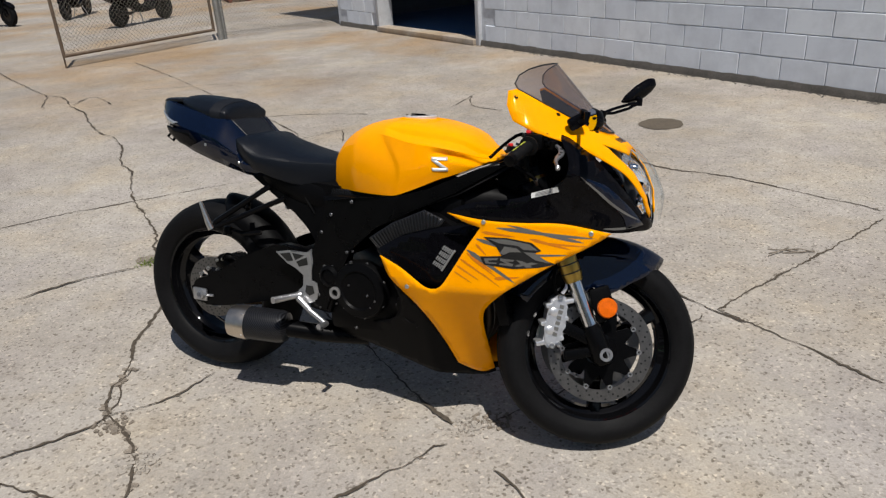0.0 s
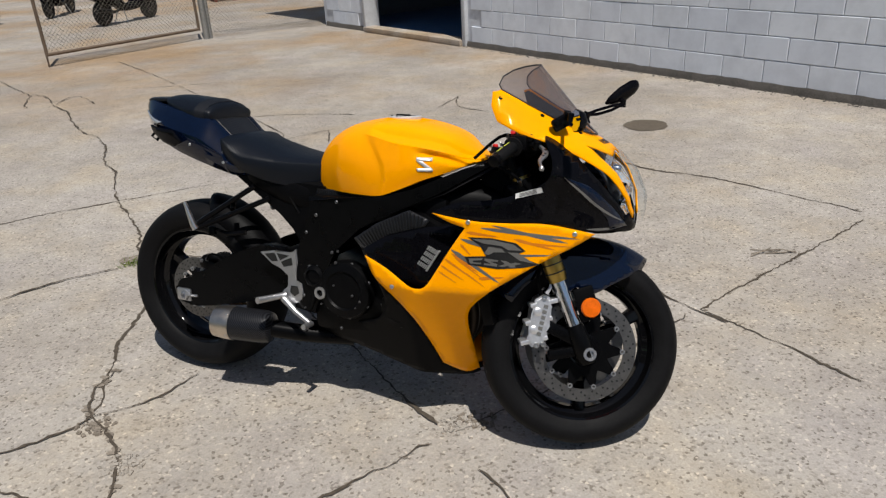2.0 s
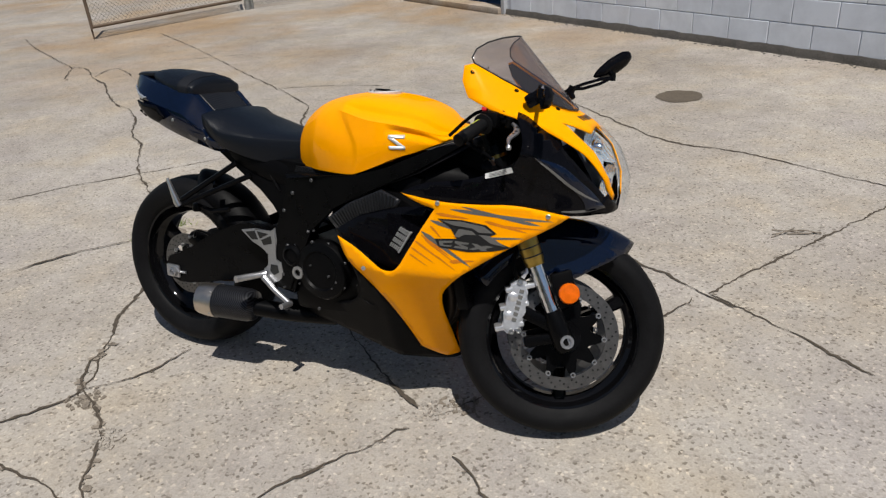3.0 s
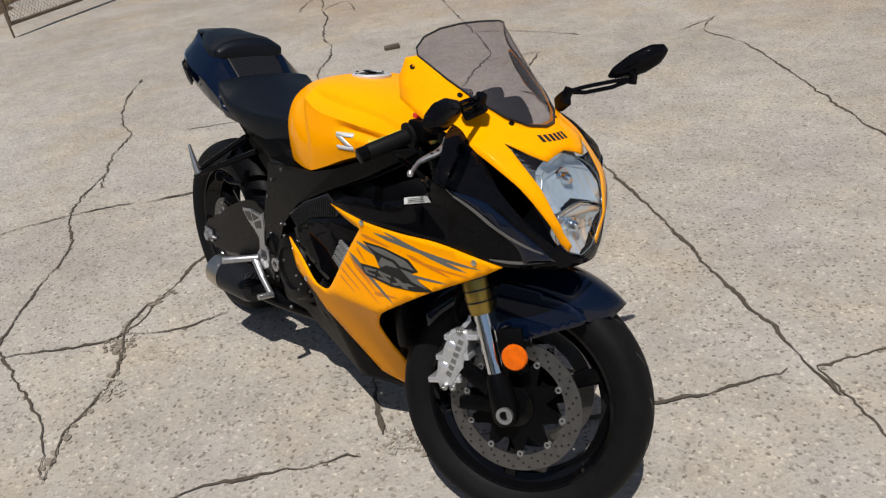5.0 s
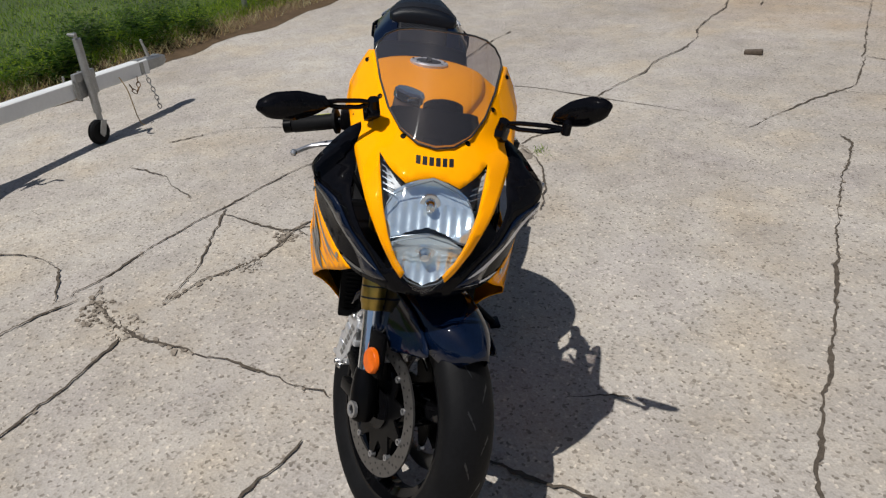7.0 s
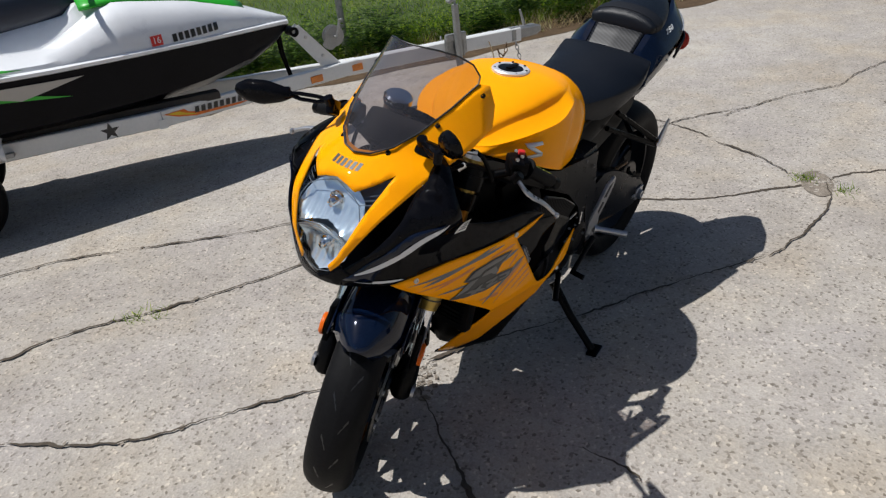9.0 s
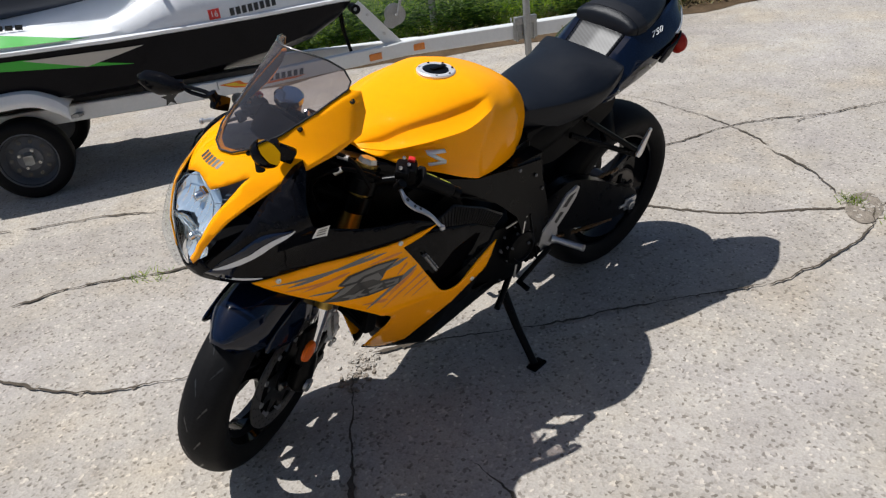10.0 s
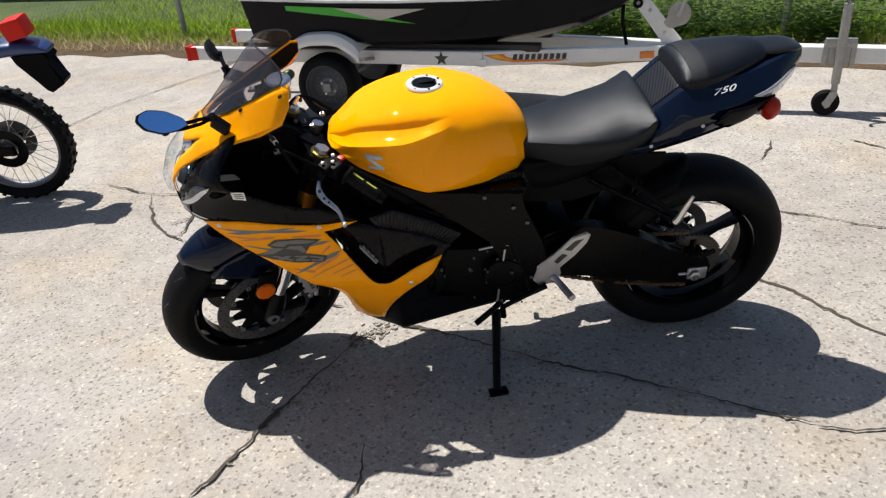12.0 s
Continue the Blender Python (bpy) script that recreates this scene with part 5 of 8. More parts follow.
def tank_half(x):
    """The tank's section at x, from its lower edge up to the middle of its top."""
    zt, zb, w = (float(np.interp(x, TDENSE[:, 0], TDENSE[:, k])) for k in (1, 2, 3))
    sy, sz = (float(np.interp(x, SHOULDER[:, 0], SHOULDER[:, k])) for k in (1, 2))
    cy, cz = (float(np.interp(x, CREST[:, 0], CREST[:, k])) for k in (1, 2))
    step = min(1, max(0, (x - 0.715) / 0.05)) * min(1, max(0, (1.01 - x) / 0.03))
    beak = min(1, max(0, (x - 0.865) / 0.04)) * min(1, max(0, (1.02 - x) / 0.03))
    side = []
    for i in range(15):
        f = i / 14
        y = w * (0.95 + 0.06 * math.sin(math.pi * min(1, f * 1.25) * 0.62))
        y = y + (sy - y) * f ** 2.2
        z = zb + (sz - 0.002 - zb) * f
        hollow = 0.5 * (1 + math.tanh((float(np.interp(z, [k[0] for k in KNEE], [k[1] for k in KNEE])) - x) / 0.007))
        y -= 0.0065 * hollow * min(1, max(0, (0.95 - z) / 0.03)) * min(1, w / 0.10)
        y -= 0.013 * beak * math.exp(-((sz - 0.017 - z) / 0.009) ** 2)
        side.append((y, z))
    ledge = [(sy + (cy + 0.004 * step - sy) * f, sz + (cz - 0.006 * step - sz) * f - 0.0025 * step * math.sin(math.pi * f)) for f in (0.0, 0.3, 0.6, 0.85, 1.0)]
    dome = [(cy * math.cos(a) ** 0.86, cz + 0.001 * step + (zt - cz - 0.001 * step) * math.sin(a) ** 0.92) for a in (math.pi / 2 * k / 12 for k in range(12))]
    edged = side + ledge + dome + [(0.0, zt)]
    # behind the knee the section is one smooth curve
    k = min(1, max(0, (x - 0.665) / 0.10))
    k = k * k * (3 - 2 * k)
    h = zt - zb
    hips = smooth([(w * 0.95, zb), (w, zb + h * 0.30), (w * 0.985, zb + h * 0.56), (w * 0.86, zb + h * 0.79), (w * 0.60, zb + h * 0.935), (w * 0.30, zb + h * 0.988), (0.0, zt)], 8)
    far = np.concatenate([[0], np.cumsum([np.linalg.norm(b - a) for a, b in zip(hips, hips[1:])])])
    far = far / far[-1]
    reach = np.concatenate([[0], np.cumsum([math.dist(a, b) for a, b in zip(edged, edged[1:])])])
    out = []
    for (y, z), f in zip(edged, reach / reach[-1]):
        ry, rz = (float(np.interp(f, far, [p[j] for p in hips])) for j in (0, 1))
        xk = float(np.interp(rz, [q[0] for q in KNEE], [q[1] for q in KNEE]))
        ry -= 0.0065 * 0.5 * (1 + math.tanh((xk - x) / 0.007)) * min(1, max(0, (0.945 - rz) / 0.03)) * min(1, w / 0.10)
        out.append((max(0.0, ry + (y - ry) * k), rz + (z - rz) * k))
    return out


def tank_ring(x):
    half = tank_half(x)
    return [(x, y, z) for y, z in half] + [(x, -y, z) for y, z in half[::-1][1:]]


bm = bmesh.new()
xs = [float(v) for v in np.interp(np.linspace(0, 12, 130), range(13), TX)]
loft(bm, [tank_ring(x) for x in xs], True, True)
tank = part("fuel_tank", bm, YELLOW, bike, "bright yellow fuel tank", 24)
bm = bmesh.new()
capf = (Vector((1, 0, 0.05)).normalized(), Vector((0, 1, 0)), Vector((-0.05, 0, 1)).normalized())
lathe(bm, [(0.050, -0.006), (0.051, 0.003), (0.048, 0.006), (0.035, 0.006), (0.034, 0.003), (0.0001, 0.003)], (0.750, 0, 0.958), capf, 40)
cap = part("filler_ring", bm, FILLER, tank, "silver filler ring with bolts")
bm = bmesh.new()
lathe(bm, [(0.0335, 0.003), (0.032, 0.006), (0.0001, 0.007)], (0.750, 0, 0.958), capf, 32)
box(bm, (0.742, 0, 0.967), (0.045, 0.014, 0.004), (0, 0, 0), 0.002)
part("filler_cap", bm, SATIN, cap)
bm = bmesh.new()
for i in range(7):
    a = 2 * math.pi * i / 7
    bolt(bm, (0.750 + 0.043 * math.cos(a), 0.043 * math.sin(a), 0.963), (0, 0, 1), 0.003, 0.003)
bits("cap_bolt", bm, SATIN, cap)


def tank_skin(s, out):
    def place(x, z):
        half = tank_half(x)[:15]
        return Vector((x, s * (float(np.interp(z, [p[1] for p in half], [p[0] for p in half])) + out), z))
    return place


for s in (1, -1):
    bm = bmesh.new()
    cx, cz = 0.900, 0.842
    for shape in (((-0.022, 0.020), (0.018, 0.020), (0.021, 0.011), (-0.022, 0.011)), ((-0.022, 0.0108), (-0.006, 0.0108), (0.022, -0.0108), (0.006, -0.0108)), ((-0.021, -0.011), (0.022, -0.011), (0.022, -0.020), (-0.018, -0.020))):
        sheet(bm, [(cx - s * u, cz + v) for u, v in shape], tank_skin(s, 0.0015), 0.006)
    solid(part("tank_badge", bm, FILLER, tank, "small angular silver badge"), 0.002)

LABELGREY = surface("label_grey", (0.22, 0.22, 0.22), 0.5)
# carbon strip under the tank, air duct covers
for s in (1, -1):
    bm = bmesh.new()
    strip = [(0.50, 0.728), (0.62, 0.738), (0.745, 0.740), (0.735, 0.708), (0.66, 0.690), (0.56, 0.682), (0.485, 0.690)]
    sheet(bm, strip, lambda u, v: Vector((u, s * (0.118 + 0.26 * (u - 0.50)), v)), 0.02)
    solid(part("side_strip", bm, CARBON, bike, "carbon-look strip below the tank"), 0.004)
    bm = bmesh.new()
    duct = [(0.69, 0.61), (0.77, 0.665), (0.87, 0.712), (0.935, 0.69), (0.92, 0.668), (0.81, 0.632), (0.72, 0.578)]
    sheet(bm, duct, lambda u, v: Vector((u, s * (0.222 - 0.10 * abs(v - 0.645)), v)), 0.015)
    solid(part("duct_cover", bm, CARBON, bike, "ribbed carbon-look duct cover"), 0.006)
    bm = bmesh.new()
    for i in range(23):
        f = (i + 0.7) / 24
        a = np.array([np.interp(f, (0, 0.35, 0.8, 1), k) for k in ((0.692, 0.770, 0.870, 0.932), (0.608, 0.664, 0.711, 0.691))])
        b = np.array([np.interp(f, (0, 0.45, 1), k) for k in ((0.722, 0.810, 0.920), (0.580, 0.634, 0.669))])
        tube(bm, [(float(a[0] + (b[0] - a[0]) * g), s * (0.2265 - 0.10 * abs(float(a[1] + (b[1] - a[1]) * g) - 0.645)), float(a[1] + (b[1] - a[1]) * g)) for g in (0.04, 0.5, 0.96)], 0.0026, 6)
    bits("rib", bm, RIBBED, bike)
    bm = bmesh.new()
    for i in range(24):
        u = 0.507 + 0.0098 * i
        lo = float(np.interp(u, (0.485, 0.56, 0.66, 0.735), (0.691, 0.684, 0.692, 0.709)))
        tube(bm, [(u, s * (0.1205 + 0.26 * (u - 0.50)), lo), (u - 0.003, s * (0.1205 + 0.26 * (u - 0.50)), 0.730)], 0.0024, 6)
    bits("rib", bm, RIBBED, bike)
    bm = bmesh.new()
    inner = [(0.72, 0.58), (0.80, 0.63), (0.93, 0.67), (1.06, 0.69), (1.03, 0.62), (0.97, 0.53), (0.92, 0.48), (0.84, 0.50), (0.74, 0.54)]
    sheet(bm, inner, lambda u, v: Vector((u, s * (0.225 - 0.15 * max(0, u - 0.9)), v)), 0.02)
    solid(part("inner_panel", bm, GLOSSBLACK, bike, "gloss black panel inside the fairing"), 0.004)
    bm = bmesh.new()
    for i in range(6 if s < 0 else 2):
        for j in range(1 if i == 0 else 4):
            c0, c1 = (0.0, 1.0) if i == 0 else (0.04 + 0.25 * j, 0.20 + 0.25 * j)
            o2, wd = 0.0055 * i, 0.0052 if i == 0 else 0.003
            p, q = Vector((0.930 - o2, 0.543 + o2 * 0.5)), Vector((0.968 - o2, 0.606 + o2 * 0.5))
            a, b = p.lerp(q, c0), p.lerp(q, c1)
            plate(bm, [(a.x, a.y), (a.x + wd, a.y - wd * 0.5), (b.x + wd, b.y - wd * 0.5), (b.x, b.y)], side(0.2175, s), 0.0105)
    bits("panel_label", bm, LABELGREY, bike, "small label drawn as pale bars")

# seat and tail
def rows_through(rows, n=5):
    return [tuple(p) for p in smooth(rows, n)]


def padded(bm, rows, n=5):
    """Rows of x, half width, z of the bottom, of the side crease and of the crown: a cushion with a crisp edge between top and side."""
    rings = []
    for x, w, zb, zc, zt in rows_through(rows, n):
        half = [(0.0, zt), (w * 0.40, zt - (zt - zc) * 0.08), (w * 0.74, zt - (zt - zc) * 0.38), (w * 0.93, zc + (zt - zc) * 0.22), (w * 0.985, zc + (zt - zc) * 0.04), (w, zc - 0.004), (w * 0.99, zc - (zc - zb) * 0.4), (w * 0.90, zc - (zc - zb) * 0.85), (w * 0.72, zb), (0.0, zb)]
        rings.append([(x, float(y), float(z)) for y, z in half] + [(x, -float(y), float(z)) for y, z in half[::-1][1:-1]])
    return loft(bm, rings)


bm = bmesh.new()
padded(bm, [(0.520, 0.062, 0.745, 0.795, 0.805), (0.508, 0.082, 0.730, 0.800, 0.812), (0.46, 0.102, 0.718, 0.802, 0.820), (0.40, 0.123, 0.714, 0.803, 0.826), (0.34, 0.141, 0.722, 0.806, 0.836), (0.28, 0.154, 0.738, 0.811, 0.852), (0.225, 0.161, 0.758, 0.818, 0.868), (0.185, 0.161, 0.775, 0.843, 0.877), (0.155, 0.156, 0.790, 0.865, 0.880), (0.146, 0.148, 0.80, 0.864, 0.874)])
part("rider_seat", bm, VINYL, bike, "black vinyl rider's seat", 32)
bm = bmesh.new()
padded(bm, [(0.078, 0.096, 0.915, 0.936, 0.950), (0.072, 0.110, 0.904, 0.945, 0.966), (0.052, 0.116, 0.894, 0.948, 0.980), (0.015, 0.117, 0.894, 0.950, 0.988), (-0.04, 0.107, 0.908, 0.956, 0.993), (-0.10, 0.086, 0.930, 0.966, 0.997), (-0.15, 0.062, 0.952, 0.974, 0.993), (-0.168, 0.046, 0.962, 0.976, 0.985)])
pad = part("pillion_seat", bm, VINYL, bike, "black vinyl pillion pad", 32)
bm = bmesh.new()
padded(bm, [(0.056, 0.1170, 0.892, 0.9475, 0.9805), (0.036, 0.1185, 0.891, 0.9495, 0.9860), (0.015, 0.1190, 0.891, 0.951, 0.9900)], 2)
part("strap", bm, surface("strap_webbing", (0.004, 0.005, 0.008), 0.6, var=0.3, scale=150, bumpy=0.3, spec=0.3), pad, "dark grey passenger strap", 32)
TAILROWS = [(0.262, 0.125, 0.752, 0.800), (0.235, 0.140, 0.746, 0.804), (0.205, 0.148, 0.742, 0.808), (0.170, 0.155, 0.744, 0.820), (0.156, 0.157, 0.746, 0.856), (0.140, 0.159, 0.750, 0.872), (0.105, 0.163, 0.758, 0.901), (0.070, 0.166, 0.768, 0.928), (0.02, 0.166, 0.782, 0.938), (-0.06, 0.158, 0.806, 0.949), (-0.12, 0.142, 0.830, 0.958), (-0.17, 0.116, 0.852, 0.966), (-0.215, 0.082, 0.878, 0.974), (-0.25, 0.052, 0.902, 0.978), (-0.272, 0.030, 0.924, 0.974)]
TAILROWS = rows_through(TAILROWS, 4)


def tail_half(w, lo, hi):
    """The tail's section from the middle of its bottom: tucked flank, crisp shoulder edge, facet, flat top."""
    h = hi - lo
    return [(0.0, lo), (w * 0.55, lo), (w * 0.80, lo + h * 0.05), (w * 0.93, lo + h * 0.24), (w * 0.985, lo + h * 0.46), (w, lo + h * 0.60), (w * 0.99, lo + h * 0.625), (w * 0.70, hi - h * 0.05), (w * 0.66, hi - 0.002), (w * 0.54, hi), (w * 0.52, hi - 0.006), (0.0, hi - 0.003)]


bm = bmesh.new()
rings = []
for x, w, lo, hi in TAILROWS:
    half = tail_half(w, lo, hi)
    rings.append([(x, y, z) for y, z in half] + [(x, -y, z) for y, z in half[::-1][1:-1]])
loft(bm, rings)
tail = part("tail_cowl", bm, BLUEBLACK, bike, "blue-black painted tail cowl", 22)


def tail_at(x):
    rows = TAILROWS[::-1]
    return [float(np.interp(x, [r[0] for r in rows], [r[k] for r in rows])) for k in (1, 2, 3)]


def tail_side(s, out):
    """The tail's flank at (x, z)."""
    def place(x, z):
        half = tail_half(*tail_at(x))[1:10]
        return Vector((x, s * (float(np.interp(z, [p[1] for p in half], [p[0] for p in half])) + out), z))
    return place


for s in (1, -1):
    bm = bmesh.new()
    sheet(bm, [(-0.100, 0.908), (-0.16, 0.920), (-0.225, 0.937), (-0.248, 0.940), (-0.240, 0.912), (-0.205, 0.884), (-0.15, 0.893)], tail_side(s, 0.004), 0.010)
    solid(part("tail_lens", bm, LENSWHITE, tail, "clear silvery tail lamp lens"), 0.004)
    bm = bmesh.new()
    sheet(bm, [(0.005, 0.850), (-0.03, 0.886), (-0.09, 0.888), (-0.170, 0.894), (-0.160, 0.872), (-0.10, 0.842), (-0.04, 0.830)], tail_side(s, 0.013), 0.010)
    solid(part("tail_blister", bm, GLOSSBLACK, tail, "gloss black lower tail panel"), 0.006)
    bm = bmesh.new()
    for x, z in ((0.03, 0.842), (0.16, 0.79)):
        bolt(bm, tail_side(s, 0.0)(x, z), (0, s, 0), 0.005, 0.004)
    bits("tail_screw", bm, STEEL, tail)
# white model figures on the left flank
txt = bpy.data.curves.new("figures", "FONT")
txt.body, txt.size, txt.extrude, txt.shear, txt.align_x = "750", 0.031, 0.0004, 0.35, "CENTER"
tob = bpy.data.objects.new("figures", txt)
tme = bpy.data.meshes.new_from_object(tob)
bpy.data.objects.remove(tob)
bm = bmesh.new()
bm.from_mesh(tme)
bpy.data.meshes.remove(tme)
spot = tail_side(1, 0.003)
for v in bm.verts:
    u, h, w = v.co
    q = spot(-0.024 - u * 1.30, 0.918 + h * 0.52 + u * 0.20)
    v.co = q + Vector((0, w, 0))
part("model_figures", bm, WHITEPLASTIC, tail, "white model figures")
bm = bmesh.new()
rings = []
for i in range(13):
    ring = []
    for j in range(17):
        g = j / 16 * 2 - 1
        x = 0.020 + (0.156 - 0.020) * i / 12
        w, lo, hi = tail_at(x)
        y = g * w * 0.515
        top = tail_half(w, lo, hi)[-2:][::-1]
        ring.append((x, y, float(np.interp(abs(y), [p[0] for p in top], [p[1] for p in top])) + 0.004))
    rings.append(ring)
loft(bm, rings, False, False)
solid(part("tail_inlay", bm, CARBON_TAIL, tail, "carbon-look step between the seats"), 0.003)
bm = bmesh.new()
section_loft(bm, [(-0.258, 0.032, 0.935, 0.952), (-0.268, 0.024, 0.938, 0.950)], 16, 0.6)
part("tail_light", bm, REDLENS, tail, "red tail light")
bm = bmesh.new()
section_loft(bm, rows_through([(-0.13, 0.046, 0.970, 0.984), (-0.18, 0.052, 0.966, 0.986), (-0.24, 0.044, 0.964, 0.984), (-0.268, 0.028, 0.966, 0.977)]), 20, 0.6)
part("tail_top", bm, CARBON_TAIL, tail, "carbon-look cover over the tail")
bm = bmesh.new()
section_loft(bm, rows_through([(0.34, 0.09, 0.69, 0.76), (0.22, 0.085, 0.712, 0.80), (0.10, 0.075, 0.738, 0.83), (-0.02, 0.062, 0.775, 0.86), (-0.11, 0.048, 0.806, 0.88), (-0.15, 0.036, 0.830, 0.88)]), 20, 0.6)
part("undertail", bm, PLASTIC, bike)
bm = bmesh.new()
section_loft(bm, rows_through([(0.54, 0.10, 0.64, 0.755), (0.44, 0.115, 0.63, 0.76), (0.34, 0.12, 0.66, 0.775), (0.24, 0.115, 0.70, 0.80), (0.17, 0.10, 0.745, 0.80)]), 20, 0.6)
part("side_cover", bm, PLASTIC, bike)
bm = bmesh.new()
plate(bm, [(0.50, 0.745), (0.20, 0.745), (0.095, 0.735), (0.105, 0.690), (0.20, 0.640), (0.36, 0.600), (0.50, 0.615)], lambda u, v, w: Vector((u, 0.098 + w, v)), 0.010, 0.003)
part("inner_panel", bm, PLASTIC, bike, "matt black panel under the seat")
bm = bmesh.new()
plate(bm, [(0.53, 0.735), (0.36, 0.742), (0.20, 0.760), (0.175, 0.742), (0.265, 0.684), (0.345, 0.632), (0.395, 0.590), (0.42, 0.545), (0.47, 0.50), (0.53, 0.52), (0.545, 0.62)], lambda u, v, w: Vector((u, -0.098 - w, v)), 0.012, 0.003)
cover = part("inner_panel", bm, PLASTIC, bike, "matt black panel under the seat")
bm = bmesh.new()
tube(bm, [(0.345, -0.113, 0.735), (0.385, -0.114, 0.700), (0.425, -0.113, 0.640)], [0.003, 0.004, 0.003], 6)
part("seat_rail_edge", bm, SATIN, cover)
# rear indicators: a red-orange one on the left, a bare bracket on the right
bm = bmesh.new()
tube(bm, [(-0.11, 0.04, 0.875), (-0.150, 0.105, 0.872)], 0.009, 10)
ind = part("indicator_stalk", bm, PLASTIC, bike)
bm = bmesh.new()
lathe(bm, [(0.0001, -0.026), (0.022, -0.020), (0.033, -0.004), (0.034, 0.006), (0.024, 0.018), (0.0001, 0.024)], (-0.162, 0.127, 0.858), "x", 20)
part("indicator_lens", bm, surface("indicator_red", (0.36, 0.018, 0.008), 0.4, spec=0.2, coat=0.1, var=0.15), ind, "round red-orange indicator lens")
bm = bmesh.new()
tube(bm, [(-0.17, -0.05, 0.885), (-0.20, -0.072, 0.835), (-0.222, -0.072, 0.848), (-0.195, -0.065, 0.878), (-0.17, -0.05, 0.885)], 0.005, 8)
part("bare_bracket", bm, SATIN, bike)
bm = bmesh.new()
guard(bm, RC, 0.330, 84, 4, 0.092, 0.060, 26)
solid(part("rear_hugger", bm, PLASTIC, bike, "matt black rear hugger"), 0.004)

# footrests, pillion pegs, pedals, stand
HANGER_L = [(0.305, 0.520), (0.318, 0.53), (0.36, 0.515), (0.41, 0.46), (0.46, 0.42), (0.475, 0.37), (0.45, 0.342), (0.40, 0.350), (0.385, 0.385), (0.395, 0.41), (0.35, 0.45), (0.315, 0.49)]
HANGER_R = [(0.347, 0.522), (0.405, 0.534), (0.468, 0.530), (0.486, 0.548), (0.492, 0.508), (0.484, 0.466), (0.484, 0.440), (0.510, 0.440), (0.516, 0.408), (0.508, 0.380), (0.470, 0.360), (0.436, 0.380), (0.434, 0.404), (0.457, 0.420), (0.459, 0.458), (0.432, 0.478), (0.392, 0.488)]
for s in (1, -1):
    hg = [(x - 0.030, z - 0.010) for x, z in HANGER_R]
    if s > 0:
        hg = [(x + 0.008, z + 0.008) for x, z in HANGER_L]
    bm = bmesh.new()
    plate(bm, hg, side(0.175, s), 0.010, 0.003)
    h = part("footrest_hanger", bm, ALLOY, bike, "silver footrest hanger with cut-outs")
    bm = bmesh.new()
    cuts = (((0.366, 0.519), (0.405, 0.527), (0.418, 0.500), (0.394, 0.497)), ((0.414, 0.527), (0.462, 0.524), (0.426, 0.504)), ((0.430, 0.500), (0.470, 0.519), (0.474, 0.494), (0.440, 0.484)), ((0.466, 0.425), (0.492, 0.425), (0.497, 0.402), (0.478, 0.390), (0.462, 0.402))) if s < 0 else (((0.325, 0.51), (0.35, 0.505), (0.38, 0.475), (0.36, 0.47)), ((0.385, 0.462), (0.41, 0.435), (0.40, 0.425), (0.37, 0.455)))
    sx, sz = (-0.030, -0.010) if s < 0 else (0.008, 0.008)
    for cu in cuts:
        plate(bm, [(x + sx, z + sz) for x, z in cu], side(0.1845, s), 0.0015)
    bits("cut_out", bm, INKDECAL, h)
    bm = bmesh.new()
    px, pz = (0.412, 0.378) if s < 0 else (0.418, 0.378)
    tube(bm, [(px, s * 0.185, pz), (px - 0.01, s * 0.20, pz), (px - 0.035, s * 0.285, pz + 0.005)], [0.014, 0.010, 0.011], 10)
    part("footrest", bm, ALLOY, h, "knurled alloy footrest")
    bm = bmesh.new()
    if s < 0:
        tube(bm, [(0.412, -0.195, 0.370), (0.46, -0.20, 0.335), (0.522, -0.205, 0.303)], [0.011, 0.009, 0.008], 10)
        tube(bm, [(0.522, -0.20, 0.303), (0.520, -0.245, 0.305)], 0.009, 10)
        nm = "brake_pedal"
    else:
        tube(bm, [(0.44, 0.195, 0.36), (0.50, 0.20, 0.335), (0.575, 0.205, 0.30)], [0.010, 0.008, 0.008], 10)
        tube(bm, [(0.575, 0.20, 0.30), (0.578, 0.245, 0.298)], 0.009, 10)
        tube(bm, [(0.49, 0.19, 0.345), (0.545, 0.19, 0.53)], 0.004, 8)
        nm = "gear_pedal"
    part(nm, bm, ALLOY if s < 0 else SATIN, h)
    # triangular pillion peg bracket
    bm = bmesh.new()
    for a, b in (((0.255, 0.715), (0.080, 0.584)), ((0.315, 0.680), (0.086, 0.572)), ((0.165, 0.656), (0.19, 0.634))):
        tube(bm, [(a[0], s * 0.12, a[1]), (b[0], s * (0.208 if b[0] < 0.1 else 0.155), b[1])], 0.009, 8)
    pb = part("pillion_bracket", bm, SATIN, bike, "black tube bracket for the pillion footrest")
    bm = bmesh.new()
    tube(bm, [(0.082, s * 0.214, 0.570), (0.077, s * 0.218, 0.582), (0.050, s * 0.225, 0.660)], [0.012, 0.011, 0.005], 10)
    part("pillion_footrest", bm, STEEL, pb, "bright pillion footrest folded up")
    if s > 0:
        continue
    bm = bmesh.new()
    lathe(bm, [(0.0001, -0.016), (0.014, -0.012), (0.016, 0), (0.012, 0.014), (0.0001, 0.017)], (0.095, s * 0.15, 0.552), "z", 14)
    tube(bm, [(0.095, s * 0.15, 0.56), (0.15, s * 0.14, 0.545), (0.22, s * 0.13, 0.555)], 0.008, 8)
    part("rear_reservoir", bm, SATIN, pb)
bm = bmesh.new()
tube(bm, [(0.565, 0.192, 0.515), (0.590, 0.194, 0.318)], 0.0035, 8)
part("shift_rod", bm, STEEL, bike, "bright gear shift rod")
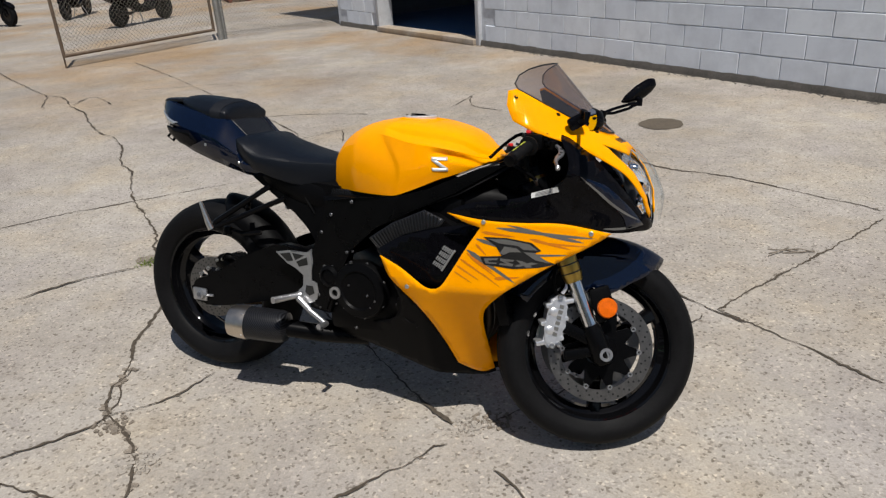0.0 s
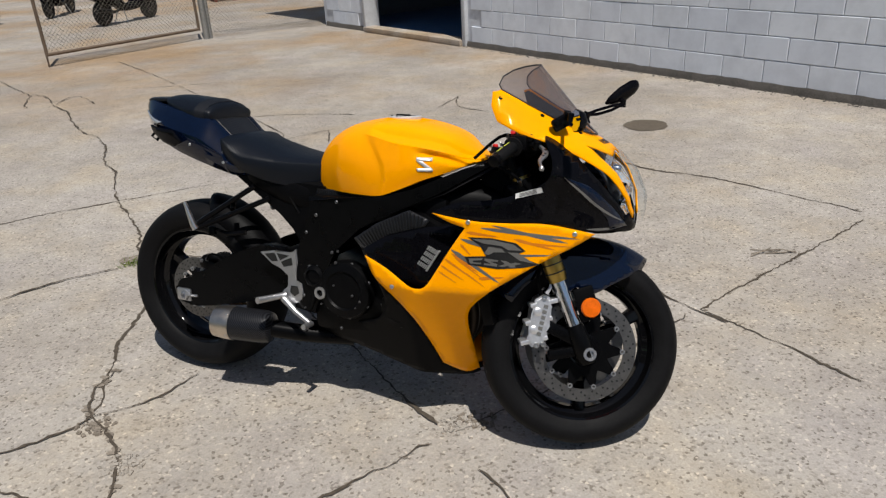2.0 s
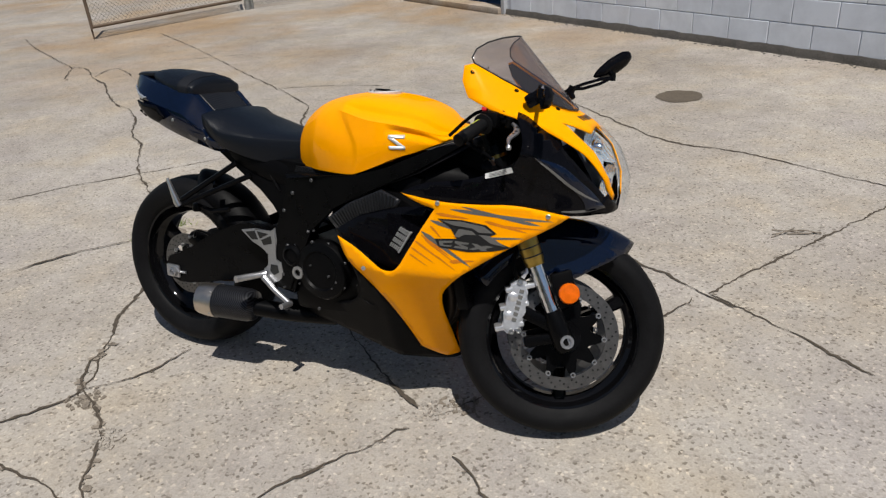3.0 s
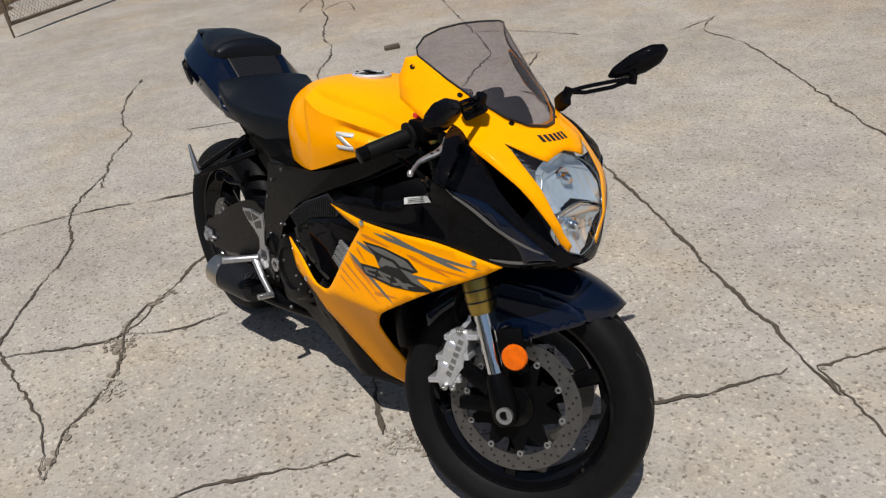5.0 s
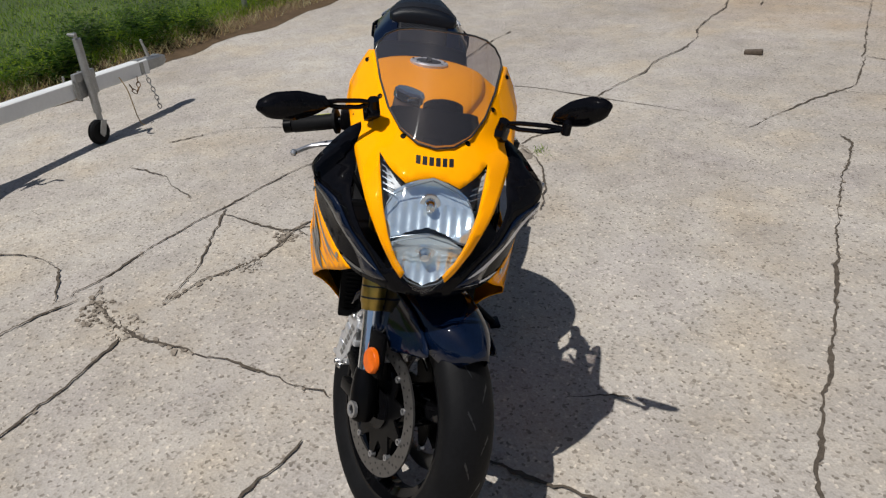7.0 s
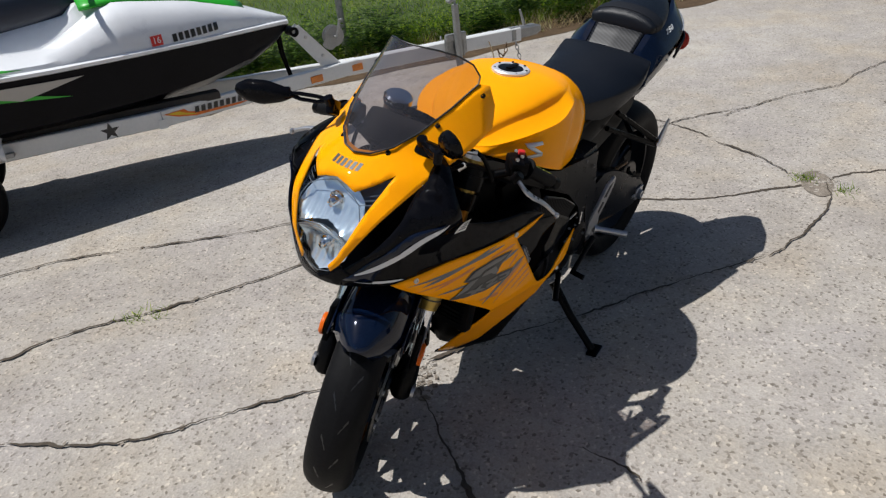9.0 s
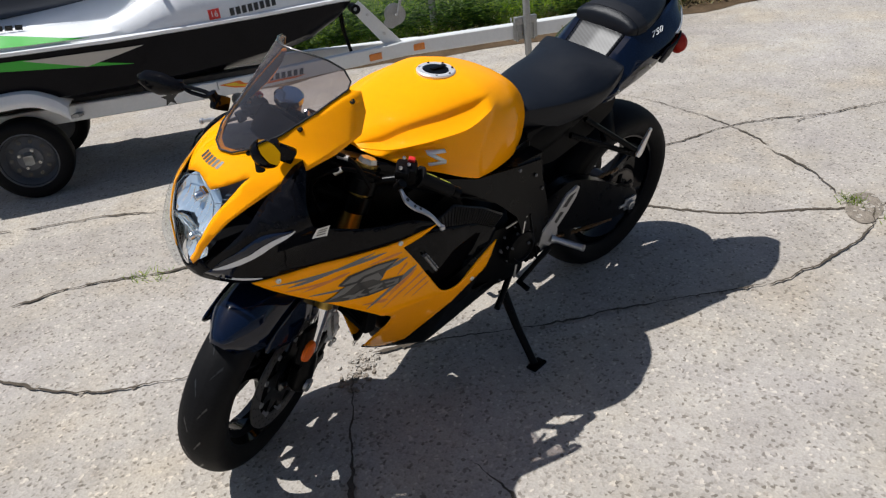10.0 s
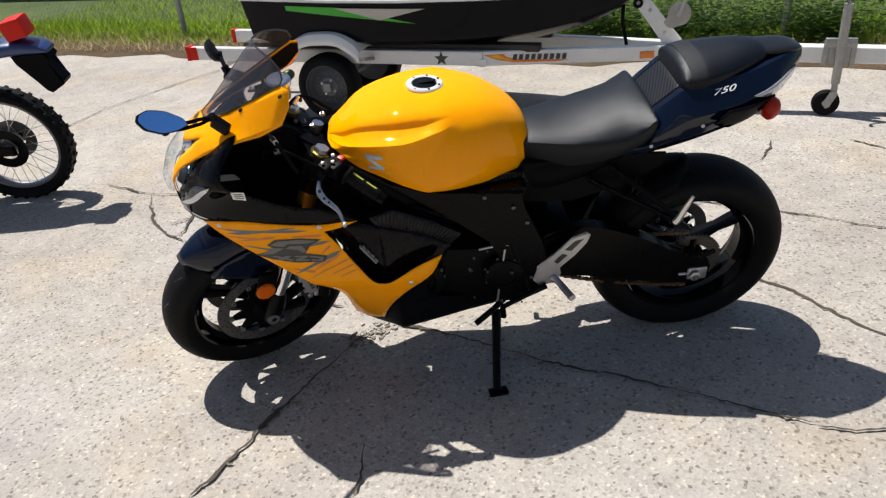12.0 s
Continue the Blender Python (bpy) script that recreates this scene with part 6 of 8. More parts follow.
bm = bmesh.new()
tube(bm, [(0.555, 0.188, 0.528), (0.585, 0.190, 0.530), (0.640, 0.190, 0.522)], [0.005, 0.004, 0.003], 8)
part("cable_bracket", bm, STEEL, bike)
bm = bmesh.new()
lathe(bm, [(0.007, 0), (0.015, 0), (0.015, 0.006), (0.007, 0.006)], (0.528, 0.186, 0.432), "y", 18, True)
part("sight_glass", bm, ALLOY, bike)
bm = bmesh.new()
lathe(bm, [(0.011, 0), (0.020, 0), (0.020, -0.006), (0.011, -0.006)], (0.557, -0.200, 0.412), "y", 20, True)
part("oil_filler", bm, ALLOY, bike, "silver oil filler ring")
dice = random.Random(11)
bm = bmesh.new()
for s in (1, -1):
    for _ in range(10):
        bolt(bm, (dice.uniform(0.50, 0.76), s * 0.199, dice.uniform(0.30, 0.56)), (0, s, 0), dice.choice((0.003, 0.004, 0.005)), 0.006)
bits("engine_bolt", bm, DULL, bike)
bm = bmesh.new()
box(bm, (0.035, -0.085, 0.408), (0.085, 0.045, 0.045), (0, 25, 0), 0.010)
cal = part("rear_caliper", bm, SATIN, bike, "black rear brake caliper")
bm = bmesh.new()
for x, z in ((0.005, 0.425), (0.060, 0.402), (0.030, 0.432)):
    bolt(bm, (x, -0.108, z), (0, -1, 0), 0.006, 0.006)
bits("caliper_bolt", bm, STEEL, cal)
bm = bmesh.new()
tube(bm, [tuple(p) for p in smooth([(0.03, -0.11, 0.43), (0.07, -0.13, 0.462), (0.16, -0.13, 0.455), (0.26, -0.125, 0.48)], 6)], 0.004, 8)
part("rear_brake_hose", bm, SATIN, bike)
bm = bmesh.new()
for _ in range(6):
    p = Vector((dice.uniform(1.03, 1.13), dice.uniform(-0.12, 0.12), dice.uniform(0.875, 0.895)))
    bolt(bm, p, (0.2, 0, 1), dice.choice((0.004, 0.006, 0.008)), 0.007)
bits("clamp_fitting", turned(bm), surface("dull_fitting", (0.22, 0.21, 0.20), 0.4, metal=0.8), bike)
bm = bmesh.new()
S0, S1 = Vector((0.588, 0.150, 0.240)), Vector((0.616, 0.337, 0.076))
tube(bm, [S0, S0.lerp(S1, 0.5) + Vector((0, -0.006, -0.004)), S1], [0.016, 0.013, 0.012], 12)
stand = part("side_stand", bm, SATIN, bike, "black side stand folded out")
bm = bmesh.new()
box(bm, (0.612, 0.343, 0.0735), (0.060, 0.036, 0.010), (11.25, 0, 6), 0.004)
part("stand_foot", bm, SATIN, stand)
bm = bmesh.new()
tube(bm, [(0.56, 0.15, 0.285), (0.60, 0.17, 0.26), (0.66, 0.20, 0.235)], 0.010, 10)
part("stand_spring", bm, SATIN, stand)

# fairing: yellow flanks, black belly, black upper sides, nose, lamp, screen
FLANK = [(0.962, 0.722, 1), (1.07, 0.708), (1.17, 0.708), (1.26, 0.712), (1.33, 0.702), (1.392, 0.686, 1), (1.35, 0.655), (1.26, 0.60), (1.18, 0.545), (1.12, 0.50), (1.072, 0.452), (1.052, 0.415), (1.043, 0.36), (1.042, 0.28), (1.040, 0.188, 1), (1.000, 0.174), (0.945, 0.216, 1), (0.922, 0.31), (0.88, 0.41), (0.81, 0.485), (0.775, 0.52), (0.748, 0.572, 1),
         (0.82, 0.545), (0.875, 0.515), (0.91, 0.495), (0.945, 0.505), (0.98, 0.56), (1.02, 0.63), (1.056, 0.687, 1), (1.01, 0.700)]
BELLY = [(0.945, 0.218, 1), (1.000, 0.176), (1.040, 0.190, 1), (1.040, 0.172, 1), (1.00, 0.160), (0.90, 0.174), (0.79, 0.198), (0.68, 0.222), (0.56, 0.238), (0.44, 0.245, 1), (0.44, 0.275, 1), (0.58, 0.300), (0.67, 0.325), (0.76, 0.36), (0.80, 0.43), (0.79, 0.506, 1), (0.81, 0.487), (0.88, 0.412), (0.922, 0.312)]
UPPER = [(1.238, 0.947, 1), (1.31, 0.905), (1.395, 0.83), (1.452, 0.748), (1.470, 0.700, 1), (1.44, 0.688), (1.392, 0.688, 1), (1.33, 0.704), (1.26, 0.714), (1.17, 0.710), (1.07, 0.710), (0.962, 0.724, 1), (1.03, 0.755), (1.13, 0.770), (1.19, 0.788), (1.245, 0.812), (1.280, 0.842), (1.284, 0.876), (1.266, 0.908), (1.246, 0.930)]


def outline(pts, n=4):
    return [tuple(p) for p in smooth(pts, n, True)]


def streak(bm, s, a, b, w0, w1, out):
    """A thin tapering stripe on the flank from a to b."""
    a, b = Vector(a), Vector(b)
    d = (b - a).normalized()
    nr = Vector((-d.y, d.x))
    k = 14
    place = flank(s, out)
    last = None
    for i in range(k + 1):
        f = i / k
        c = a.lerp(b, f)
        w = (w0 + (w1 - w0) * f) * min(1, 6 * (1 - f), 6 * f + 0.15) / 2
        q = [bm.verts.new(place(*(c + nr * w * e))) for e in (1, -1)]
        if last:
            bm.faces.new((last[0], last[1], q[1], q[0]))
        last = q


def ribbon(bm, s, pts, wide, out):
    """A crescent on the flank along a line, widest in its middle."""
    line = smooth(pts, 8)
    place = flank(s, out)
    last = None
    for i, c in enumerate(line):
        d = line[min(i + 1, len(line) - 1)] - line[max(i - 1, 0)]
        d = d / np.linalg.norm(d)
        h = wide / 2 * math.sin(math.pi * min(1.0, max(0.0, i / (len(line) - 1)))) ** 0.8 + 0.0004
        q = [bm.verts.new(place(float(c[0] - d[1] * h * e), float(c[1] + d[0] * h * e))) for e in (1, -1)]
        if last:
            bm.faces.new((last[0], last[1], q[1], q[0]))
        last = q


for s in (1, -1):
    bm = bmesh.new()
    sheet(bm, outline(FLANK), flank(s), 0.014)
    fl = solid(part("side_fairing", bm, YELLOW, bike, "yellow side fairing with grey flame graphics", 60), 0.003)
    bm = bmesh.new()
    for x, z in ((1.065, 0.704), (1.344, 0.687), (0.842, 0.492)):
        g = flank(s, 0.002)
        bolt(bm, g(x, z), (0.15, s, 0.05), 0.0065, 0.004)
    bits("fairing_screw", bm, STEEL, fl)
    bm = bmesh.new()
    for a, b, w0, w1 in (((1.10, 0.690), (1.36, 0.672), 0.010, 0.006), ((1.13, 0.700), (1.33, 0.660), 0.006, 0.010), ((1.045, 0.655), (1.20, 0.615), 0.012, 0.003), ((1.02, 0.622), (1.16, 0.535), 0.014, 0.006), ((1.17, 0.618), (1.29, 0.625), 0.008, 0.004)):
        streak(bm, s, a, b, w0, w1, 0.0022)
    bits("flame_graphic", bm, GREYDECAL, fl, "grey flame streaks")
    bm = bmesh.new()
    for a, b, w0, w1 in (((1.02, 0.612), (1.10, 0.560), 0.008, 0.003), ((1.03, 0.600), (1.12, 0.540), 0.006, 0.002), ((0.985, 0.556), (1.04, 0.525), 0.006, 0.002), ((1.06, 0.560), (1.12, 0.520), 0.006, 0.002), ((1.22, 0.655), (1.34, 0.650), 0.008, 0.003), ((1.00, 0.595), (1.09, 0.540), 0.008, 0.003), ((1.045, 0.640), (1.075, 0.61), 0.008, 0.003), ((1.06, 0.675), (1.15, 0.668), 0.010, 0.004), ((0.99, 0.575), (1.06, 0.535), 0.007, 0.003), ((1.19, 0.665), (1.30, 0.640), 0.010, 0.004), ((1.10, 0.545), (1.17, 0.555), 0.012, 0.003)):
        streak(bm, s, a, b, w0, w1, 0.0020)
    bits("flame_shade", bm, ORANGEDECAL, fl, "darker orange flame streaks")
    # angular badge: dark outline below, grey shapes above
    bm = bmesh.new()
    sheet(bm, [(1.066, 0.662), (1.130, 0.664), (1.196, 0.655), (1.222, 0.634), (1.196, 0.622), (1.262, 0.598), (1.215, 0.586), (1.150, 0.578), (1.070, 0.584), (1.058, 0.606), (1.118, 0.612), (1.100, 0.640)], flank(s, 0.0030), 0.012)
    part("badge_outline", bm, INKDECAL, fl, "black outline of the angular badge")
    bm = bmesh.new()
    for q in ([(1.078, 0.658), (1.130, 0.660), (1.190, 0.651), (1.213, 0.635), (1.176, 0.634), (1.160, 0.644), (1.108, 0.648)], [(1.124, 0.640), (1.158, 0.637), (1.170, 0.627), (1.138, 0.625), (1.124, 0.616), (1.112, 0.619)], [(1.176, 0.628), (1.204, 0.628), (1.248, 0.600), (1.208, 0.607)],
              [(1.070, 0.602), (1.110, 0.606), (1.106, 0.600), (1.082, 0.597), (1.084, 0.592), (1.106, 0.593), (1.104, 0.588), (1.074, 0.588)], [(1.114, 0.606), (1.152, 0.604), (1.150, 0.599), (1.130, 0.598), (1.150, 0.592), (1.148, 0.585), (1.112, 0.587), (1.114, 0.592), (1.132, 0.592), (1.114, 0.600)], [(1.158, 0.604), (1.172, 0.603), (1.186, 0.597), (1.198, 0.601), (1.216, 0.598), (1.196, 0.592), (1.200, 0.586), (1.184, 0.585), (1.178, 0.590), (1.164, 0.585), (1.152, 0.587), (1.170, 0.594)]):
        sheet(bm, q, flank(s, 0.0042), 0.012)
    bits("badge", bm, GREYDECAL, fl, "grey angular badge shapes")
    bm = bmesh.new()
    sheet(bm, outline(BELLY), flank(s, -0.003), 0.016)
    solid(part("belly_pan", bm, PLASTIC, bike, "matt black lower fairing", 60), 0.003)
    bm = bmesh.new()
    sheet(bm, outline(UPPER), flank(s), 0.014)
    up = solid(part("upper_fairing", bm, GLOSSBLACK, bike, "gloss black upper side fairing", 60), 0.003)
    bm = bmesh.new()
    sheet(bm, outline([(1.322, 0.845, 1), (1.38, 0.815), (1.43, 0.76), (1.462, 0.705, 1), (1.425, 0.70, 1), (1.415, 0.735), (1.37, 0.79)]), flank(s, 0.004), 0.012)
    solid(part("air_scoop", bm, BLUEBLACK, up, "dark air scoop beside the nose"), 0.003)
    # left edge carries the sun's glint as pale colour, right stays dull grey
    bm = bmesh.new()
    ribbon(bm, s, [(1.320, 0.846), (1.352, 0.812), (1.392, 0.770), (1.424, 0.742), (1.452, 0.722)], 0.013 if s > 0 else 0.006, 0.0075)
    ribbon(bm, s, [(1.372, 0.701), (1.41, 0.700), (1.452, 0.703)], 0.006, 0.004)
    part("scoop_edge", bm, TRIM_GLINT if s > 0 else GREYDECAL, up, "edge of the air scoop with sun glint painted pale grey" if s > 0 else "")
    bm = bmesh.new()
    q = [(1.190, 0.778), (1.262, 0.800), (1.258, 0.814), (1.190, 0.792)] if s < 0 else [(1.240, 0.790), (1.274, 0.794), (1.270, 0.828), (1.237, 0.823)]
    sheet(bm, q, flank(s, 0.004), 0.01)
    stick = part("warning_sticker", bm, WHITEPLASTIC, up, "white warning sticker")
    for i in range(3):
        bm = bmesh.new()
        e = 0.2 + 0.25 * i
        a, b, c, d = (Vector(k) for k in q)
        lo, hi = (a.lerp(d, e), b.lerp(c, e)), (a.lerp(d, e + 0.10), b.lerp(c, e + 0.10))
        bar = [lo[0].lerp(lo[1], 0.15), lo[0].lerp(lo[1], 0.8), hi[0].lerp(hi[1], 0.8), hi[0].lerp(hi[1], 0.15)]
        sheet(bm, [tuple(k) for k in bar], flank(s, 0.0052), 0.01)
        part("print_bar", bm, GREYDECAL, stick)

# added tray under the engine: joins the two lower fairings, blocks light there
bm = bmesh.new()
rings = []
for x, z, h in ((0.46, 0.240, 0.10), (0.60, 0.222, 0.105), (0.75, 0.196, 0.10), (0.90, 0.178, 0.08), (0.98, 0.172, 0.05)):
    rings.append([(x, h * g, z + 0.012 * g * g) for g in (-1, -0.6, 0, 0.6, 1)])
loft(bm, rings, False, False)
solid(part("added_belly_tray", bm, PLASTIC, bike, "matt black tray added to close the lower fairing and block light"), 0.004)

# shroud across the front of the engine, between the lower fairings
bm = bmesh.new()
rings = []
for z in (0.178, 0.22, 0.27, 0.33, 0.39, 0.44):
    x = 1.004 - 0.10 * abs(z - 0.30)
    half = max(0.03, girth(x, z) - 0.012)
    rings.append([(x - 0.030 * g * g, half * g, z) for g in (-1, -0.7, -0.35, 0, 0.35, 0.7, 1)])
loft(bm, rings, False, False)
solid(part("lower_shroud", bm, PLASTIC, bike, "matt black shroud ahead of the engine"), 0.004)

# nose panel: yellow, round the screen and the lamp
SCREEN_RIM = [(0.0, 0.943), (0.035, 0.946), (0.070, 0.960), (0.098, 0.985), (0.120, 1.020), (0.136, 1.058)]
LAMP_RIM = [(0.0, 0.905), (0.030, 0.898), (0.052, 0.889), (0.080, 0.903), (0.106, 0.920), (0.100, 0.890), (0.090, 0.850), (0.074, 0.800), (0.056, 0.762), (0.036, 0.735)]
right = SCREEN_RIM + [(0.150, 1.052), (0.170, 1.015), (0.184, 0.975), (0.178, 0.946), (0.160, 0.915), (0.138, 0.875), (0.112, 0.828), (0.085, 0.782), (0.060, 0.742), (0.042, 0.722)]
nose_outline = right + LAMP_RIM[::-1]
bm = bmesh.new()
for s in (1, -1):
    sheet(bm, [(s * y, z) for y, z in nose_outline[:]], lambda y, z: cowl(y, z, 0.002), 0.011)
bmesh.ops.remove_doubles(bm, verts=bm.verts, dist=0.0005)
nose = solid(part("nose_cowl", bm, YELLOW, bike, "yellow nose cowl round the headlight and screen", 60), 0.003)
bm = bmesh.new()
for s in (1, -1):
    for y, z in ((0.150, 1.036), (0.116, 0.993), (0.063, 0.948)):
        bolt(bm, cowl(s * y, z, 0.004), (0.5, 0.3 * s, 0.8), 0.006, 0.003)
bits("cowl_screw", bm, PLASTIC, nose)
bm = bmesh.new()
for i in range(6):
    y = 0.0365 - 0.0128 * i
    sheet(bm, [(y, 0.9205), (y - 0.0088, 0.9205), (y - 0.0088, 0.9305), (y, 0.9305)], lambda a, b: cowl(a, b, 0.0065), 0.003)
bits("nose_mark", bm, INKDECAL, nose, "black maker's mark drawn as bars")
# dark lining inside the cowl's wings
for s in (1, -1):
    bm = bmesh.new()
    crest = [(0.137, 1.052), (0.150, 1.046), (0.168, 1.012)]
    sheet(bm, [(s * y, z) for y, z in ((0.052, 0.945), (0.074, 0.956), (0.102, 0.982), (0.124, 1.017), *crest, (0.176, 0.972), (0.168, 0.945), (0.130, 0.905), (0.085, 0.915))], lambda y, z: cowl(y, z, -0.006), 0.012)
    part("cowl_lining", bm, PLASTIC, nose, "matt black lining inside the nose cowl")
# chin in gloss black
bm = bmesh.new()
chin = [(0.0, 0.688), (0.05, 0.686), (0.10, 0.690), (0.10, 0.705), (0.06, 0.740), (0.040, 0.720), (0.018, 0.706), (0.0, 0.700)]
for s in (1, -1):
    sheet(bm, [(s * y, z) for y, z in chin], lambda y, z: cowl(y, z, 0.0), 0.011)
solid(part("chin", bm, GLOSSBLACK, nose, "gloss black chin under the headlight"), 0.004)
bm = bmesh.new()
plate(bm, [(1.47, 0.0), (1.43, 0.10), (1.38, 0.14), (1.22, 0.19), (1.12, 0.17), (1.12, -0.17), (1.22, -0.19), (1.38, -0.14), (1.43, -0.10)], lambda u, v, w: Vector((u, v, 0.690 + w)), 0.004)
part("nose_floor", bm, PLASTIC, bike)

# headlight: reflectors, divider, clear lens
LENS_RIM = LAMP_RIM + [(0.018, 0.712), (0.0, 0.703)]
bm = bmesh.new()
for s in (1, -1):
    sheet(bm, [(s * y, z) for y, z in LENS_RIM], lambda y, z: cowl(y, z, 0.006 + 0.022 * max(0, 1 - (y / 0.11) ** 2) ** 0.7 * max(0, 1 - ((z - 0.80) / 0.12) ** 2) ** 0.7), 0.010)
bmesh.ops.remove_doubles(bm, verts=bm.verts, dist=0.0005)
lens = part("headlight", bm, LENS, bike, "clear twin headlight", 60)
lens.visible_shadow = False
bm = bmesh.new()
for s in (1, -1):
    sheet(bm, [(s * y * 1.0, z) for y, z in LENS_RIM], lambda y, z: cowl(y, z, -0.046), 0.012)
part("lamp_housing", bm, surface("lamp_housing", (0.06, 0.07, 0.085), 0.3, var=0.3), lens)
UPPER_EYE = [(0.0, 0.898), (0.028, 0.889), (0.050, 0.880), (0.070, 0.868), (0.083, 0.848), (0.088, 0.828), (0.085, 0.806), (0.076, 0.792), (0.042, 0.805), (0.0, 0.814)]
LOWER_EYE = [(0.0, 0.808), (0.040, 0.799), (0.072, 0.785), (0.068, 0.765), (0.055, 0.738), (0.030, 0.716), (0.0, 0.706)]


def eye_depth(y, z, z0, ry, rz, deep, flutes):
    """A concave bowl with stepped flutes, measured back from the lens."""
    r2 = min(1.0, (y / ry) ** 2 + ((z - z0) / rz) ** 2)
    return -0.010 - deep * (1 - r2) ** 0.8 + 0.0013 * math.sin(flutes * y) * (0.9 if z < z0 else 0.12) + 0.0005 * math.sin(170 * z)


for rim, z0, ry, rz, deep in ((UPPER_EYE, 0.850, 0.092, 0.056, 0.030), (LOWER_EYE, 0.760, 0.074, 0.054, 0.030)):
    bm = bmesh.new()
    whole = rim + [(-y, z) for y, z in rim[::-1][1:-1]]
    sheet(bm, whole, lambda y, z: cowl(y, z, eye_depth(y, z, z0, ry, rz, deep, 330)), 0.0045)
    eye = part("lamp_reflector", bm, REFLECTOR, lens, "fluted silver lamp reflector", 25)
    bm = bmesh.new()
    edge = [cowl(y, z, -0.004) for y, z in whole]
    tube(bm, edge + [edge[0]], 0.0011, 6, False)
    part("reflector_rim", bm, EYERIM, eye, "bright rim of the reflector")
    bm = bmesh.new()
    o = cowl(0.0, z0, -0.012 - deep)
    lathe(bm, [(0.012, -0.010), (0.012, 0.014), (0.008, 0.022), (0.0001, 0.024)], o, "x", 16)
    lathe(bm, [(0.020, -0.004), (0.020, 0.002), (0.012, 0.003)], o, "x", 20)
    part("lamp_bulb", bm, CHROME, eye)
for s in (1, -1):
    bm = bmesh.new()
    for i in range(6):
        z = 0.912 - 0.0085 * i
        y0, y1 = 0.103 - 0.0014 * i, 0.094 - 0.0052 * i
        sheet(bm, [(s * y0, z), (s * y1, z - 0.004), (s * y1, z - 0.0056), (s * y0, z - 0.0016)], lambda y, zz: cowl(y, zz, -0.012), 0.006)
    bits("position_lamp", bm, EYERIM, lens, "bright bars in the lamp's corner")

# screen
bm = bmesh.new()
screen_half = SCREEN_RIM + [(0.132, 1.072), (0.116, 1.094), (0.092, 1.111), (0.062, 1.122), (0.030, 1.127), (0.0, 1.128)]
for s in (1, -1):
    sheet(bm, [(s * y, z) for y, z in screen_half], lambda y, z: cowl(y, z, 0.004 + 0.012 * max(0, 1 - (y / 0.13) ** 2)), 0.012)
bmesh.ops.remove_doubles(bm, verts=bm.verts, dist=0.0006)
screen = part("windscreen", bm, VISOR, bike, "smoked clear windscreen", 60)
bm = bmesh.new()
rim = [tuple(cowl(y, z, 0.004 + 0.012 * max(0, 1 - (y / 0.13) ** 2))) for y, z in screen_half]
rim = rim + [(x, -y, z) for x, y, z in rim[::-1][1:-1]]
rim.append(rim[0])
tube(bm, rim, 0.0022, 6, False)
part("screen_edge", bm, INKDECAL, screen)

# mirrors on folding stems
def mirror(s, base, inner, outer, label, elbow=None, facing=(-1, 0, 0.10)):
    base, inner, outer = Vector(base), Vector(inner), Vector(outer)
    elbow = Vector(elbow) if elbow else inner
    bm = bmesh.new()
    box(bm, base + Vector((-0.012, s * 0.006, -0.014)), (0.050, 0.020, 0.034), (0, -30, -25 * s), 0.007)
    tube(bm, [base + Vector((-0.004, 0, -0.012)), base + Vector((0.006, s * 0.004, 0.016))], 0.011, 12)
    mr = part("mirror", bm, GLOSSBLACK, bike, label)
    bm = bmesh.new()
    d = elbow - base
    up = Vector((0, 0, 1))
    for e in (0.009, -0.009):
        tube(bm, [base + up * 0.008, base + d * 0.3 + up * (e * 0.7 + 0.003), base + d * 0.7 + up * e * 0.7, elbow], 0.0048, 8)
    tube(bm, [elbow - up * 0.010, elbow + up * 0.012], 0.009, 12)
    if elbow != inner:
        tube(bm, [elbow + up * 0.006, inner.lerp(outer, 0.25)], 0.008, 10)
    part("stem", bm, GLOSSBLACK, mr)
    axl = (outer - inner)
    L = axl.length
    axl = axl.normalized()
    back = Vector(facing)
    back = (back - axl * back.dot(axl)).normalized()
    hgt = axl.cross(back)
    if hgt.z < 0:
        hgt = -hgt
    shape = [(-0.022, -0.004), (-0.006, 0.013), (L * 0.34, 0.027), (L * 0.74, 0.027), (L * 0.97, 0.014), (L * 1.02, -0.002), (L * 0.84, -0.021), (L * 0.46, -0.029), (L * 0.10, -0.020)]
    shape = [tuple(a + (b - a) * f) for a, b in zip([np.array(p) for p in shape], [np.array(p) for p in shape[1:] + shape[:1]]) for f in (0.12, 0.5, 0.88)]
    bm = bmesh.new()
    rings = []
    for w, k in ((0.0, 1.0), (-0.006, 1.0), (-0.016, 0.86), (-0.022, 0.55), (-0.024, 0.15)):
        rings.append([inner + axl * ((u - 0.06) * k + 0.06) + hgt * (v * k) + back * w for u, v in shape])
    loft(bm, rings)
    part("mirror_shell", bm, GLOSSBLACK, mr)
    bm = bmesh.new()
    bm.faces.new([bm.verts.new(inner + axl * ((u - 0.06) * 0.95 + 0.06) + hgt * (v * 0.93) + back * 0.0015) for u, v in shape])
    part("mirror_glass", bm, MIRROR, mr, "blue mirror glass")


mirror(-1, (1.288, -0.124, 0.992), (1.324, -0.224, 0.998), (1.373, -0.335, 0.991), "black folding mirror on a twin-rod stem", None, (-0.91, -0.40, 0.08))
mirror(1, (1.286, 0.128, 0.980), (1.336, 0.228, 1.032), (1.404, 0.300, 1.084), "black folding mirror turned outwards on a twin-rod stem", (1.376, 0.235, 1.020))

